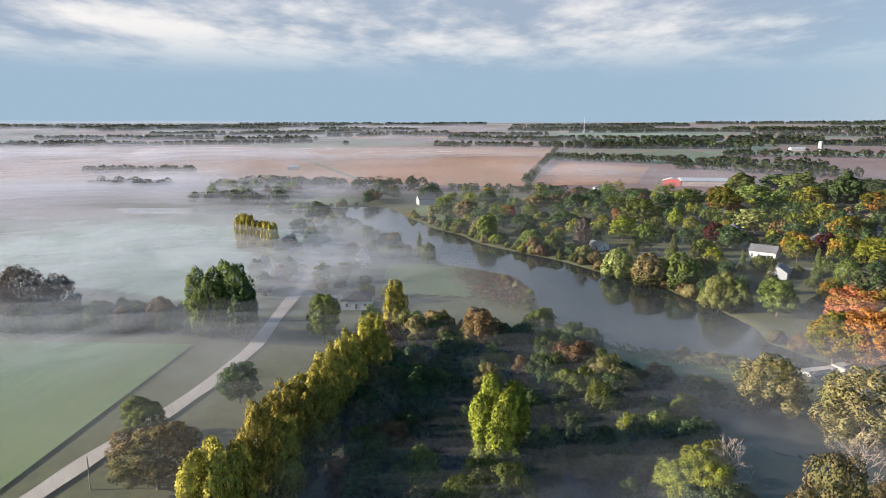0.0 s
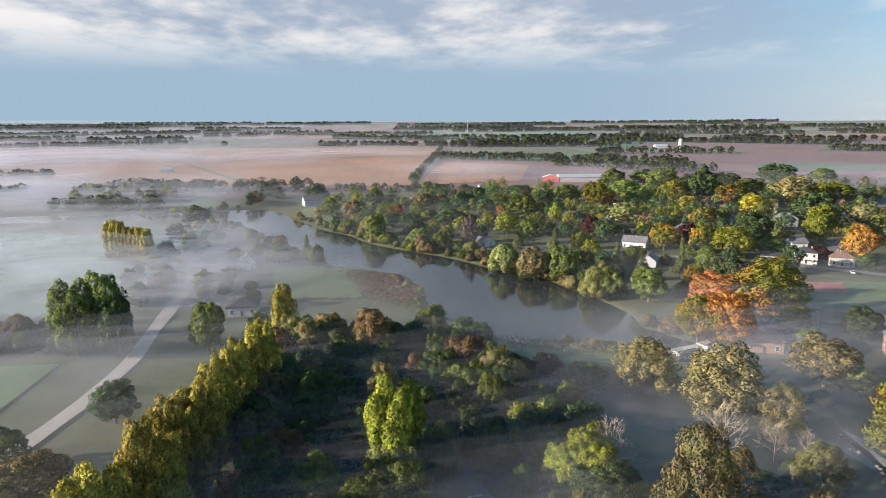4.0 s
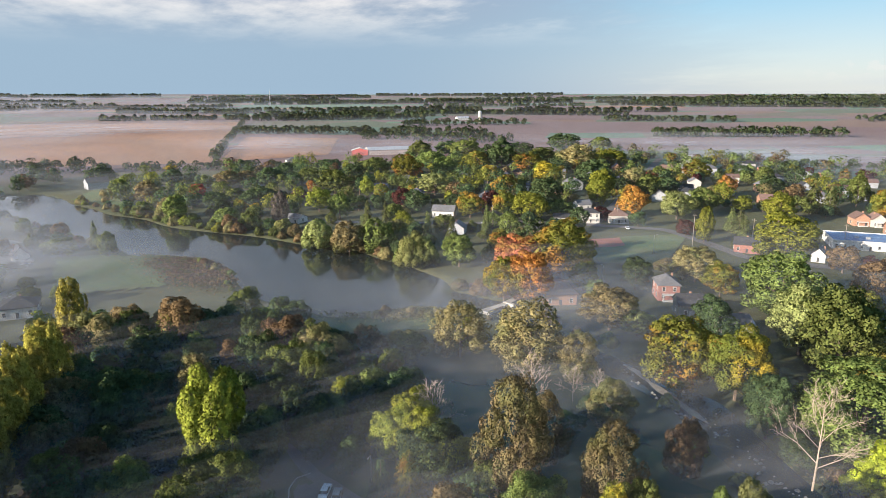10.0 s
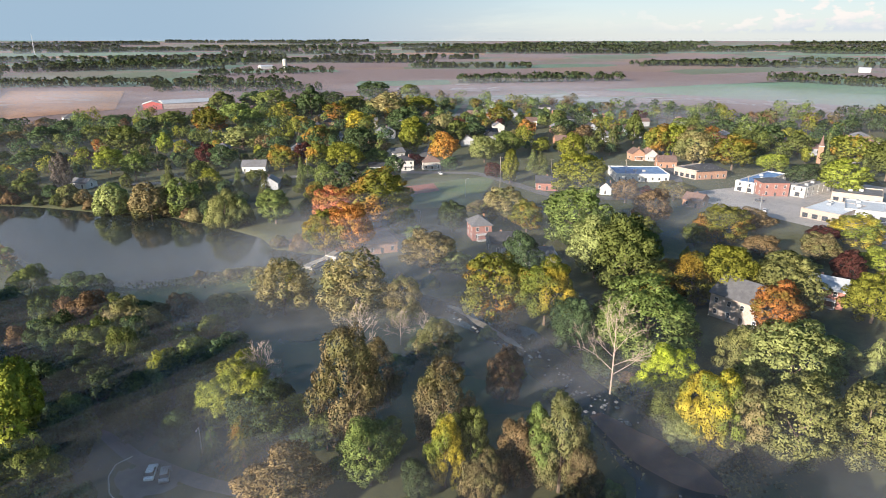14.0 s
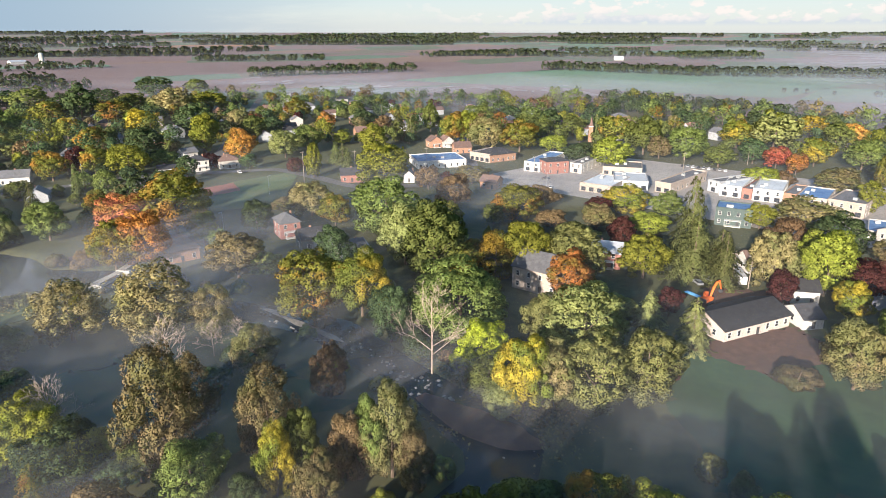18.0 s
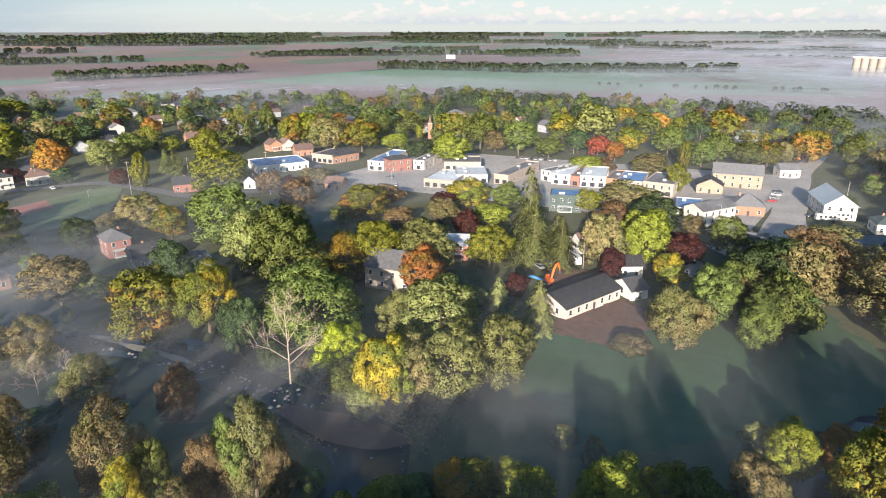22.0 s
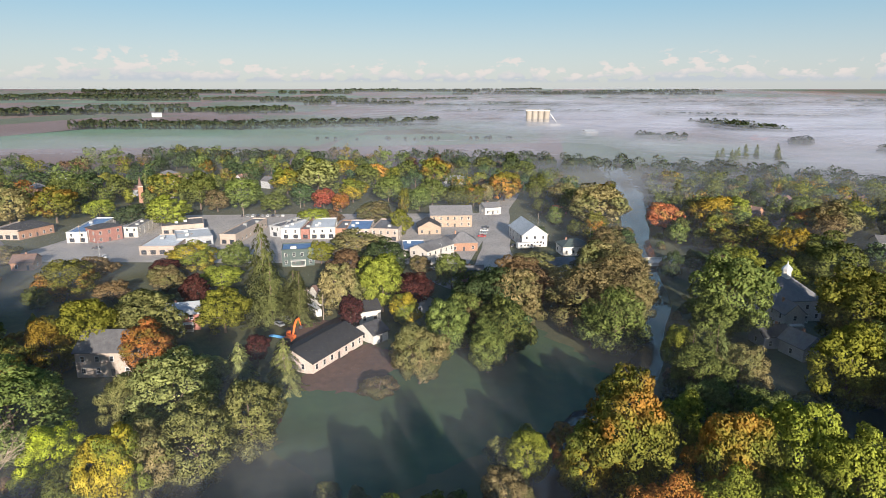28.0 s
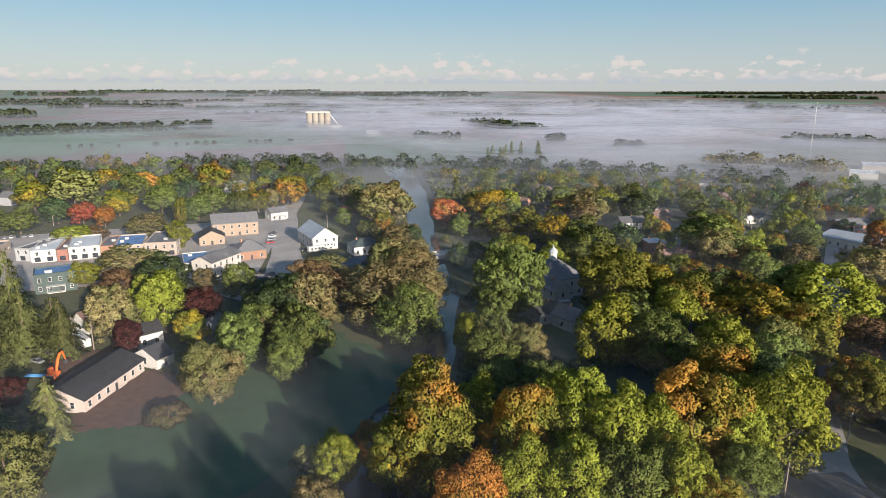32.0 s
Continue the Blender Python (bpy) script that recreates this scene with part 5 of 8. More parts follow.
tree("round", 562.2, 52.7, 16.3, 18.5, L_DEEP, "among town houses", name="shade_tree")
tree("round", 553.4, -76.3, 14.5, 18.9, L_OLIVE, "among town houses", name="shade_tree")
for i in range(16):
    tree("poplar", -41.5 + i * 0.95 + RNG.uniform(-0.8, 0.8), 88 + i * 5.2 + RNG.uniform(-1, 1), RNG.uniform(21, 26.5), RNG.uniform(11, 14), L_POPLAR, "in a row beside a lane", group="row of poplars")
tree("poplar", -26, 201, 24, 11.5, L_POPLAR)
tree("round", -11, 193, 17, 11, L_BROWN)
tree("poplar", -85, 214, 27, 18, L_GREEN, "beside a gravel road")
tree("poplar", -94, 212, 25, 19, L_GREEN, "beside a gravel road")
tree("poplar", -80, 209, 20, 14, L_DEEP, "beside a gravel road")
tree("willow", -169, 221, 25, 22, L_TWIG, "over a misty hedge")
tree("willow", -158, 226, 20, 17, L_TWIG, "beside a misty hedge")
for i in range(24):
    tree("bush", -190 + i * 4.1, 222 + RNG.uniform(-6, 8), RNG.uniform(10, 15), RNG.uniform(11, 15), L_DEEP if i % 3 else L_BROWN, "in a misty hedgerow", group="hedgerow")
tree("round", -79, 138, 11, 11, L_GREEN, "beside a gravel road")
tree("round", -66, 118, 14, 17, L_OLIVE, "beside a gravel road")
tree("spruce", -56, 112, 8, 5, L_BROWN)
tree("round", -64, 160, 11.5, 10.5, L_DEEP)
tree("round", -52, 208, 18, 12, L_GREEN)
for i in range(7):
    tree("poplar", -138 + i * 4.2, 362 - i * 3, RNG.uniform(19, 24), 9, L_POPLAR, "in a clump by a misty field", group="clump of poplars")
tree("round", -25, 335, 12, 10, L_GREEN)
tree("round", -118, 417, 13, 12, L_DEEP)
tree("round", -45, 341, 10, 14, L_GREEN)
tree("round", -120, 479, 16, 20, L_DEEP)
for x, y, h, w, words in ((110.5, 70.1, 21.8, 18, "large pale leafless tree fanning out on the creek bank"), (48.7, 113.7, 16.2, 11, "pale leafless tree at the edge of the wood"), (77.8, 121.0, 14.9, 9, "bare tree standing over brown willows"), (89.7, 120.0, 9.6, 9, "bare grey tree by the creek"), (50.5, 150.8, 8.1, 6, "small bare tree in the wood"), (97.1, 119.3, 7.7, 4, "thin bare grey tree by the creek")):
    bare_tree(x, y, h, w, words, int(x))

# ---- buildings ----
def wall_shell(w, d, h, kind, rise_h):
    bm = bmesh.new()
    x, y = w / 2, d / 2
    base = [bm.verts.new(p) for p in ((-x, -y, -0.3), (x, -y, -0.3), (x, y, -0.3), (-x, y, -0.3))]
    top = [bm.verts.new(p) for p in ((-x, -y, h), (x, -y, h), (x, y, h), (-x, y, h))]
    sides = [[base[i], base[(i + 1) % 4], top[(i + 1) % 4], top[i]] for i in range(4)]
    if kind == "gable_x":
        for i, px in ((1, x), (3, -x)):
            sides[i].insert(3, bm.verts.new((px, 0, h + rise_h)))
    elif kind == "gable_y":
        for i, py in ((0, -y), (2, y)):
            sides[i].insert(3, bm.verts.new((0, py, h + rise_h)))
    for s in sides:
        bm.faces.new(s)
    bm.faces.new(base[::-1])
    return bm


def gable_roof(w, d, h, rise_h, along_x, over=0.5, thick=0.22):
    half, length = (d / 2, w / 2 + over) if along_x else (w / 2, d / 2 + over)
    slope = rise_h / half
    prof = [(-half - over, h - over * slope), (0, h + rise_h), (half + over, h - over * slope)]
    ring = [(s, z + 0.02) for s, z in prof] + [(s, z + thick) for s, z in prof[::-1]]
    bm = bmesh.new()
    ends = []
    for e in (-length, length):
        ends.append([bm.verts.new((e, s, z) if along_x else (-s, e, z)) for s, z in ring])
    a, b = ends
    for i in range(6):
        bm.faces.new((a[i], b[i], b[(i + 1) % 6], a[(i + 1) % 6]))
    for e in ends:
        bm.faces.new(e[0:2] + e[4:6])
        bm.faces.new(e[1:5])
    bmesh.ops.recalc_face_normals(bm, faces=bm.faces)
    return bm


def hip_roof(w, d, h, rise_h, over=0.5):
    bm = bmesh.new()
    x, y = w / 2 + over, d / 2 + over
    low = [bm.verts.new(p) for p in ((-x, -y, h), (x, -y, h), (x, y, h), (-x, y, h))]
    eav = [bm.verts.new((v.co.x, v.co.y, h + 0.2)) for v in low]
    run = min(x, y) * 0.92
    rx, ry = max(x - run, 0.25), max(y - run, 0.25)
    top = [bm.verts.new(p) for p in ((-rx, -ry, h + 0.2 + rise_h), (rx, -ry, h + 0.2 + rise_h), (rx, ry, h + 0.2 + rise_h), (-rx, ry, h + 0.2 + rise_h))]
    for i in range(4):
        j = (i + 1) % 4
        bm.faces.new((low[i], low[j], eav[j], eav[i]))
        bm.faces.new((eav[i], eav[j], top[j], top[i]))
    bm.faces.new(top)
    bm.faces.new(low[::-1])
    return bm


def parapet(w, d, h, lip):
    bm = bmesh.new()
    x, y, t = w / 2, d / 2, 0.3
    add_box(bm, -x - 0.06, x + 0.06, -y - 0.06, -y + t, h, h + lip)
    add_box(bm, -x - 0.06, x + 0.06, y - t, y + 0.06, h, h + lip)
    add_box(bm, -x - 0.06, -x + t, -y + t, y - t, h, h + lip)
    add_box(bm, x - t, x + 0.06, -y + t, y - t, h, h + lip)
    return bm


def as_mesh(name, bm, material):
    me = bpy.data.meshes.new(name)
    bm.to_mesh(me)
    bm.free()
    me.materials.append(material)
    return me


def window_frame(w, h):
    bm, t = bmesh.new(), 0.09
    add_box(bm, -w / 2 - t, w / 2 + t, -0.10, 0.04, -t, 0)
    add_box(bm, -w / 2 - t, w / 2 + t, -0.07, 0.04, h, h + t)
    add_box(bm, -w / 2 - t, -w / 2, -0.07, 0.04, 0, h)
    add_box(bm, w / 2, w / 2 + t, -0.07, 0.04, 0, h)
    add_box(bm, -w / 2, w / 2, -0.05, 0.04, h * 0.48, h * 0.52)
    return bm


FRAME = as_mesh("frame", window_frame(1.0, 1.5), WHITE_PAINT)
GLASS = as_mesh("pane", box(-0.5, 0.5, -0.03, 0.0, 0, 1.5), PANE)
SHOP_FRAME = as_mesh("frame", window_frame(2.2, 1.9), DARK_PAINT)
SHOP_GLASS = as_mesh("pane", box(-1.1, 1.1, -0.03, 0.0, 0, 1.9), PANE)
DOOR = as_mesh("door", box(-0.5, 0.5, -0.06, 0.02, 0, 2.05, 0.02), DARK_PAINT)
UNIT = as_mesh("rooftop_unit", box(-0.9, 0.9, -0.7, 0.7, 0, 1.1, 0.08), STEEL)
SITES = []


def add_window(body, x, y, z, turn, shop=False):
    f = part("window", SHOP_FRAME if shop else FRAME, None, body)
    f.matrix_basis = pose(x, y, z, 0, 0, turn)
    part("pane", SHOP_GLASS if shop else GLASS, None, f)


def building(name, x, y, turn, w, d, h, kind, rise_h, wall, roof, label, category, group=""):
    ob = thing(name, x, y, float(rise(x, y)), turn, label, category, group)
    SITES.append((x, y, 0.5 * math.hypot(w, d)))
    r = math.hypot(x, y)
    body = part("wall", wall_shell(w, d, h, kind, rise_h), wall, ob)
    if kind == "flat":
        part("roof", box(-w / 2 + 0.28, w / 2 - 0.28, -d / 2 + 0.28, d / 2 - 0.28, h - 0.2, h + 0.06), roof, ob)
        part("parapet", parapet(w, d, h + 0.003, rise_h), wall, ob)
        for i in range(1 + int(w * d > 150)):
            u = part("rooftop_unit", UNIT, None, ob)
            u.location = (RNG.uniform(-0.3, 0.3) * w, RNG.uniform(-0.25, 0.3) * d, h + 0.06)
    elif kind == "hip":
        part("roof", hip_roof(w, d, h, rise_h), roof, ob)
    else:
        part("roof", gable_roof(w, d, h, rise_h, kind == "gable_x"), roof, ob)
    if kind != "flat" and category == "house" and r < 600 and "unfinished" not in label:
        cx = w * RNG.uniform(-0.3, 0.3)
        top = h + rise_h + 0.9
        part("chimney", box(cx - 0.35, cx + 0.35, d * 0.08, d * 0.08 + 0.6, h, top - 0.3, 0.04), BROWN_BRICK, ob)
    if r > 480:
        return ob
    floors = 2 if h > 5 else 1
    shop = category in ("shop", "hotel") and kind == "flat"
    for f in range(floors):
        z = 0.9 + f * h * 0.48
        wide = shop and f == 0
        n = max(1, int(w / (3.8 if wide else 3.4)))
        for i in range(n):
            px = -w / 2 + w * (i + 0.5) / n
            if f == 0 and i == n // 2 and not wide:
                dr = part("door", DOOR, None, ob)
                dr.location = (px, -d / 2 - 0.02, 0.0)
            else:
                add_window(ob, px, -d / 2 - 0.02, 0.5 if wide else z, 0, wide)
        m = max(1, int(d / 5.0))
        for i in range(m):
            py = -d / 2 + d * (i + 0.5) / m
            add_window(ob, -w / 2 - 0.02, py, z, -90)
            add_window(ob, w / 2 + 0.02, py, z, 90)
    if h > 4.2 and category == "house" and r < 450:
        bm = bmesh.new()
        pw = min(w * 0.6, 6)
        add_box(bm, -pw / 2, pw / 2, -d / 2 - 2.0, -d / 2 - 0.01, 0.0, 0.25)
        add_box(bm, -pw / 2 - 0.2, pw / 2 + 0.2, -d / 2 - 2.2, -d / 2 - 0.01, 2.55, 2.72)
        for sx in (-1, 1):
            add_box(bm, sx * pw / 2 - 0.08, sx * pw / 2 + 0.08, -d / 2 - 1.95, -d / 2 - 1.8, 0.25, 2.55)
        part("porch", bm, WHITE_PAINT, ob)
    return ob


building("tan_block", 355.5, 181.3, -99.8, 15.5, 21.0, 4.7, "flat", 0.6, BUFF_BRICK, TAR_ROOF, "tan brick shop block with a flat parapet roof", "shop")
building("brick_office", 355.9, 176.7, -28.1, 19.5, 14.0, 4.5, "hip", 3, BROWN_BRICK, DARK_SHINGLE, "brown brick office with a dark hipped roof", "office")
building("recreation_hall", 324.4, 201.0, -43.9, 29.5, 24.0, 4, "flat", 0.5, WHITE_SIDING, BLUE_ROOF, "low hall with a wide blue flat roof", "hall")
building("corner_store", 352.4, 142.7, -90.5, 10.0, 38.5, 5.1, "flat", 0.6, WHITE_SIDING, BLUE_ROOF, "white corner store with a blue flat roof", "shop")
building("brick_hotel", 338.7, 131.7, -42.8, 13.5, 10.0, 7, "hip", 1.6, RED_BRICK, DARK_SHINGLE, "ornate red brick two-storey hotel on the square", "hotel")
building("cream_block", 356.5, 118.9, -95.1, 7.3, 28.0, 5.1, "flat", 0.6, CREAM_SIDING, TAR_ROOF, "cream two-storey shop block with a flat roof", "shop")
building("long_shop", 358.3, 98.1, -74.7, 21.2, 19.2, 4.3, "flat", 0.6, BUFF_BRICK, TAR_ROOF, "long buff brick shop with a flat roof", "shop")
building("white_roof_shop", 315.4, 94.4, -93.5, 16.7, 26.2, 3.9, "flat", 0.6, BUFF_BRICK, FLAT_ROOF, "buff shop with a pale flat roof", "shop")
building("grey_roof_shop", 327.5, 85.1, -72.1, 16.7, 21.0, 4.3, "flat", 0.6, GREY_SIDING, FLAT_ROOF, "grey shop with a pale flat roof", "shop")
building("dark_roof_store", 340.3, 61.9, -103.4, 8.2, 42.0, 4.7, "flat", 0.7, BUFF_BRICK, TAR_ROOF, "buff store with a long dark flat roof", "shop")
building("grey_front_shop", 345.3, 38.6, -122.0, 7.0, 26.2, 5.5, "flat", 0.6, GREY_SIDING, TAR_ROOF, "narrow grey-fronted shop in a row", "shop")
building("white_front_shop", 341.0, 35.7, -95.3, 9.9, 26.2, 5.1, "flat", 0.6, WHITE_SIDING, FLAT_ROOF, "white-fronted shop with a pale roof in a row", "shop")
building("red_front_shop", 339.7, 27.6, -98.0, 4.4, 26.2, 4.8, "flat", 0.6, RED_BRICK, TAR_ROOF, "narrow red brick shop in a row", "shop")
building("cream_front_shop", 339.4, 20.4, -90.9, 12.7, 26.2, 5.5, "flat", 0.6, CREAM_SIDING, FLAT_ROOF, "cream shop with a pale flat roof in a row", "shop")
building("low_dark_shop", 338.5, 9.7, -98.8, 5.3, 22.8, 4.7, "flat", 0.5, BROWN_BRICK, TAR_ROOF, "low brown shop in a row", "shop")
building("blue_roof_shop", 334.4, 0.9, -96.6, 12.2, 24.5, 5.1, "flat", 0.6, BUFF_BRICK, BLUE_ROOF, "buff shop with a blue roof in a row", "shop")
building("end_shop", 330.0, -14.1, -104.0, 14.4, 26.2, 5.9, "flat", 0.7, BUFF_BRICK, TAR_ROOF, "tall buff end block of a shop row", "shop")
building("deck_house", 281.7, 28.8, -86.2, 13.9, 12.0, 7, "flat", 0.5, DARK_SIDING, BLUE_ROOF, "dark house with a blue flat roof and a rear deck", "house")
building("mill_wing", 336.0, -35.6, -91.4, 12.1, 12.0, 4, "gable_y", 3.2, TAN_STONE, DARK_SHINGLE, "tan stone mill wing with a dark gable roof", "mill")
building("stone_mill", 354.0, -50.2, -94.5, 23.3, 14.0, 7, "gable_x", 4, TAN_STONE, GREY_SHINGLE, "large tan stone mill with a grey roof", "mill")
building("corner_pavilion", 297.8, -47.8, -88.4, 13.2, 12.0, 4, "hip", 4, BROWN_BRICK, GREY_SHINGLE, "brick corner house with a blue-grey hipped roof", "house")
building("low_white_shop", 290.3, -23.8, -92.1, 10.6, 19.2, 3.9, "flat", 0.5, CREAM_SIDING, BLUE_ROOF, "cream shop with a patched blue roof", "shop")
building("tan_gable_shop", 278.5, -31.1, -44.9, 19.6, 10.0, 6.5, "gable_x", 2.2, CREAM_SIDING, TAR_ROOF, "cream shop with a dark roof", "shop")
building("small_brick_house", 244.0, -43.4, -87.2, 8.8, 9.0, 3.5, "gable_x", 2.6, BROWN_BRICK, GREY_SHINGLE, "small brick house with a grey roof", "house")
building("white_corner_house", 385.2, -79.5, -77.2, 10.8, 9.0, 4.5, "gable_x", 2.4, WHITE_SIDING, GREY_SHINGLE, "white corner house with a grey roof", "house")
building("white_hall", 308.3, -83.5, -87.6, 12.8, 24.0, 6, "gable_y", 4.5, WHITE_SIDING, METAL_ROOF, "tall white hall with a pale metal gable roof", "hall")
building("green_roof_house", 282.7, -99.0, -88.1, 13.6, 10.0, 4, "hip", 2.6, WHITE_SIDING, DARK_SIDING, "long white house with a dark green roof", "house")
building("grey_row_house", 249.2, -81.1, -85.7, 12.9, 9.0, 5, "gable_x", 1.8, WHITE_SIDING, GREY_SHINGLE, "long white two-storey house by the river", "house")
building("orange_roof_shed", 381.3, -123.2, -97.4, 8.1, 8.0, 2.8, "gable_x", 1.8, BROWN_BRICK, ORANGE_PAINT, "small shed with an orange roof", "shed")
building("new_long_house", 176.1, 13.2, -33.9, 24.3, 13.0, 3.3, "gable_x", 2.6, PINK_WRAP, DARK_SHINGLE, "unfinished long bungalow with pale walls and a black roof", "house")
building("white_garage", 186.9, -1.7, -50.0, 6.0, 9.0, 3, "gable_x", 2.4, WHITE_SIDING, DARK_SHINGLE, "white garage with a black gable roof", "garage")
building("white_side_house", 204.5, -0.3, -71.1, 7.6, 8.0, 4.2, "gable_x", 2.2, WHITE_SIDING, DARK_SHINGLE, "small white house with a dark roof", "house")
building("brown_roof_house", 226.6, 14.2, -53.8, 10.0, 8.0, 3.6, "gable_x", 2.8, WHITE_SIDING, BROWN_SHINGLE, "white house with a brown roof", "house")
building("grey_gable_house", 211.4, -18.0, -55.3, 8.5, 9.0, 4, "gable_y", 2.6, GREY_SIDING, DARK_SHINGLE, "grey house with a dark gable roof", "house")
building("grey_meeting_hall", 175.5, 69.2, -94.6, 15.4, 14.0, 7, "gable_x", 3.6, BUFF_BRICK, GREY_SHINGLE, "buff brick meeting hall with a grey gable roof", "hall")
building("red_brick_terrace", 205.2, 58.6, -79.8, 9.8, 9.0, 5.5, "gable_x", 2.5, RED_BRICK, METAL_ROOF, "red brick house with a metal roof among trees", "house")
building("victorian_wing", 179.8, -136.1, -95.8, 6.6, 10.0, 6, "gable_y", 3, CREAM_SIDING, GREY_SHINGLE, "cream gabled wing of a large old house", "house")
building("victorian_house", 191.5, -143.0, -93.5, 17.7, 16.0, 7, "hip", 6, CREAM_SIDING, GREY_SHINGLE, "large old house with grey-blue roofs and a cupola", "house")
building("low_dark_house", 167.0, -121.9, -91.4, 8.6, 8.0, 3.8, "gable_x", 2.2, GREY_SIDING, DARK_SHINGLE, "low grey house with a dark roof", "house")
building("shade_house", 157.8, -125.6, -80.6, 7.3, 9.0, 4, "gable_y", 3, GREY_SIDING, GREY_SHINGLE, "grey house in the shade of maples", "house")
building("white_porch_house", 263.8, -248.5, -104.3, 14.3, 9.0, 5.5, "gable_x", 2.6, WHITE_SIDING, GREY_SHINGLE, "white house with a long porch", "house")
building("cream_house", 242.0, -223.9, -100.5, 12.9, 9.0, 5, "gable_y", 2.6, CREAM_SIDING, BROWN_SHINGLE, "cream house with a brown roof", "house")
building("lookout_house", 209.8, -213.2, -112.7, 7.7, 8.0, 9, "hip", 1.2, BROWN_BRICK, METAL_ROOF, "tower house with white bands and a pale roof", "house")
building("brown_roof_villa", 197.0, -212.2, -95.9, 16.4, 11.0, 5, "gable_x", 3.5, BROWN_BRICK, BROWN_SHINGLE, "brick villa with a brown roof", "house")
building("white_bungalow", 250.7, -326.0, -106.9, 10.2, 8.0, 3.2, "gable_y", 2, WHITE_SIDING, GREY_SHINGLE, "white bungalow with a grey gable roof", "house")
building("white_bungalow", 247.4, -336.1, -104.7, 10.3, 8.0, 3.2, "gable_y", 2, WHITE_SIDING, GREY_SHINGLE, "white bungalow beside another", "house")
building("long_pale_hall", 184.8, -325.7, -175.2, 26.7, 22.0, 4.2, "gable_x", 2, WHITE_SIDING, METAL_ROOF, "long hall with a pale blue metal roof", "hall")
building("grey_roof_house", 208.3, -356.2, -103.3, 19.9, 10.0, 4.5, "gable_x", 2.8, BROWN_BRICK, GREY_SHINGLE, "brick house with a grey roof", "house")
building("red_far_house", 233.7, -411.7, -96.1, 10.4, 9.0, 4, "gable_y", 3, RED_BRICK, BROWN_SHINGLE, "red brick house with a brown gable", "house")
building("white_shed", 246.6, -364.0, -117.0, 4.1, 5.0, 2.5, "gable_x", 1.5, WHITE_SIDING, METAL_ROOF, "small white shed with a metal roof", "shed")
building("brown_cottage", 276.4, -282.6, -98.5, 10.7, 9.0, 4, "gable_x", 2.8, BROWN_BRICK, BROWN_SHINGLE, "brown brick cottage with a brown roof", "house")
building("white_gable_house", 95.6, -170.7, -131.4, 4.3, 20.0, 4.8, "gable_y", 4, WHITE_SIDING, DARK_SHINGLE, "white gabled house with a long black roof", "house")
building("grey_neighbour_house", 95.8, -180.0, -107.5, 7.7, 9.0, 4, "gable_x", 2.6, GREY_SIDING, GREY_SHINGLE, "grey house behind a garden", "house")
building("twin_white_house", 313.7, 434.0, 1.6, 14.7, 9.0, 5, "gable_y", 3, WHITE_SIDING, GREY_SHINGLE, "white two-storey house with a grey roof", "house")
building("grey_flat_house", 273.5, 396.1, -4.6, 9.9, 9.0, 5, "hip", 2, BROWN_BRICK, GREY_SHINGLE, "brick house with a grey hip roof", "house")
building("cream_square_house", 237.6, 310.1, -29.4, 10.5, 10.0, 6, "hip", 2.2, CREAM_SIDING, DARK_SHINGLE, "cream two-storey house on a corner", "house")
building("cream_hip_house", 252.2, 301.9, -29.9, 11.4, 10.0, 4.5, "hip", 3, CREAM_SIDING, BROWN_SHINGLE, "cream house with a hipped roof by the ball field", "house")
building("white_lot_house", 269.9, 441.6, -15.9, 9.2, 9.0, 4, "gable_x", 2.6, WHITE_SIDING, GREY_SHINGLE, "white house under trees", "house")
building("pale_back_house", 260.6, 349.0, -11.4, 9.3, 9.0, 3.5, "gable_x", 2.4, WHITE_SIDING, GREY_SHINGLE, "white house behind another", "house")
building("carport_bungalow", 222.7, 318.3, -35.0, 9.7, 9.0, 3, "gable_x", 1.6, WHITE_SIDING, DARK_SHINGLE, "bungalow with a carport", "house")
building("white_street_house", 164.4, 362.8, -36.7, 13.9, 10.0, 4, "gable_x", 3, WHITE_SIDING, GREY_SHINGLE, "white house with a steep roof", "house")
building("far_white_house", 200.0, 519.3, -15.4, 10.1, 10.0, 4.5, "hip", 2.5, WHITE_SIDING, GREY_SHINGLE, "white house among town trees", "house")
building("far_white_bungalow", 164.8, 550.0, -23.0, 13.6, 10.0, 3.5, "gable_x", 2.4, WHITE_SIDING, GREY_SHINGLE, "white bungalow among town trees", "house")
building("far_gable_house", 252.1, 517.4, -3.3, 12.9, 10.0, 4.5, "gable_y", 3, WHITE_SIDING, DARK_SHINGLE, "white gabled house among town trees", "house")
building("tall_white_house", 307.0, 424.5, -2.5, 11.7, 10.0, 6, "gable_y", 3.5, WHITE_SIDING, GREY_SHINGLE, "tall white house among town trees", "house")
building("red_house", 261.8, 216.4, -48.0, 11.6, 9.0, 4, "gable_x", 2.8, RED_BRICK, DARK_SHINGLE, "red brick house with a dark roof", "house")
building("white_gable_cottage", 277.6, 189.1, -65.5, 5.8, 8.0, 3.5, "gable_y", 2.6, WHITE_SIDING, GREY_SHINGLE, "white gabled cottage with a grey roof", "house")
building("street_house", 376.1, 235.7, -34.3, 8.6, 9.0, 4.5, "gable_y", 3, BROWN_BRICK, BROWN_SHINGLE, "brick street house with a brown gable", "house")
building("street_house", 381.6, 229.2, -36.4, 7.7, 9.0, 4.5, "gable_y", 3, CREAM_SIDING, BROWN_SHINGLE, "cream street house with a brown gable", "house")
building("street_house", 366.8, 208.2, -45.0, 11.2, 9.0, 4, "gable_x", 3, BROWN_BRICK, BROWN_SHINGLE, "brick house with two gables", "house")
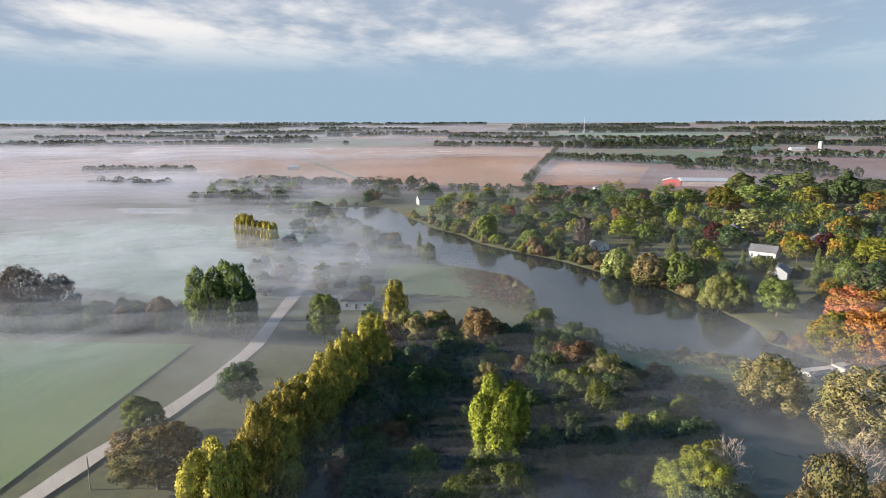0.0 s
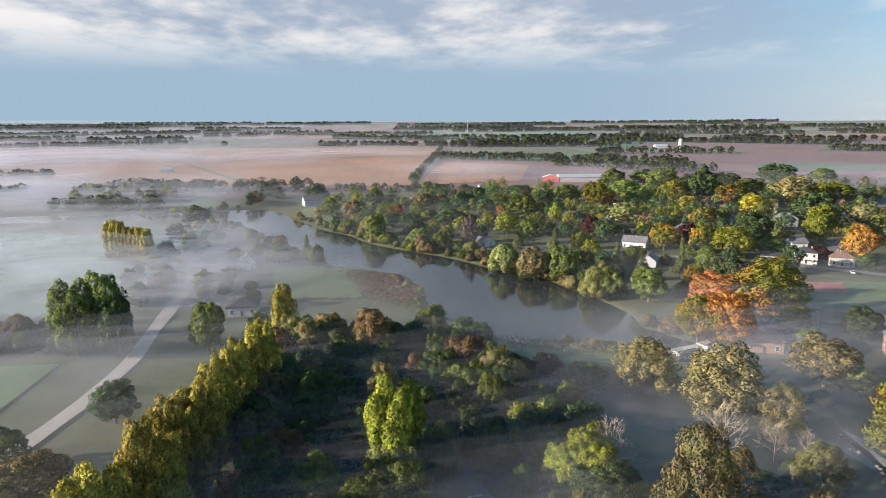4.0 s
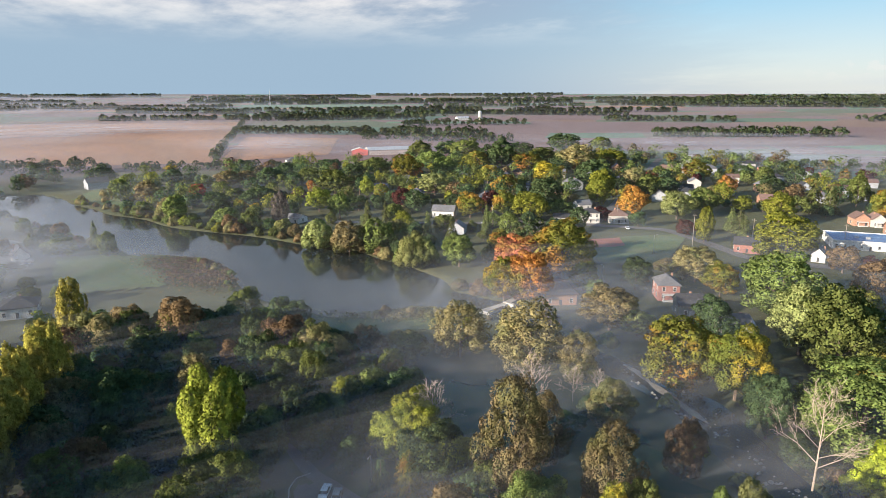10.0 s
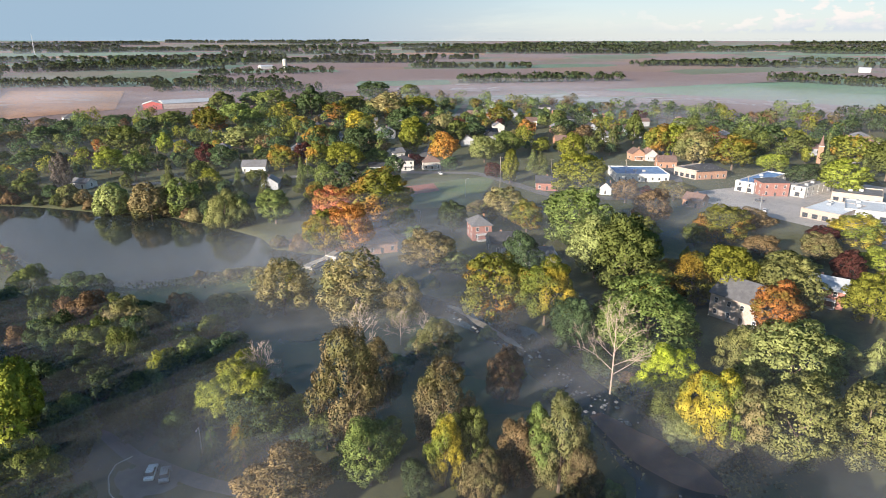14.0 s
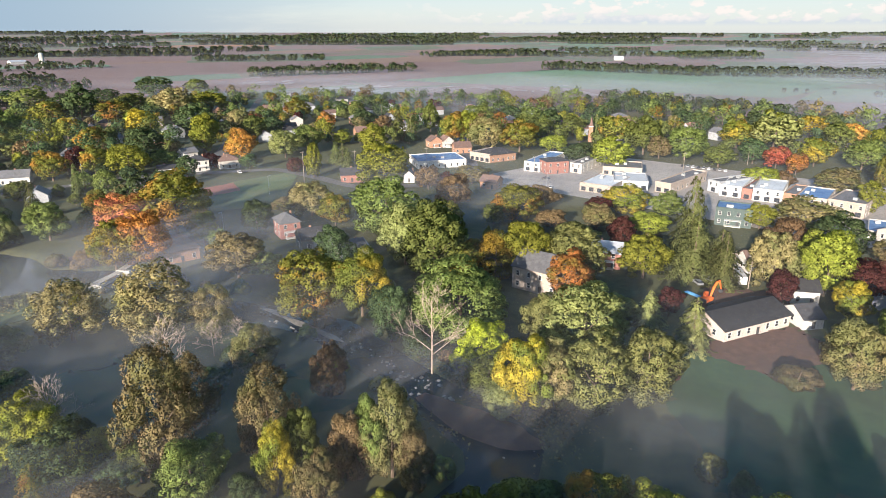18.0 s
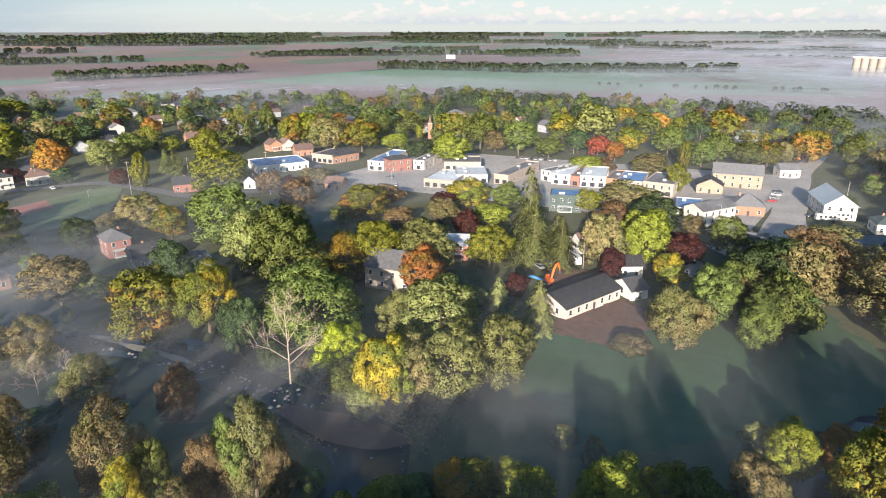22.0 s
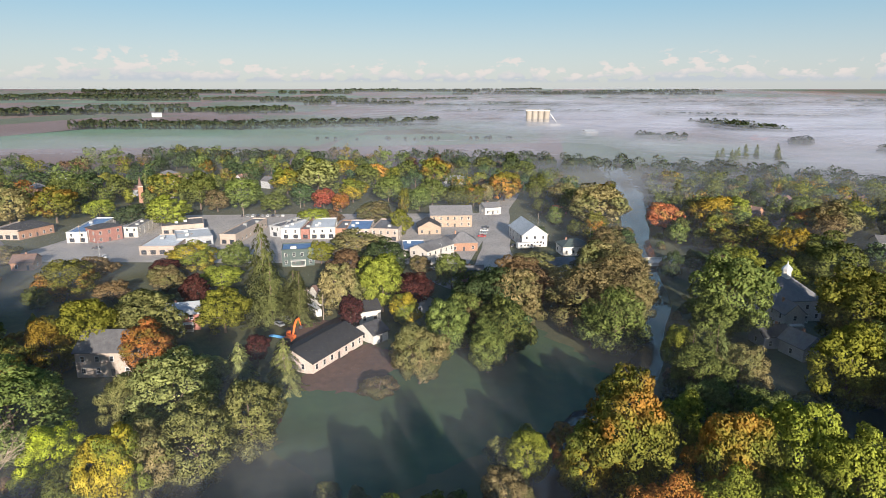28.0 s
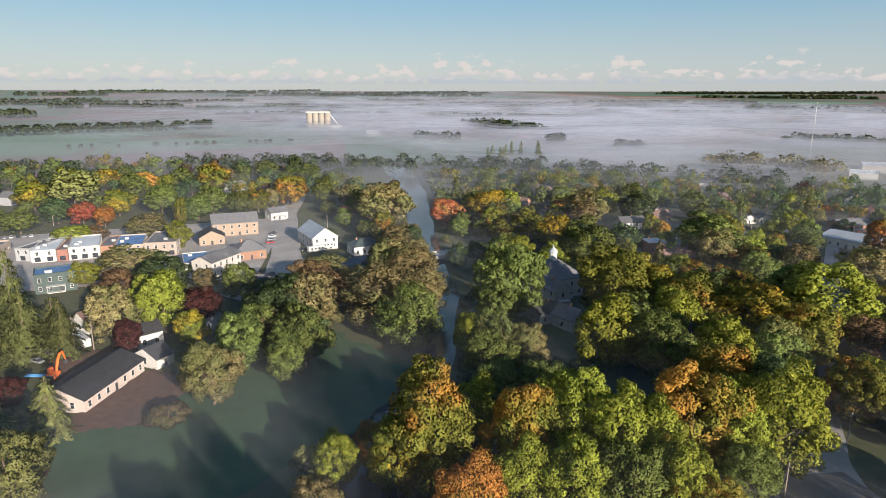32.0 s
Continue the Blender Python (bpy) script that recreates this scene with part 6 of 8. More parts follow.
building("brick_square_house", 172.6, 176.4, -29.8, 7.8, 10.0, 5.8, "hip", 2.8, RED_BRICK, GREY_SHINGLE, "square red brick house with a pale hipped roof in mist", "house")
building("trimmed_gable_house", 166.4, 158.1, -31.3, 9.4, 9.0, 4.2, "gable_x", 3, DARK_SIDING, DARK_SHINGLE, "dark house with white-trimmed gables in mist", "house")
building("misty_house", 165.2, 137.9, -28.2, 7.9, 8.0, 4, "gable_x", 2.5, WHITE_SIDING, GREY_SHINGLE, "white house with a grey roof in mist", "house")
building("dam_house", 130.9, 191.7, -20.1, 15.8, 14.0, 4, "hip", 2.6, BROWN_BRICK, BROWN_SHINGLE, "low pavilion with a pinkish roof in mist by the dam", "pavilion")
building("farm_supply_barn", 241.4, 796.4, -18.2, 20.8, 16.0, 6, "gable_y", 3, RED_PANEL, WHITE_PAINT, "red and white gabled front of a farm supply hall", "barn")
building("farm_supply_hall", 279.5, 797.6, -6.1, 55.8, 30.0, 6, "gable_x", 3, PINK_WRAP, METAL_ROOF, "long farm supply hall with a pale roof", "barn")
building("misty_white_house", 141.0, 717.3, 0.8, 16.8, 12.0, 4.5, "hip", 3, WHITE_SIDING, GREY_SHINGLE, "white house at a field's edge in mist", "house")
building("farm_shed", 859.3, 1764.5, -3.2, 38.5, 20.0, 6, "gable_x", 4, WHITE_SIDING, METAL_ROOF, "white farm shed beyond a brown field", "barn")
building("farm_barn", 834.7, 1573.7, 30.6, 48.5, 14.0, 7, "gable_x", 5, RED_PANEL, METAL_ROOF, "red barn beside a silo", "barn")
building("river_house", -61.1, 338.8, 14.2, 7.0, 10.0, 4, "gable_y", 4, WHITE_SIDING, DARK_SHINGLE, "white gabled house in mist by the river", "house")
building("river_cottage", -76.4, 352.0, 18.6, 4.5, 8.0, 3.2, "gable_x", 2, WHITE_SIDING, GREY_SHINGLE, "small white cottage in mist", "house")
building("lane_house", -48.7, 255.3, 1.0, 11.5, 11.0, 3.5, "hip", 2.6, WHITE_SIDING, DARK_SHINGLE, "pale house with a dark hipped roof on the lane", "house")
building("lane_shed", -24.3, 124.7, -10.3, 5.2, 12.0, 3, "gable_y", 2.4, DARK_SIDING, DARK_SHINGLE, "shed with a black roof among trees", "shed")
building("bank_house", -46.2, 596.2, 16.7, 16.2, 14.0, 5.5, "gable_x", 3.5, GREY_SIDING, DARK_SHINGLE, "grey house on the far bank lawn", "house")
building("school", 510.0, -72.9, -78.3, 18.9, 16.0, 5, "gable_x", 2.5, WHITE_SIDING, METAL_ROOF, "low building with a pale roof behind trees", "school")
building("motel", 287.2, 145.2, -86.4, 8.8, 9.0, 3.5, "gable_x", 2.5, BROWN_BRICK, BROWN_SHINGLE, "low brown house behind the square", "house")
building("lake_cottage", 74.9, 383.1, -54.4, 10.1, 8.0, 3, "gable_x", 1.8, WHITE_SIDING, GREY_SHINGLE, "low white cottage behind the bank trees", "house")
building("misty_cottage", 167.7, 156.9, -12.1, 8.6, 9.0, 3.2, "gable_y", 3, GREY_SIDING, DARK_SHINGLE, "grey cottage with white gables in thin mist", "house")
building("white_creek_house", 166.0, 138.8, -18.0, 9.3, 8.0, 3.4, "gable_x", 2.2, WHITE_SIDING, METAL_ROOF, "white house with a metal roof above the creek", "house")
CUPOLA_AT = (191.5, -143.0, 14.2)

# a cupola and spire details
def cupola(x, y, z, label):
    ob = thing("cupola", x, y, z, 12, label, "cupola")
    bm = add_tube(bmesh.new(), [(0, 0, -1.5), (0, 0, 1.2)], [1.5, 1.4], 8)
    part("drum", bm, WHITE_PAINT, ob)
    bm = add_tube(bmesh.new(), [(0, 0, 1.2), (0, 0, 1.9), (0, 0, 2.8), (0, 0, 3.4), (0, 0, 4.6)], [1.7, 1.75, 1.0, 0.25, 0.05], 8)
    part("dome", bm, METAL_ROOF, ob)


def spire(x, y, tall, wall, roof, label):
    ob = thing("spire_tower", x, y, 0, 20, label, "tower")
    part("shaft", box(-1.5, 1.5, -1.5, 1.5, -0.3, tall * 0.6, 0.06), wall, ob)
    part("cornice", box(-1.7, 1.7, -1.7, 1.7, tall * 0.6 + 0.003, tall * 0.6 + 0.35, 0.05), WHITE_PAINT, ob)
    part("spire", add_tube(bmesh.new(), [(0, 0, tall * 0.6 + 0.35), (0, 0, tall * 0.72), (0, 0, tall)], [2.0, 1.1, 0.06], 8), roof, ob)


spire(110, -127, 18.5, WHITE_SIDING, DARK_SHINGLE, "small white belfry with a dark pointed spire")
spire(455, 150, 18, BROWN_BRICK, BROWN_SHINGLE, "red brick church spire above the town trees")


def silo_block():
    ob = thing("grain_elevator", 1275, -358, 0, 67, "row of tall concrete grain silos in the mist", "silo")
    for i in range(4):
        bm = add_tube(bmesh.new(), [(0, 0, -0.5), (0, 0, 33), (0, 0, 33.6)], [5.8, 5.8, 5.4], 20)
        s = part("silo", bm, SILO_CONCRETE, ob)
        s.location = (-18 + i * 11.9, 0, 0)
    part("head_house", box(-24, 24, -2.2, 2.2, 33.6, 36.5, 0.1), CONCRETE, ob)
    part("office", box(-46, -26, -6, 6, -0.3, 9, 0.1), WHITE_SIDING, ob)
    part("conveyor", add_tube(bmesh.new(), [(-40, 0, 9), (-20, 0, 35)], [0.8, 0.8], 6), STEEL, ob)


silo_block()


def farm_silo(x, y, tall, r):
    ob = thing("farm_silo", x, y, float(rise(x, y)), 0, "pale concrete farm silo with a domed cap", "silo")
    part("shaft", add_tube(bmesh.new(), [(0, 0, -0.5), (0, 0, tall)], [r, r], 16), CONCRETE, ob)
    part("dome", add_tube(bmesh.new(), [(0, 0, tall), (0, 0, tall + r * 0.5), (0, 0, tall + r * 0.8)], [r * 1.02, r * 0.75, 0.1], 16), METAL_ROOF, ob)


farm_silo(797, 1530, 30, 5)
building("motor_works", 345, -600, -60, 30, 22, 5, "flat", 0.6, WHITE_SIDING, FLAT_ROOF, "white works hall with a flat roof in the mist", "hall")
building("long_warehouse", 372, -665, -58, 44, 24, 6, "flat", 0.6, CREAM_SIDING, METAL_ROOF, "long pale warehouse at the edge of town", "hall")
building("storage_hall", 300, -640, -62, 30, 16, 5, "gable_x", 3, WHITE_SIDING, METAL_ROOF, "pale storage hall in the mist", "hall")
building("far_farmhouse", 1900, 560, -70, 26, 14, 8, "gable_x", 4, WHITE_SIDING, METAL_ROOF, "white farm buildings far across the fields", "barn")
building("far_barn", 1060, -390, -70, 26, 14, 6, "gable_x", 4, WHITE_SIDING, METAL_ROOF, "white barn in the mist", "barn")
building("far_red_barn", 905, -600, -60, 24, 14, 6, "gable_x", 4, RED_PANEL, METAL_ROOF, "red barn half hidden in mist", "barn")
building("river_shed", -300, 1040, 10, 18, 10, 5, "gable_x", 3, WHITE_SIDING, METAL_ROOF, "lone white farm shed in mist", "barn")
cupola(*CUPOLA_AT, "pale domed cupola on an old house")


def lattice_mast(x, y, tall, w):
    ob = thing("radio_mast", x, y, float(rise(x, y)), 0, "slim grey lattice radio mast on the skyline", "mast")
    for i in range(3):
        a = i * math.tau / 3
        part("leg", add_tube(bmesh.new(), [(math.cos(a) * w, math.sin(a) * w, 0), (math.cos(a) * w * 0.3, math.sin(a) * w * 0.3, tall)], [w * 0.16, w * 0.12], 4), STEEL, ob)
    bm = bmesh.new()
    for k in range(12):
        s0, s1 = 1 - 0.7 * k / 12, 1 - 0.7 * (k + 1) / 12
        for i in range(3):
            a, b = i * math.tau / 3, (i + 1) * math.tau / 3
            add_tube(bm, [(math.cos(a) * w * s0, math.sin(a) * w * s0, tall * k / 12), (math.cos(b) * w * s1, math.sin(b) * w * s1, tall * (k + 1) / 12)], [w * 0.09, w * 0.09], 3, False)
    part("bracing", bm, STEEL, ob)


lattice_mast(514, 3104, 88, 2.2)
lattice_mast(804, -1212, 57, 1.4)
lattice_mast(464, -699, 32, 0.8)


# streets and grounds of the town
sheet("square", ((300, 165), (268, -46), (385, -86), (405, 130)), PALE_ASPHALT, "worn pale asphalt of the main street and car parks", "street", lift=0.06, nx=40, ny=30)
strip("side_street", [(460, -112, 5), (395, -88, 6), (347, -76, 7), (307, -67, 7), (268, -58, 8), (248, -48, 8), (238, -30, 6)], PALE_ASPHALT, "pale side street leading to the river bridge", "street", lift=0.12)
strip("park_street", [(60, 395, 3.5), (110, 365, 3.5), (158, 337, 3.5), (205, 326, 3.5), (232, 300, 3.5), (262, 272, 3.5), (258, 240, 3.5), (250, 205, 3.5), (270, 178, 4), (300, 160, 5)], ASPHALT, "asphalt street round the ball field", "street", lift=0.11)
strip("north_street", [(232, 300, 3.5), (300, 360, 3.5), (420, 470, 3.5), (560, 600, 3.5)], ASPHALT, "asphalt street running under town trees", "street", lift=0.12)
strip("west_street", [(300, 160, 4), (360, 200, 4), (470, 270, 3.5), (600, 350, 3.5)], ASPHALT, "asphalt street running out of town", "street", lift=0.12)
strip("bridge_street", [(262, -112, 4), (262, -132, 4), (258, -170, 4), (240, -240, 3.5), (225, -330, 3.5)], ASPHALT, "street beyond the river bridge", "street", lift=0.14)
strip("maple_street", [(40, -96, 6), (58, -112, 6), (70, -126, 4), (80, -140, 3), (110, -190, 3), (150, -250, 3), (200, -330, 3)], PALE_ASPHALT, "residential street beside maples", "street", lift=0.12)
sheet("shaded_lot", ((48, -92), (76, -98), (66, -124), (40, -118)), ASPHALT, "dark asphalt yard in shade", "street", lift=0.18, nx=6, ny=6)
sheet("ball_field", ((175, 232), (225, 268), (266, 258), (205, 212)), LAWN, "mown ball field with long tree shadows", "field", lift=0.08)
sheet("infield", ((206, 269), (224, 266), (214, 249), (196, 253)), INFIELD, "red clay infield of the ball field", "field", lift=0.13, nx=6, ny=6, ragged=0.6)
sheet("building_site", ((155, 22), (182, 0), (173, -10), (148, -2)), SOIL, "freshly graded brown soil round the new house", "soil", lift=0.10, ragged=1.2)
sheet("site_yard", ((172, 24), (200, 26), (206, 6), (186, 0)), SOIL, "muddy yard behind the new house", "soil", lift=0.09, ragged=1.2)
sheet("meadow", ((152, 34), (186, -56), (142, -68), (102, 6)), MEADOW, "damp green meadow along the river under mist", "meadow", lift=0.07, ragged=2.0)
sheet("islet_field", ((-172, 570), (-118, 566), (-116, 630), (-165, 655)), LAWN, "green islet in the river bend", "field", lift=0.08, ragged=3.0)
sheet("bank_lawn", ((-60, 535), (-20, 478), (-12, 575), (-48, 588)), LAWN, "mown lawn sloping to the river", "lawn", lift=0.08, ragged=2.0)
sheet("river_lawn", ((-40, 275), (-2, 270), (0, 325), (-48, 345)), LAWN, "lawn by the river with tree shadows", "lawn", lift=0.08, ragged=2.0)
sheet("poplar_lane_ground", ((-34, 96), (-14, 96), (-8, 180), (-24, 190)), NEEDLES, "reddish leaf litter under the poplars", "ground", lift=0.08, ragged=1.5)
sheet("park_grass", ((20, 105), (90, 80), (100, 130), (45, 150)), MEADOW, "damp grass clearing in the wood", "grass", lift=0.06, ragged=3.0)
sheet("green_bank", ((46, 207), (84, 191), (80, 180), (44, 190)), LAWN, "smooth green bank of the mill pond", "lawn", lift=0.05, ragged=1.0)
sheet("pond_shore", ((104, 226), (150, 214), (150, 196), (116, 198)), SOIL, "sandy brown shore under the maples", "soil", lift=0.06, ragged=1.5)
strip("wood_path", [(16, 138, 1.0), (20.7, 127, 1.2), (23, 115, 1.6), (26.6, 107, 1.6), (30, 99.6, 1.6), (36, 90, 1.6)], ASPHALT, "narrow asphalt lane through the wood", "path", lift=0.13)
sheet("turning_place", ((19, 113), (25, 111), (27, 101), (18, 103)), ASPHALT, "round asphalt turning place in the wood", "street", lift=0.15, nx=8, ny=8, ragged=0.8)
strip("turning_kerb", [(22.7, 115.8, 0.14), (19.6, 115.3, 0.14), (17.6, 112.5, 0.14), (16.4, 107.3, 0.14), (17.5, 102, 0.14)], CONCRETE, "pale concrete kerb round a turning place", "kerb", lift=0.2, thick=0.12)
strip("dam_path", [(100, 189, 1.3), (112, 193, 1.3), (122, 199, 1.3), (134, 200, 1.3)], CONCRETE, "pale concrete path over the dam", "path", lift=0.5)


# bridge over the river
def bridge():
    ob = thing("bridge", 260, -131, 0, -86, "low concrete road bridge with plain parapets", "bridge")
    part("deck", box(-13, 13, -4.5, 4.5, -0.2, 0.45, 0.05), CONCRETE, ob)
    for s in (-1, 1):
        part("parapet", box(-13, 13, s * 4.3 - 0.15, s * 4.3 + 0.15, 0.453, 1.4, 0.04), CONCRETE, ob)
    for px in (-8, 8):
        part("pier", box(px - 0.5, px + 0.5, -4, 4, -2.6, -0.203, 0.1), CONCRETE, ob)


bridge()


def dam():
    ob = thing("weir", 107, 190, 0, 20, "low concrete weir at the foot of the pond", "weir")
    part("sill", box(-6, 6, -0.6, 0.6, -2.5, -0.2, 0.1), CONCRETE, ob)
    for s in (-1, 1):
        part("abutment", box(s * 6.6 - 0.6, s * 6.6 + 0.6, -2.5, 2.5, -2.5, 0.9, 0.1), CONCRETE, ob)


dam()


# ---- poles and wires ----
def pole(x, y, tall, label="weathered wooden utility pole with a crossarm", arms=True):
    ob = thing("utility_pole", x, y, float(rise(x, y)), RNG.uniform(0, 180), label, "pole")
    part("shaft", add_tube(bmesh.new(), [(0, 0, -0.5), (0, 0, tall)], [0.17, 0.11], 8), POLE_WOOD, ob)
    if arms:
        part("crossarm", box(-1.1, 1.1, -0.06, 0.06, tall - 0.9, tall - 0.75, 0.01), POLE_WOOD, ob)
        for s in (-0.9, 0, 0.9):
            part("insulator", add_tube(bmesh.new(), [(s, 0, tall - 0.75), (s, 0, tall - 0.5)], [0.06, 0.04], 6), STEEL, ob)
    return ob


def street_light(x, y, tall):
    ob = thing("street_lamp", x, y, 0, RNG.uniform(0, 360), "grey steel street lamp with a short arm", "street lamp")
    part("shaft", add_tube(bmesh.new(), [(0, 0, -0.3), (0, 0, tall)], [0.11, 0.07], 8), STEEL, ob)
    part("arm", add_tube(bmesh.new(), [(0, 0, tall - 0.05), (0.7, 0, tall + 0.25), (1.4, 0, tall + 0.3)], [0.05, 0.045, 0.04], 6), STEEL, ob)
    part("lamp_head", box(1.2, 1.9, -0.14, 0.14, tall + 0.22, tall + 0.36, 0.04), STEEL, ob)


for x, y, tall in ((244, 234, 17), (278, 227, 13), (312, 201, 12), (184, 335, 10), (379, 69, 11), (207, 19, 11), (206, 14, 11), (66, -106, 7.5), (72, -135, 8), (330, 140, 10), (290, -110, 10), (330, -95, 10), (250, 300, 11), (200, -250, 10), (160, -240, 10), (215, -285, 10), (420, 40, 11)):
    pole(x, y, tall)
pole(-80, 117, 7.4, "thin pale pole beside the gravel road", False)
for x, y, tall in ((159, 197, 9), (216, 231, 9), (-13, 128, 7), (14, 131, 6), (33, 108, 6), (300, 120, 8), (335, 60, 8), (275, -35, 8)):
    street_light(x, y, tall)


def wire(a, b, sag):
    pts = [Vector(a).lerp(Vector(b), i / 12) - Vector((0, 0, sag * (1 - (i / 6 - 1) ** 2))) for i in range(13)]
    ob = new("power_line", as_mesh("power_line", add_tube(bmesh.new(), pts, [0.035] * 13, 3), DARK_PAINT))
    tagged(ob, "thin overhead power line strung between poles", "wire")


wire((66, -106, 6.9), (72, -135, 7.4), 0.4)
wire((66, -106, 6.2), (44, -62, 7.5), 0.5)
wire((66, -106, 6.9), (44, -62, 8.5), 0.5)
wire((160, -240, 9.3), (200, -250, 9.3), 0.5)
wire((200, -250, 9.3), (215, -285, 9.3), 0.5)
wire((244, 234, 16.2), (278, 227, 12.2), 0.6)


# ---- vehicles ----
def car(x, y, turn, paint, word):
    ob = thing("parked_car", x, y, 0.10, turn, f"{word} car parked on the asphalt", "car", "parked cars")
    bm = bmesh.new()
    add_box(bm, -2.2, 2.2, -0.88, 0.88, 0.35, 0.95, 0.14)
    part("body", bm, paint, ob)
    bm = bmesh.new()
    v = [bm.verts.new(p) for p in ((-1.5, -0.78, 0.93), (1.1, -0.78, 0.93), (1.1, 0.78, 0.93), (-1.5, 0.78, 0.93), (-1.1, -0.64, 1.42), (0.45, -0.64, 1.42), (0.45, 0.64, 1.42), (-1.1, 0.64, 1.42))]
    for f in ((0, 1, 5, 4), (1, 2, 6, 5), (2, 3, 7, 6), (3, 0, 4, 7)):
        bm.faces.new([v[i] for i in f])
    part("glasshouse", bm, PANE, ob)
    part("car_roof", box(-1.1, 0.45, -0.65, 0.65, 1.415, 1.47, 0.02), paint, ob)
    for px in (-1.35, 1.35):
        for py in (-0.85, 0.85):
            w = part("wheel", add_tube(bmesh.new(), [(px, py - 0.1, 0.33), (px, py + 0.1, 0.33)], [0.33, 0.33], 12), RUBBER, ob)
            part("rim", add_tube(bmesh.new(), [(px, py - 0.12, 0.33), (px, py + 0.12, 0.33)], [0.19, 0.19], 8), STEEL, w)
    return ob


WHITE_CAR = surface("white_car_paint", (0.75, 0.75, 0.75), (0.78, 0.78, 0.78), 1.0, 0.25)
DARK_CAR = surface("dark_car_paint", (0.030, 0.032, 0.040), (0.040, 0.042, 0.050), 1.0, 0.25)
SILVER_CAR = surface("silver_car_paint", (0.40, 0.41, 0.43), (0.45, 0.46, 0.48), 1.0, 0.3, metal=0.5)
RED_CAR = surface("red_car_paint", (0.40, 0.03, 0.03), (0.45, 0.04, 0.04), 1.0, 0.25)
PAINTS = ((DARK_CAR, "dark"), (WHITE_CAR, "white"), (SILVER_CAR, "silver"), (DARK_CAR, "dark"), (RED_CAR, "red"))
BASES = []
for i, (paint, word) in enumerate(PAINTS[:3] + PAINTS[4:]):
    BASES.append(car(341 - 7 * i, -68 + 2 * i, 80, paint, word))
for i in range(9):
    copy_thing(BASES[(i * 2) % 3], pose(393 - 0.3 * i, 72 - 3.0 * i, 0.10, 0, 0, 5))
for x, y, turn in ((312, -79, 70), (303, -80, 75), (297, -74, 80), (310, 60, 15), (306, 90, 80), (300, 118, 20), (318, 128, 100), (290, 60, 40), (260, -30, 60), (268, -10, 80), (176, 330, 20), (215, 318, -40), (201, 28, 40), (206, 26, 50), (284, 20, 10), (243, 282, 60)):
    copy_thing(BASES[int(RNG.integers(4))], pose(x, y, 0.13, 0, 0, turn))

copy_thing(BASES[1], pose(23.6, 107.8, 0.16, 0, 0, 60))
copy_thing(BASES[2], pose(25.3, 105.6, 0.16, 0, 0, 65))


def box_truck(x, y, turn):
    ob = thing("camper_van", x, y, 0.1, turn, "white camper parked behind the hall", "van")
    part("body", box(-4.2, 4.2, -1.2, 1.2, 0.6, 3.2, 0.2), WHITE_PAINT, ob)
    for i in range(4):
        part("side_window", box(-3.0 + 1.8 * i, -2.0 + 1.8 * i, -1.23, -1.19, 1.7, 2.5), PANE, ob)
    for px in (-2.6, 2.6):
        for py in (-1.1, 1.1):
            part("wheel", add_tube(bmesh.new(), [(px, py - 0.13, 0.5), (px, py + 0.13, 0.5)], [0.5, 0.5], 12), RUBBER, ob)


box_truck(297, -84, -84)
box_truck(292, -78, -80)
box_truck(210, 17, 20)


def excavator(x, y, turn):
    ob = thing("excavator", x, y, 0.1, turn, "orange tracked excavator working behind the new house", "excavator")
    for s in (-1, 1):
        bm = bmesh.new()
        add_box(bm, -2.1, 2.1, s * 1.3 - 0.3, s * 1.3 + 0.3, 0.0, 0.95, 0.28)
        part("track", bm, RUBBER, ob)
    part("car_body", box(-1.9, 1.7, -1.35, 1.35, 1.05, 2.1, 0.15), ORANGE_PAINT, ob)
    cab = part("cab", box(0.2, 1.7, 0.35, 1.35, 2.1, 3.3, 0.12), ORANGE_PAINT, ob)
    part("cab_window", box(0.4, 1.73, 0.5, 1.38, 2.35, 3.1), PANE, cab)
    part("counterweight", box(-2.5, -1.9, -1.3, 1.3, 1.1, 2.2, 0.2), DARK_PAINT, ob)
    part("boom", add_tube(bmesh.new(), [(1.5, -0.3, 1.9), (3.0, -0.3, 4.6), (4.4, -0.3, 5.8), (6.2, -0.3, 5.6)], [0.32, 0.42, 0.38, 0.25], 4), ORANGE_PAINT, ob)
    part("stick", add_tube(bmesh.new(), [(5.8, -0.3, 5.9), (7.3, -0.3, 2.9)], [0.3, 0.2], 4), ORANGE_PAINT, ob)
    part("bucket", box(6.7, 7.8, -0.9, 0.3, 1.8, 2.9, 0.25), DARK_PAINT, ob)


excavator(186, 23, -20)


def pipe_stack(x, y, turn):
    ob = thing("pipe_stack", x, y, 0.15, turn, "stack of long blue pipes on bare soil", "pipe")
    blue = surface("blue_plastic_pipe", (0.10, 0.32, 0.62), (0.13, 0.36, 0.66), 1.0, 0.5)
    for i in range(5):
        part("pipe", add_tube(bmesh.new(), [(-4, i * 0.32, 0.15), (4, i * 0.32, 0.15)], [0.15, 0.15], 8), blue, ob)


pipe_stack(191, 26, 60)

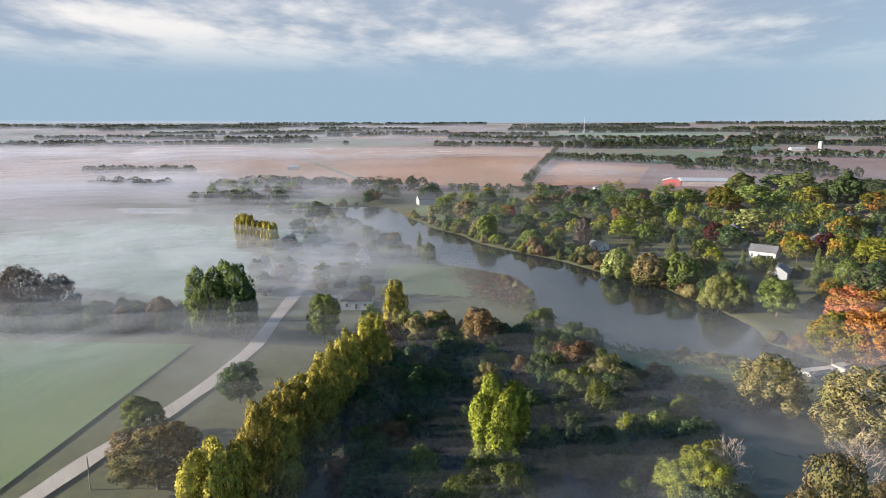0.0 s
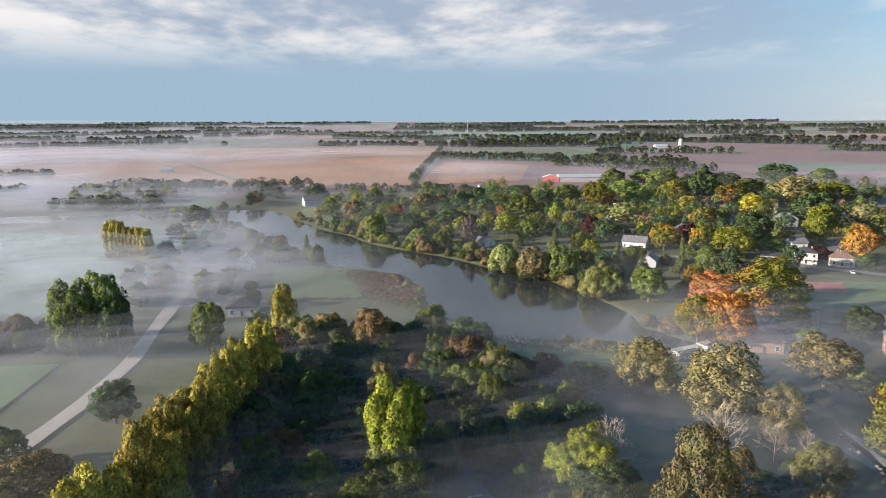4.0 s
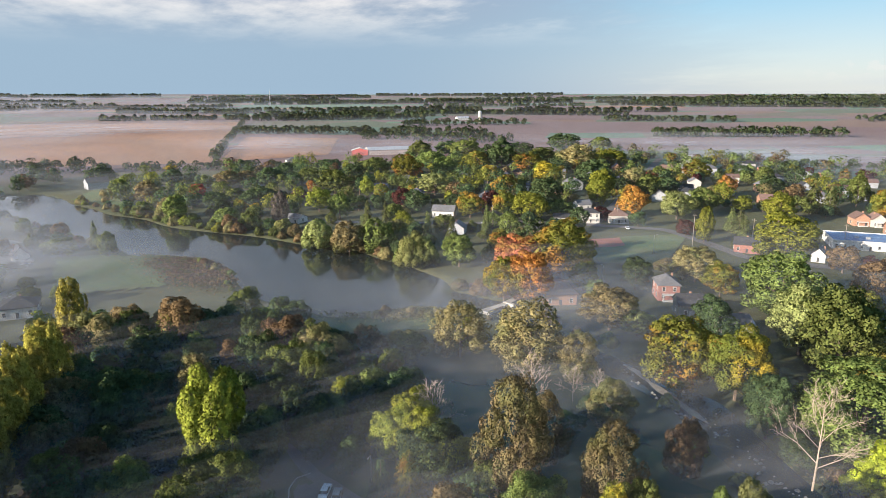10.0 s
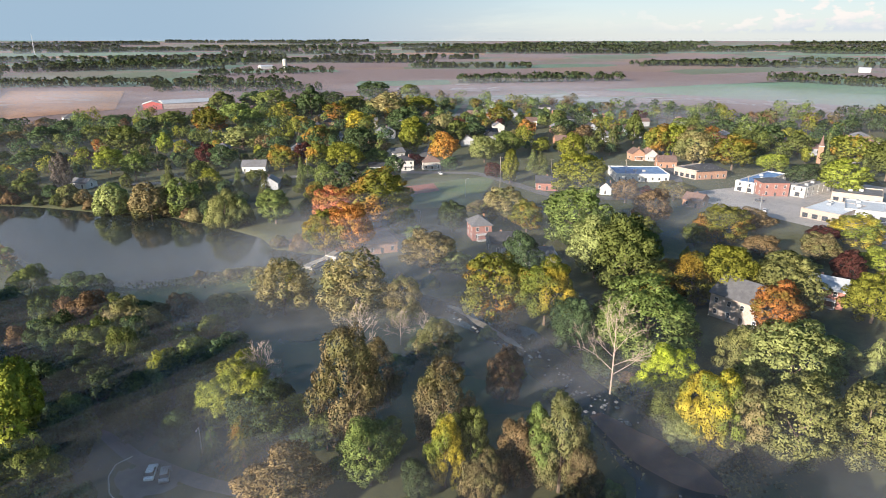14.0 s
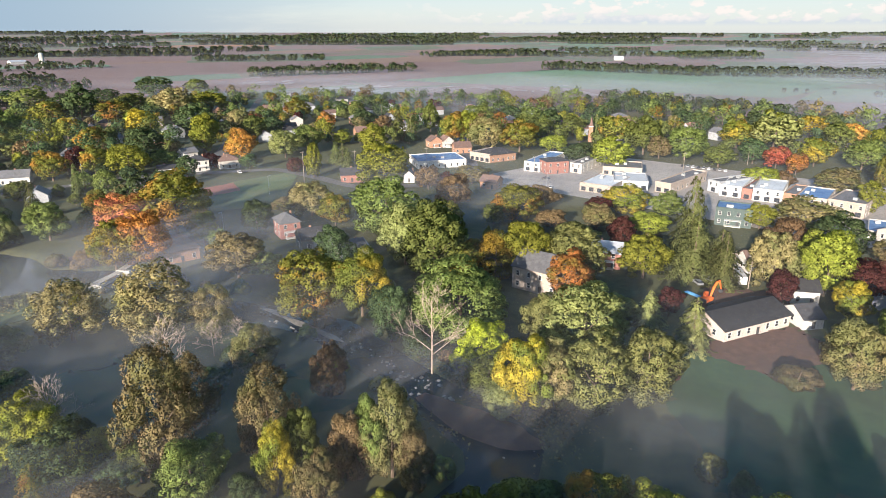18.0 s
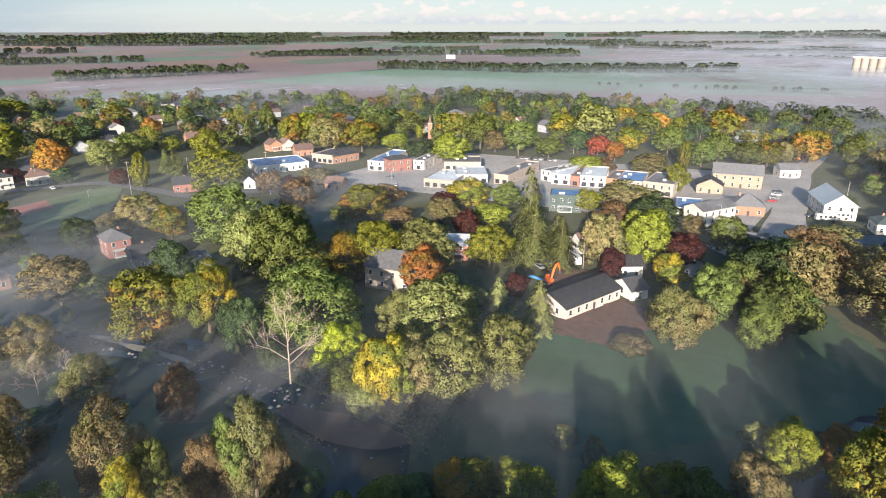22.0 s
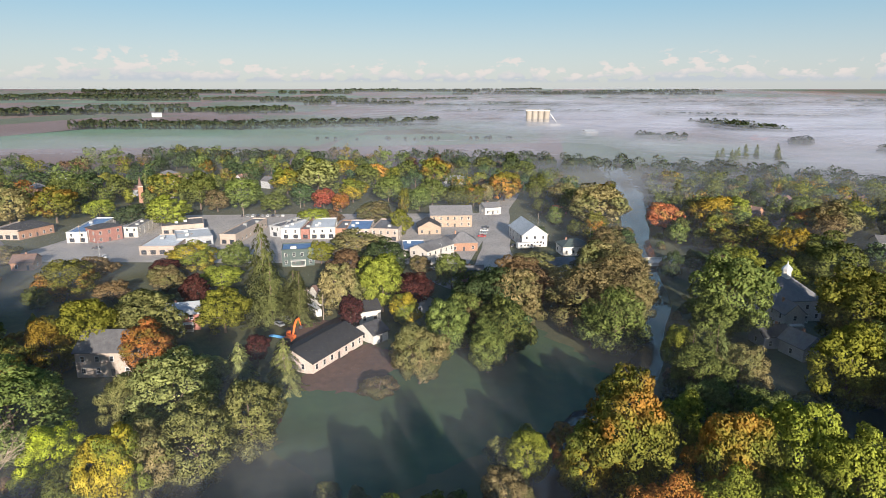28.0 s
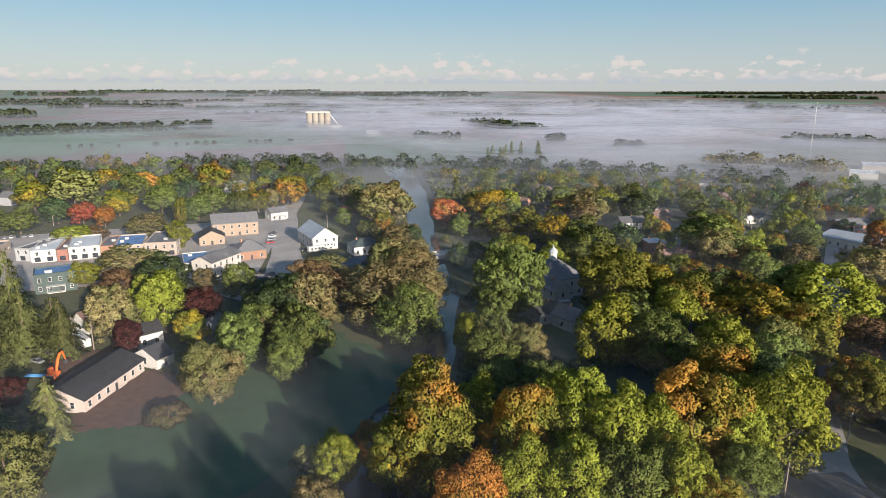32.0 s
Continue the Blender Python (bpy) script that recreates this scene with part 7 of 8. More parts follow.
# ---- the rest of the trees, filled in where the town and woods stand ----
SHORE_Y, SHORE_X = (180, 196, 260, 321, 400, 473, 562, 720), (118, 116, 98, 63, 5, -32, -72, -30)
CREEK_Y, CREEK_X = (30, 60, 90, 124, 165, 196), (100, 112, 122, 126, 122, 118)
RIVER_X, RIVER_Y = (85, 100, 128, 163, 207, 275, 359, 450, 620), (-20, -40, -66, -96, -120, -144, -176, -214, -260)
OPEN_PATCHES = [(162, 163, 9), (158, 152, 9), (156, 140, 9), (150, 128, 9), (160, 144, 8), (156, 127, 9), (220, 243, 44), (205, 258, 22), (165, 0, 24), (150, -30, 40), (128, -20, 34), (190, 18, 14), (130, 205, 20), (62, -112, 16), (-50, 560, 40), (-20, 300, 32), (300, 120, 26), (330, 60, 36), (318, 0, 34), (300, -40, 24), (345, -78, 14), (270, -58, 18), (172, -132, 17), (152, -116, 13), (140, -108, 10), (66, 128, 12), (78, 92, 14), (24, 106, 12), (22, 118, 5), (398, 60, 24)]
LANES = [[(60, 395), (158, 337), (205, 326), (232, 300), (262, 272), (250, 205), (300, 160)], [(232, 300), (300, 360), (420, 470), (560, 600)], [(300, 160), (360, 200), (470, 270), (600, 350)], [(262, -112), (258, -170), (225, -330)], [(40, -96), (70, -126), (110, -190), (200, -330)], [(460, -112), (347, -76), (248, -48)]]
MIXED = ((L_GREEN, 38), (L_DEEP, 34), (L_YGREEN, 9), (L_TURN, 6), (L_OLIVE, 6), (L_GOLD, 1.5), (L_ORANGE, 0.8), (L_BROWN, 3), (L_MAROON, 1))


def pick(table):
    k = np.array([w for _, w in table], float)
    return table[int(RNG.choice(len(table), p=k / k.sum()))][0]


NEAR = {}


def clear_of(x, y, w, squeeze):
    if wet(np.array(x), np.array(y)) < 0.22 * w + 1:
        return False
    if any((x - a) ** 2 + (y - b) ** 2 < r * r for a, b, r in OPEN_PATCHES) or in_square(x, y):
        return False
    if any((x - a) ** 2 + (y - b) ** 2 < (r + 0.25 * w) ** 2 for a, b, r in SITES):
        return False
    for lane in LANES:
        for (ax, ay), (bx, by) in zip(lane, lane[1:]):
            t = max(0.0, min(1.0, ((x - ax) * (bx - ax) + (y - ay) * (by - ay)) / ((bx - ax) ** 2 + (by - ay) ** 2)))
            if math.hypot(x - ax - t * (bx - ax), y - ay - t * (by - ay)) < 4.5 + 0.2 * w:
                return False
    if NEAR.get("count") != len(TREES):
        NEAR["count"], NEAR["rows"] = len(TREES), np.array(TREES)
    near = NEAR["rows"]
    return bool((np.hypot(near[:, 0] - x, near[:, 1] - y) > squeeze * (near[:, 2] + w / 2)).all())


FAR_TREES = []


def fill(tries, limits, inside, sizes, table, squeeze=0.72, spruces=0.08, where="among town houses", kinds=("round", "round", "wide"), single=430, tall=(0.85, 1.25), name="shade_tree"):
    """Trees strewn where there is room; beyond a distance they are kept for the joined crowns."""
    x0, x1, y0, y1 = limits
    for _ in range(tries):
        x, y = RNG.uniform(x0, x1), RNG.uniform(y0, y1)
        w = sizes[0] + (sizes[1] - sizes[0]) * RNG.uniform() ** 1.5
        if not inside(x, y) or not clear_of(x, y, w, squeeze):
            continue
        if math.hypot(x, y) > single:
            FAR_TREES.append((x, y, min(w * RNG.uniform(0.85, 1.2), 19), w, pick(table)))
            TREES.append((x, y, w / 2))
        elif RNG.uniform() < spruces:
            tree("spruce", x, y, min(w * RNG.uniform(1.2, 1.8), 21), w * 0.55, L_SPRUCE, where)
        else:
            tree(str(RNG.choice(kinds)), x, y, min(w * RNG.uniform(*tall), 20), w, pick(table), where, name=name)


def in_town(x, y):
    r = math.hypot(x, y)
    turn = math.degrees(math.atan2(x, y))
    if 39 < turn < 106 and r < 455:
        return False
    if not 165 < r < np.interp(turn, (0, 15, 25, 60, 80, 100), (660, 700, 800, 800, 720, 660)) + 40 * math.sin(math.atan2(y, x) * 9) or y < -150 and x < 300:
        return False
    if y > 180:
        return x > np.interp(y, SHORE_Y, SHORE_X) + 3 and not (y > 620 and x < 60)
    if y > 30:
        return x > np.interp(y, CREEK_Y, CREEK_X) + 4
    return y > np.interp(x, RIVER_X, RIVER_Y) + 14 and x > 190


def over_river(x, y):
    r = math.hypot(x, y)
    return 95 < r < 560 and y < np.interp(x, RIVER_X, RIVER_Y) - 3 and x > 20 and y < -40 and math.degrees(math.atan2(x, -y)) > 8


def in_wood(x, y):
    return math.degrees(math.atan2(x, y)) < (31 if y > 118 else 24) and -24 < x < np.interp(y, CREEK_Y, CREEK_X) - 14 and x < 150 - 0.35 * y + 40 and y < np.interp(x, (-24, 0, 24, 36, 46, 60, 87, 105), (216, 198, 193, 164, 150, 146, 150, 156))


def in_square(x, y):
    return 205 < x < 420 and -100 < y < 150 and math.hypot(x, y) < 425


extra = random.Random(5)
for i in range(200):
    hx, hy = extra.uniform(150, 600), extra.uniform(60, 600)
    if in_town(hx, hy) and math.hypot(hx, hy) > 345 and clear_of(hx, hy, 14, 0.5) and all(math.hypot(hx - a, hy - b) > 24 for a, b, _ in SITES):
        building("town_house", hx, hy, -35 + extra.choice((0, 90)), extra.uniform(8, 12), extra.uniform(8, 10), extra.choice((3.5, 4.5, 5.5)), extra.choice(("gable_x", "gable_y", "hip")), extra.uniform(2.4, 3.4),
                 extra.choice((GREY_SIDING, CREAM_SIDING, BROWN_BRICK, GREY_SIDING)), extra.choice((DARK_SHINGLE, GREY_SHINGLE, BROWN_SHINGLE)), "town house half hidden by trees", "house", "town houses")
        OPEN_PATCHES.append((hx * (1 - 13 / math.hypot(hx, hy)), hy * (1 - 13 / math.hypot(hx, hy)), 9))
for i in range(50):
    hx, hy = extra.uniform(60, 420), extra.uniform(-460, -130)
    if over_river(hx, hy) and math.hypot(hx, hy) > 250 and clear_of(hx, hy, 14, 0.5) and all(math.hypot(hx - a, hy - b) > 24 for a, b, _ in SITES):
        building("town_house", hx, hy, -60 + extra.choice((0, 90)), extra.uniform(8, 12), extra.uniform(8, 10), extra.choice((3.5, 4.5, 5.5)), extra.choice(("gable_x", "gable_y", "hip")), extra.uniform(2.4, 3.4),
                 extra.choice((WHITE_SIDING, CREAM_SIDING, BROWN_BRICK, GREY_SIDING)), extra.choice((DARK_SHINGLE, GREY_SHINGLE, BROWN_SHINGLE)), "town house half hidden by trees", "house", "town houses")
        OPEN_PATCHES.append((hx * (1 - 13 / math.hypot(hx, hy)), hy * (1 - 13 / math.hypot(hx, hy)), 9))

fill(700, (-80, 420, 120, 600), lambda x, y: in_town(x, y) and math.hypot(x, y) < 500, (6, 13), ((L_GREEN, 36), (L_DEEP, 44), (L_OLIVE, 8), (L_TURN, 5), (L_YGREEN, 5), (L_BROWN, 3)), 0.95, 0.04)
fill(1400, (-80, 720, -160, 760), in_town, (9, 20), MIXED, 0.95)
fill(2600, (-80, 860, -160, 900), lambda x, y: in_town(x, y) and math.hypot(x, y) > 430, (8, 20), MIXED, 0.78)
fill(500, (150, 560, -560, -130), lambda x, y: over_river(x, y) and math.hypot(x, y) > 400, (9, 17), MIXED, 0.75)
fill(1300, (20, 480, -520, -40), over_river, (9, 19), ((L_GREEN, 24), (L_DEEP, 12), (L_TURN, 18), (L_YGREEN, 24), (L_GOLD, 6), (L_OLIVE, 6), (L_ORANGE, 1)), 0.66, where="beyond the river", name="maple_tree")
GLADES = ((24, 106, 11), (22, 118, 4), (20, 128, 2.5), (-4, 118, 7))
for i in range(11):
    for j in range(16):
        x, y = -22 + 7.0 * i + RNG.uniform(-2.4, 2.4), 100 + 6.2 * j + RNG.uniform(-2.2, 2.2)
        if in_wood(x, y) and wet(np.array(x), np.array(y)) > 3 and all(math.hypot(x - a, y - b) > r + 3 for a, b, r in GLADES):
            w = RNG.uniform(8, 12)
            tree(str(RNG.choice(("round", "round", "wide", "willow"))), x, y, w * RNG.uniform(1.15, 1.5), w, pick(((L_DEEP, 40), (L_GREEN, 30), (L_OLIVE, 16), (L_BROWN, 6), (L_YGREEN, 5))), "in the dark wood", name="woodland_tree")
fill(260, (185, 300, -140, -60), lambda x, y: 4 < y - np.interp(x, RIVER_X, RIVER_Y) < 34, (9, 13), ((L_OLIVE, 4), (L_GREEN, 2), (L_DEEP, 2)), 0.5, 0.0, "on the river bank", ("willow", "round"))
fill(260, (-120, -30, 260, 480), lambda x, y: x < np.interp(y, (255, 321, 341, 399, 453), (18, 6, -20, -50, -80)) - 4 and abs(x + 80) > 8, (6, 10), ((L_DEEP, 40), (L_GREEN, 30), (L_BROWN, 15), (L_OLIVE, 10)), 1.1, 0.1, "in mist by the lane")
fill(120, (-300, -80, 560, 780), lambda x, y: y > 570 and not -175 < x < -105, (10, 15), ((L_DEEP, 60), (L_GREEN, 25), (L_BROWN, 15)), 0.8, 0.0, "in a misty river wood")
for course, width in ((CREEK, 3.5), (RIVER, 3.0), (LAKE, 3.0)):
    for (ax, ay, aw), (bx, by, bw) in zip(course, course[1:]):
        steps = int(math.hypot(bx - ax, by - ay) / 6.5)
        nx, ny = -(by - ay), bx - ax
        ln = math.hypot(nx, ny)
        for i in range(steps):
            t = (i + RNG.uniform()) / steps
            for side in (-1, 1):
                if RNG.uniform() < (0.9 if course is LAKE else 0.45 if course is RIVER else 0.6) and math.hypot(ax, ay) < 600:
                    o = side * (aw + t * (bw - aw) + RNG.uniform(1.5, width + 3))
                    x, y = ax + t * (bx - ax) + nx / ln * o, ay + t * (by - ay) + ny / ln * o
                    if wet(np.array(x), np.array(y)) > 0.8 and math.hypot(x, y) > 70 and not any((x - a) ** 2 + (y - b) ** 2 < r * r for a, b, r in OPEN_PATCHES):
                        w = RNG.uniform(2.5, 5.5) * (1.6 if course is LAKE and side > 0 else 1.0)
                        tree("bush", x, y, w * RNG.uniform(0.7, 1.0), w, pick(((L_OLIVE, 3), (L_GREEN, 4), (L_BROWN, 2), (L_YGREEN, 2))), "on the water's edge")
for i in range(9):
    tree("spruce", 585 + RNG.uniform(-12, 50), -350 - i * 9 + RNG.uniform(-5, 5), RNG.uniform(17, 23), 8, L_SPRUCE, "in a dark clump")


def joined_trees(rows, material, lobes, per, leaf):
    """Trees that stand too close and far to be told apart: crowns in one mesh, trunks in another."""
    rng = np.random.default_rng(len(rows) + lobes)
    lob = np.repeat(rows, lobes, axis=0)
    dl = unit(len(lob), rng)
    dl[:, 2] = np.maximum(dl[:, 2], -0.75)
    dl *= rng.uniform(0.75, 1.05, (len(lob), 1))
    mid = np.stack([lob[:, 0] + dl[:, 0] * lob[:, 3] * 0.36, lob[:, 1] + dl[:, 1] * lob[:, 3] * 0.36, lob[:, 2] * (0.50 + 0.36 * dl[:, 2]) + rise(lob[:, 0], lob[:, 1])], -1)
    fat = rng.uniform(0.7, 1.25, (len(lob), 1)) * 0.19 * (14 / lobes) ** 0.3
    heart = np.repeat(np.stack([rows[:, 0], rows[:, 1], rows[:, 2] * 0.5], -1), lobes * per, axis=0)
    mid, size, fat = np.repeat(mid, per, axis=0), np.repeat(lob[:, 2:4], per, axis=0), np.repeat(fat, per, axis=0)
    d = unit(len(mid), rng)
    pos = mid + d * np.stack([size[:, 1], size[:, 1], size[:, 0] * 0.85], -1) * fat * rng.uniform(0.89, 1.06, (len(d), 1))
    apart = pos - heart
    d = d * 0.6 + 0.6 * apart / np.linalg.norm(apart, axis=1, keepdims=True)
    d /= np.linalg.norm(d, axis=1, keepdims=True)
    word = LEAF_WORD[material.name]
    tagged(new("town_trees", leaf_mesh("town_trees", pos, d, leaf, material, rng)), f"{word} trees crowding among the town's roofs", "trees", kind="stuff")
    a = np.arange(5) * math.tau / 5
    ring = np.stack([np.cos(a), np.sin(a)], -1)
    k = len(rows)
    v = np.zeros((k, 10, 3))
    for j, (z, r) in enumerate(((-0.3, 0.32), (0.6, 0.12))):
        v[:, 5 * j:5 * j + 5, :2] = rows[:, None, :2] + ring * r
        v[:, 5 * j:5 * j + 5, 2] = (rows[:, 2] * z if j else np.full(k, z))[:, None]
    f = [(10 * i + q, 10 * i + (q + 1) % 5, 10 * i + 5 + (q + 1) % 5, 10 * i + 5 + q) for i in range(k) for q in range(5)]
    tagged(new("tree_trunks", from_arrays("tree_trunks", v.reshape(-1, 3), f, BARK)), "brown trunks of the crowding town trees", "trees", kind="stuff")


for material in {m.name: m for *_, m in FAR_TREES}.values():
    rows = np.array([q[:4] for q in FAR_TREES if q[4] is material])
    away = np.hypot(rows[:, 0], rows[:, 1])
    for lo, hi, lobes, per, leaf in ((0, 600, 22, 46, 0.58), (600, 5000, 16, 36, 0.80)):
        part_rows = rows[(away >= lo) & (away < hi)]
        if len(part_rows):
            joined_trees(part_rows, material, lobes, per, leaf)


# unseen trees added below the view: the near belt that shades the meadow
for i in range(84):
    x, y = RNG.uniform(38, 72), -92 + i * 2.2 + RNG.uniform(-3, 3)
    if wet(np.array(x), np.array(y)) > 3 and math.hypot(x, y) < 82:
        h = min(RNG.uniform(20, 25), (71 if -25 < y < 35 else 77) - 0.88 * math.hypot(x, y))
        tree("round", x, y, h, RNG.uniform(9, 13), pick(((L_GREEN, 3), (L_YGREEN, 3), (L_TURN, 2))), "in an unseen belt added for shade", name="belt_tree")


# more unseen trees, added to close the sunlit gap along the river
for x, y in ((56, -40), (63, -20), (72, -22), (49, -38), (70, -44), (61, -46), (54, -18), (67, -16)):
    tree("round", x, y, 77 - 0.88 * math.hypot(x, y), 13, L_GREEN, "in an unseen belt added for shade", name="belt_tree")


# ---- reeds and stones along the water ----
def reed_bed(name, cx, cy, a, b, turn, count, material, label):
    rng = np.random.default_rng(int(abs(cx) + abs(cy)))
    u = rng.normal(0, 0.45, (count, 2)) * (a, b)
    c, s = math.cos(radians(turn)), math.sin(radians(turn))
    x, y = cx + u[:, 0] * c - u[:, 1] * s, cy + u[:, 0] * s + u[:, 1] * c
    ok = wet(x, y) > -1.0
    x, y = x[ok], y[ok]
    z = rng.uniform(0.1, 1.5, len(x))
    pos = np.stack([x, y, z], -1)
    out = np.stack([rng.normal(0, 0.4, len(x)), rng.normal(0, 0.4, len(x)), np.ones(len(x))], -1)
    me = leaf_mesh(name, pos, out / np.linalg.norm(out, axis=1, keepdims=True), 0.45, material, rng)
    tagged(new(name, me), label, "reeds", kind="stuff")


L_REED = foliage("reed_leaves", (0.200, 0.105, 0.065), (0.160, 0.110, 0.065), (0.120, 0.120, 0.045), 0.4)
reed_bed("reed_bed", 10, 295, 15, 38, 15, 14000, L_REED, "reddish-brown reed bed on the river point")
reed_bed("bank_reeds", 75, 200, 26, 9, -20, 5000, L_OLIVE, "low reeds along the pond's green bank")
reed_bed("creek_reeds", 108, 52, 20, 14, 60, 6000, L_OLIVE, "rough sedge on the creek's edge")


def stones(name, course, count, label):
    rng = random.Random(count)
    bm = bmesh.new()
    for _ in range(count):
        i = rng.randrange(len(course) - 1)
        (ax, ay, aw), (bx, by, bw) = course[i], course[i + 1]
        t = rng.random()
        x, y = ax + t * (bx - ax) + rng.gauss(0, aw), ay + t * (by - ay) + rng.gauss(0, aw)
        r = rng.uniform(0.2, 0.75)
        vs = [bm.verts.new((x + r * rng.uniform(0.7, 1.2) * math.cos(k * math.tau / 6), y + r * rng.uniform(0.6, 1.1) * math.sin(k * math.tau / 6), rng.uniform(-0.9, -0.6))) for k in range(6)]
        top = bm.verts.new((x, y, -0.75 + r * rng.uniform(0.5, 0.9)))
        for k in range(6):
            bm.faces.new((vs[k], vs[(k + 1) % 6], top))
    tagged(new(name, as_mesh(name, bm, ROCK)), label, "stones", kind="stuff")


stones("creek_stones", [(114.7, 132.0, 3), (112.7, 112.1, 3), (111.3, 96.8, 2.5), (109.4, 79.3, 2), (105.2, 65.5, 2), (98.1, 51.5, 2), (96.5, 39.7, 2)], 150, "pale boulders and broken rock in the shallow creek")
strip("gravel_bar", [(116.3, 132.6, 0.3), (116.4, 126.3, 1.3), (115.0, 120.8, 0.5), (114.3, 115.3, 1.4), (113.7, 108.9, 0.9), (112.6, 102.2, 1.2), (112.0, 97.5, 0.2)], ROCK, "pale gravel and broken ledges along the creek", "gravel", lift=0.10)
strip("mud_bank", [(101.1, 67.2, 1.5), (98.9, 57.3, 4.0), (97.7, 48.7, 5.0), (97.5, 41.3, 3.5), (98.4, 37.0, 1.0)], SOIL, "dark muddy bank of the creek", "soil", lift=0.05)


# ---- woods and hedges far off ----
def wood(name, line, width, tall, per, leaf, material=L_FAR, label="distant strip of mixed woodland", bare=0.0):
    """Crowns joined into one strip of wood along a line."""
    rng = np.random.default_rng(int(abs(line[0][0]) * 7 + abs(line[0][1])))
    cs = []
    for (ax, ay), (bx, by) in zip(line, line[1:]):
        ln = math.hypot(bx - ax, by - ay)
        k = max(3, int(ln * per))
        t, o = rng.uniform(0, 1, k), rng.uniform(-0.5, 0.5, k) * width
        cs.append(np.stack([ax + t * (bx - ax) - (by - ay) / ln * o, ay + t * (by - ay) + (bx - ax) / ln * o], -1))
    c = np.concatenate(cs)
    k = len(c)
    h = tall * rng.uniform(0.65, 1.15, k)
    n = 80 if math.hypot(*line[0]) < 1000 else 32
    leaf = leaf * 0.7 if n == 80 else leaf * 1.25
    d = unit(k * n, rng)
    d[:, 2] = np.where(rng.uniform(0, 1, k * n) < 0.6, np.abs(d[:, 2]), d[:, 2])
    hh = np.repeat(h, n)
    base = np.repeat(np.column_stack([c, rise(c[:, 0], c[:, 1])]), n, axis=0)
    pos = base + np.stack([d[:, 0] * hh * 0.42, d[:, 1] * hh * 0.42, hh * 0.52 + d[:, 2] * hh * 0.47], -1) * rng.uniform(0.8, 1.08, (k * n, 1)) ** np.array([1, 1, 0])
    me = leaf_mesh(name, pos, d, leaf, material, rng)
    tagged(new(name, me), label, "wood", kind="stuff")


wood("hedge_far", [(61, 774), (106, 1064), (231, 1850)], 9, 10, 0.11, 1.6, label="dark hedge dividing two brown fields")
wood("wood_far", [(245, 1961), (602, 1945)], 110, 18, 0.28, 3.2)
wood("wood_far", [(150, 1330), (250, 1290), (420, 1200), (560, 1060)], 70, 15, 0.32, 2.2, label="belt of trees behind the farm supply hall")
wood("wood_far", [(330, 1090), (430, 1000), (520, 900)], 60, 14, 0.30, 1.9, label="belt of trees behind the farm supply hall")
wood("wood_far", [(560, 1500), (760, 1480), (900, 1440)], 60, 15, 0.2, 2.4)
wood("wood_far", [(-99, 2702), (324, 2512)], 130, 18, 0.3, 4.0)
wood("wood_far", [(837, 911), (1143, 775)], 44, 17, 0.4, 2.0, label="oblong wood between misty fields")
wood("wood_far", [(1208, 1529), (1483, 1318)], 40, 15, 0.2, 3.0)
wood("wood_far", [(1796, 1163), (2324, 1014)], 60, 15, 0.25, 3.5)
wood("wood_far", [(1373, 561), (1295, 235), (1409, -165)], 44, 17, 0.42, 2.2, label="long straight wood across the green fields")
wood("wood_far", [(2055, 428), (2162, 225)], 110, 22, 0.45, 3.5)
wood("wood_far", [(1245, -700), (982, -677)], 60, 19, 0.4, 2.2, label="dark wood standing out of the mist")
wood("wood_far", [(740, 230), (700, 120), (690, 40)], 46, 13, 0.30, 1.7, label="belt of trees at the edge of town")
wood("wood_far", [(680, -40), (640, -140), (560, -260), (500, -360)], 70, 13, 0.42, 1.6, label="belt of trees along the river at the edge of town")
wood("wood_far", [(520, -300), (440, -400), (330, -470)], 60, 13, 0.42, 1.5, label="belt of trees at the edge of town")
wood("wood_far", [(455, -520), (400, -560), (345, -560)], 30, 17, 0.5, 1.6, L_OLIVE, "olive-brown grove at the edge of misty fields")
wood("wood_far", [(640, -900), (520, -980), (380, -1000)], 60, 15, 0.3, 2.2)
wood("wood_far", [(900, -480), (940, -420)], 24, 13, 0.4, 1.8)
wood("wood_far", [(760, -560), (800, -590)], 22, 15, 0.4, 1.8)
wood("wood_far", [(640, -610), (680, -590)], 22, 14, 0.4, 1.8)
wood("wood_far", [(985, 64), (965, -122), (960, -240)], 5, 7, 0.06, 1.6, label="scattered hedge trees on a field edge")
wood("wood_far", [(-572, 935), (-416, 917)], 40, 13, 0.3, 2.0, label="trees standing out of thick mist")
wood("wood_far", [(-450, 727), (-350, 711)], 40, 13, 0.3, 1.8, label="trees standing out of thick mist")
wood("wood_far", [(-277, 766), (-159, 735), (-60, 730)], 40, 13, 0.35, 1.7, label="river wood half in mist")
wood("wood_far", [(-260, 600), (-180, 575)], 26, 13, 0.4, 1.5, label="river wood half in mist")
wood("wood_far", [(-60, 720), (60, 700), (150, 660)], 26, 9, 0.3, 1.5, label="low trees along a field edge")
wood("wood_far", [(-440, 2135), (-420, 2130)], 14, 16, 0.3, 2.6)
far = random.Random(11)
for i in range(95):
    yaw, r = radians(far.uniform(-152, 44)), 1900 + 2900 * far.random() ** 0.8
    x, y = -math.sin(yaw) * r, math.cos(yaw) * r
    half = far.uniform(90, 420) * (0.6 + r / 4000)
    tilt = yaw + far.uniform(-0.25, 0.25)
    dx, dy = math.cos(tilt) * half, math.sin(tilt) * half
    wood("wood_far", [(x - dx, y - dy), (x + dx, y + dy)], 60, far.uniform(12, 19) * (0.55 if yaw < -1.6 else 1.0), 0.15, 2.4 + r / 900, label="wood on the far plain")
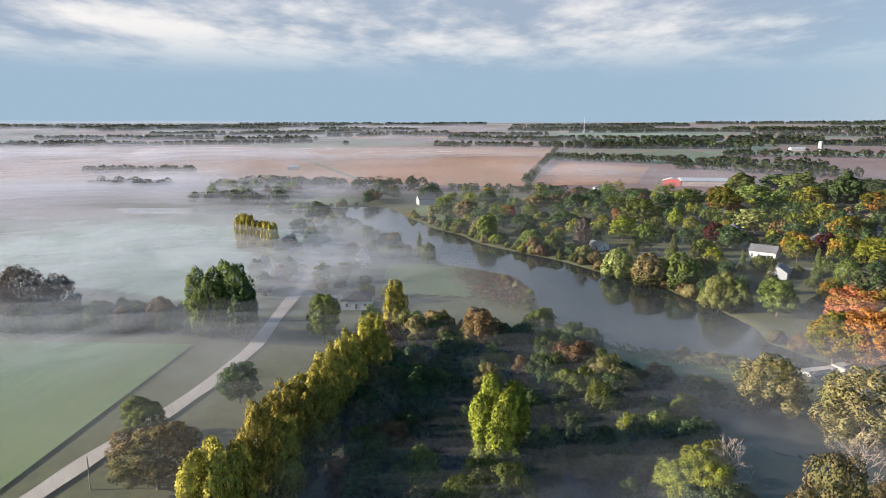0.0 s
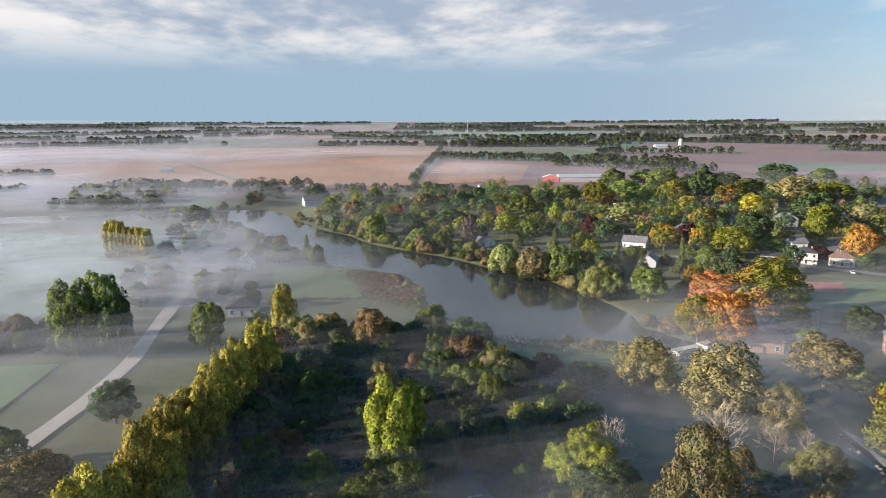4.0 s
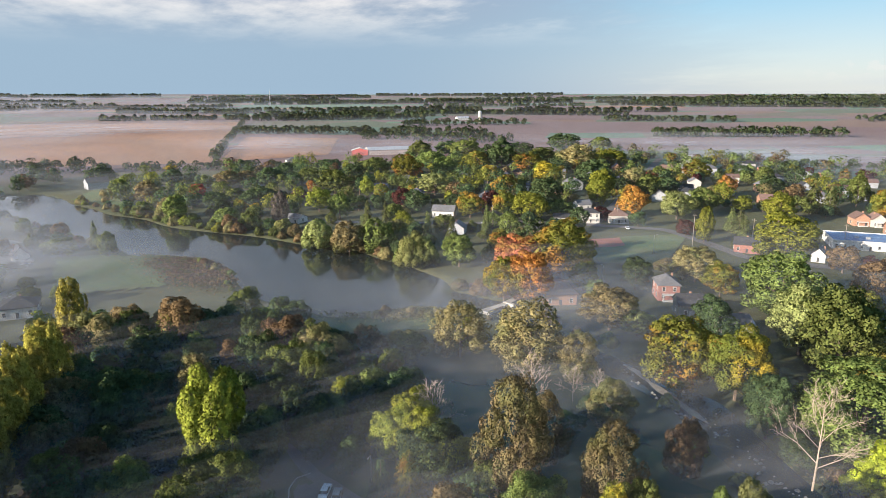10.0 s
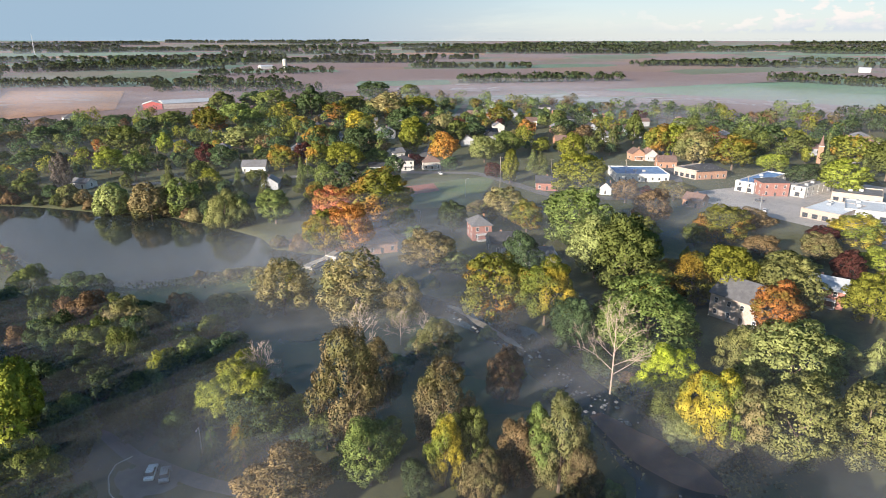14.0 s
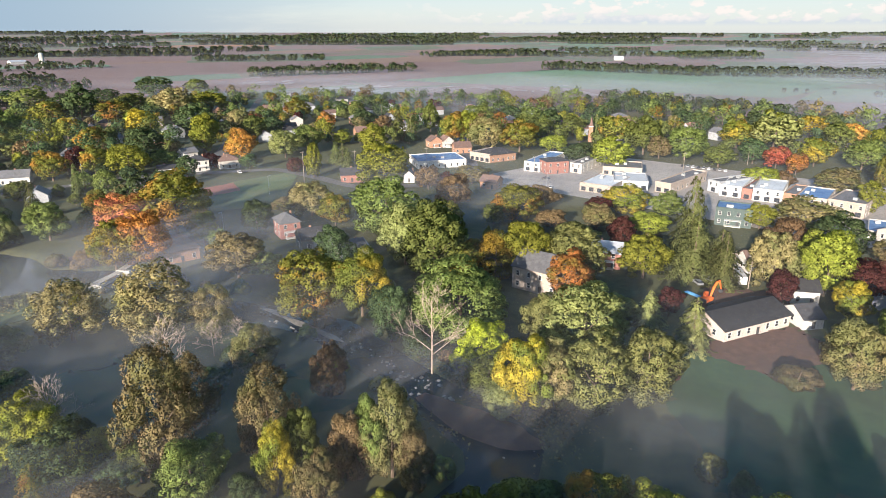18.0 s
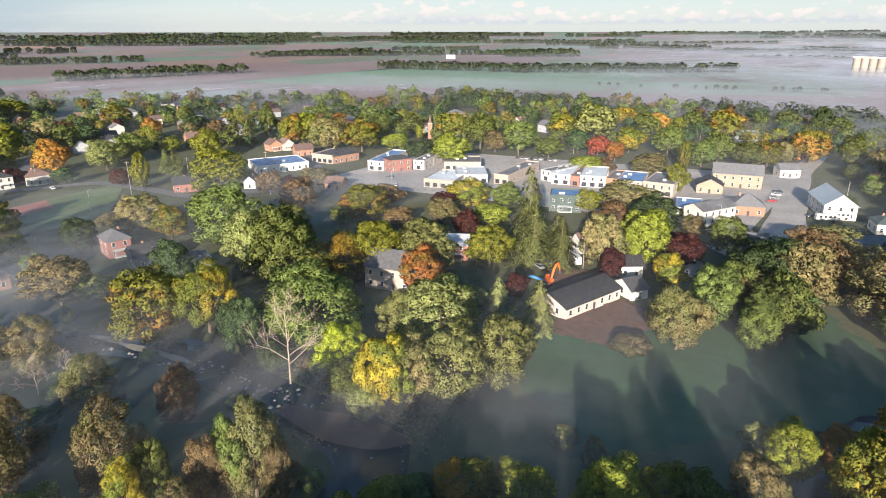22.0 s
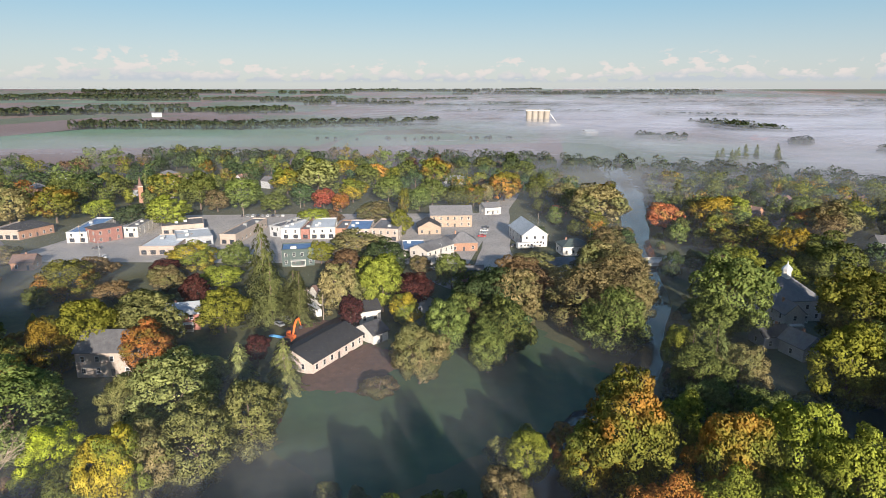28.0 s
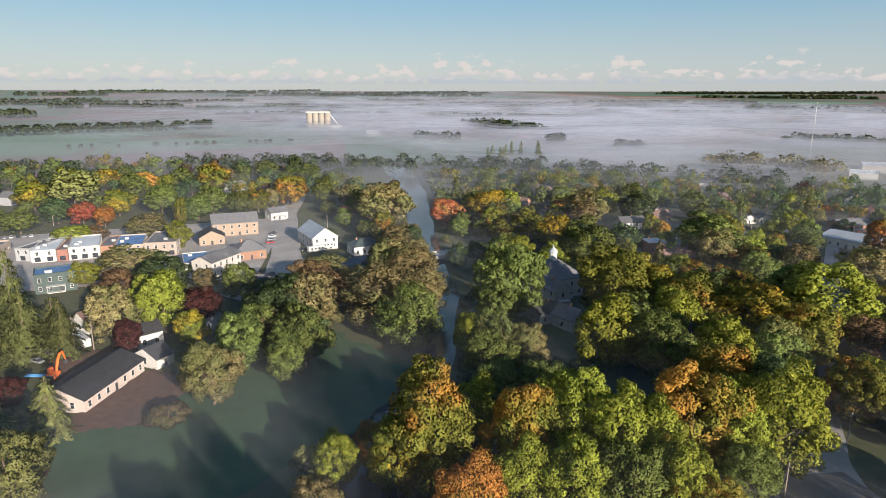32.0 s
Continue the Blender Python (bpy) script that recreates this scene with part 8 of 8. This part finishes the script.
for i in range(46):
    yaw, r = radians(far.uniform(-150, 42)), far.uniform(1700, 4300)
    x, y = -math.sin(yaw) * r, math.cos(yaw) * r
    half, deep = far.uniform(120, 420), far.uniform(60, 260)
    ax, ay, ox, oy = math.cos(yaw) * half, math.sin(yaw) * half, -math.sin(yaw) * deep, math.cos(yaw) * deep
    sheet("far_field", ((x - ax, y - ay), (x + ax, y + ay), (x + ax + ox, y + ay + oy), (x - ax + ox, y - ay + oy)), far.choice((PLOUGH, STUBBLE, FAR_GREEN, PLOUGH)), "far field on the plain", "field", lift=0.3, nx=10, ny=10)

# ---- morning mist and distance haze ----
def mist_material():
    m = bpy.data.materials.new("morning_mist")
    m.use_nodes = True
    n, l = m.node_tree.nodes, m.node_tree.links
    n.clear()
    out, clear, dif, tra, add, mixs = (n.new("ShaderNode" + k) for k in ("OutputMaterial", "BsdfTransparent", "BsdfDiffuse", "BsdfTranslucent", "MixShader", "MixShader"))
    dif.inputs[0].default_value = tra.inputs[0].default_value = (0.89, 0.90, 0.96, 1)
    at, geo, mp = n.new("ShaderNodeAttribute"), n.new("ShaderNodeNewGeometry"), n.new("ShaderNodeMapping")
    at.attribute_name = "mist_amount"
    mp.inputs["Scale"].default_value = (1.0, 1.0, 3.0)
    l.new(geo.outputs["Position"], mp.inputs[0])
    wisps = []
    for scale, detail in ((0.022, 4), (0.0045, 4)):
        t = n.new("ShaderNodeTexNoise")
        t.inputs["Scale"].default_value, t.inputs["Detail"].default_value, t.inputs["Roughness"].default_value, t.inputs["Distortion"].default_value = scale, detail, 0.55, 0.8
        l.new(mp.outputs[0], t.inputs["Vector"])
        wisps.append(t.outputs[0])
    # broad banks out on the plain, small wisps over the river
    away, far_out, ns = n.new("ShaderNodeVectorMath"), n.new("ShaderNodeMapRange"), n.new("ShaderNodeMix")
    away.operation = "LENGTH"
    l.new(geo.outputs["Position"], away.inputs[0])
    far_out.inputs[1].default_value, far_out.inputs[2].default_value = 250, 800
    l.new(away.outputs["Value"], far_out.inputs[0])
    l.new(far_out.outputs[0], ns.inputs[0])
    l.new(wisps[0], ns.inputs[2])
    l.new(wisps[1], ns.inputs[3])
    mr, mul = n.new("ShaderNodeMapRange"), n.new("ShaderNodeMath")
    mr.inputs[1].default_value, mr.inputs[2].default_value, mr.inputs[3].default_value, mr.inputs[4].default_value = 0.32, 0.66, 0.25, 1.35
    l.new(ns.outputs[0], mr.inputs[0])
    mul.operation, mul.use_clamp = "MULTIPLY", True
    l.new(mr.outputs[0], mul.inputs[0])
    l.new(at.outputs["Fac"], mul.inputs[1])
    add.inputs[0].default_value = 0.5
    l.new(dif.outputs[0], add.inputs[1])
    l.new(tra.outputs[0], add.inputs[2])
    l.new(mul.outputs[0], mixs.inputs[0])
    l.new(clear.outputs[0], mixs.inputs[1])
    l.new(add.outputs[0], mixs.inputs[2])
    l.new(mixs.outputs[0], out.inputs[0])
    return m


MIST = mist_material()
# banks of mist: x, y, radius along, radius across, turn of the long axis, density
BANKS_NEAR = [(-190, 185, 110, 40, 0, 0.14), (-190, 330, 130, 120, 0, 0.45), (-80, 300, 50, 80, 0, 0.12), (105, 160, 24, 50, 0, 0.08), (112, 115, 24, 45, 0, 0.06), (105, 60, 26, 40, 0, 0.05),
              (116, 12, 30, 40, 0, 0.022), (140, -30, 40, 40, 0, 0.012), (130, 178, 50, 18, -20, 0.14), (15, 145, 50, 60, 0, 0.11), (50, 105, 40, 30, 0, 0.035), (245, 150, 55, 55, 0, 0.15), (200, 222, 40, 30, 0, 0.12), (134, 203, 26, 16, 0, 0.22)]
BANKS_FAR = [(-500, 640, 360, 260, 0, 0.55), (-900, 1350, 620, 420, 0, 0.60), (-60, 1450, 330, 60, 0, 0.25), (150, 930, 80, 120, -20, 0.40), (300, 830, 110, 60, 0, 0.22), (720, 720, 300, 60, -42, 0.42),
             (850, 300, 120, 190, 0, 0.28), (760, -60, 100, 160, 0, 0.15), (1450, -330, 500, 380, 0, 0.13), (900, -700, 520, 420, 0, 0.50), (470, -440, 120, 100, 0, 0.30), (430, -185, 45, 40, 0, 0.20), (2100, -900, 1300, 900, 0, 0.5), (1300, -1700, 1200, 700, 0, 0.55), (1000, 150, 260, 420, 0, 0.04), (610, 560, 190, 60, -42, 0.4), (640, 400, 90, 150, 0, 0.25)]


def mist_layer(z, share, seed):
    gx = spread(-4700, 4700, -240, 420, 12.0, 1.12)
    gy = spread(-2600, 4700, -260, 480, 12.0, 1.12)
    X, Y = np.meshgrid(gx, gy)
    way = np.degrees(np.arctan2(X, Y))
    # faint overall haze added to the mist, stronger at bearings under 58 degrees
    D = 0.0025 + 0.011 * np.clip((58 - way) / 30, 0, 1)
    for x, y, a, b, turn, k in BANKS_NEAR + BANKS_FAR:
        c, s = math.cos(radians(turn)), math.sin(radians(turn))
        u, v = (X - x) * c + (Y - y) * s, (Y - y) * c - (X - x) * s
        D = D + k * np.exp(-(u / a) ** 2 - (v / b) ** 2)
    R = np.hypot(X, Y)
    open_water = np.clip((14 - shore(X, Y, LAKE)) / 26, 0, 1) * np.clip((Y - 200) / 25, 0, 1)
    D = D * (1 - 0.85 * open_water)
    # aerial haze painted into the sheets: denser with distance, weighted by bearing
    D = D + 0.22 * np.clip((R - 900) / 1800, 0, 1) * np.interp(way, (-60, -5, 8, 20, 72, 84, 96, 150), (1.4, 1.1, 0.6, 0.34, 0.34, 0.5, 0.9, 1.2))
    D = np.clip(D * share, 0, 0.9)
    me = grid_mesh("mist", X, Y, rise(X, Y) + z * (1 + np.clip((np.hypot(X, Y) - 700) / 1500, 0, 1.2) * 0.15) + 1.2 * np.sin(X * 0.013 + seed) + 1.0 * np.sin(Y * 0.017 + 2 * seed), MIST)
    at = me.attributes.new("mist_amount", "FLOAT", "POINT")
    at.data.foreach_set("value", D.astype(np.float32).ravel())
    tagged(new("mist", me), "thin pale morning mist lying over fields and river, with added haze", "mist", kind="stuff")


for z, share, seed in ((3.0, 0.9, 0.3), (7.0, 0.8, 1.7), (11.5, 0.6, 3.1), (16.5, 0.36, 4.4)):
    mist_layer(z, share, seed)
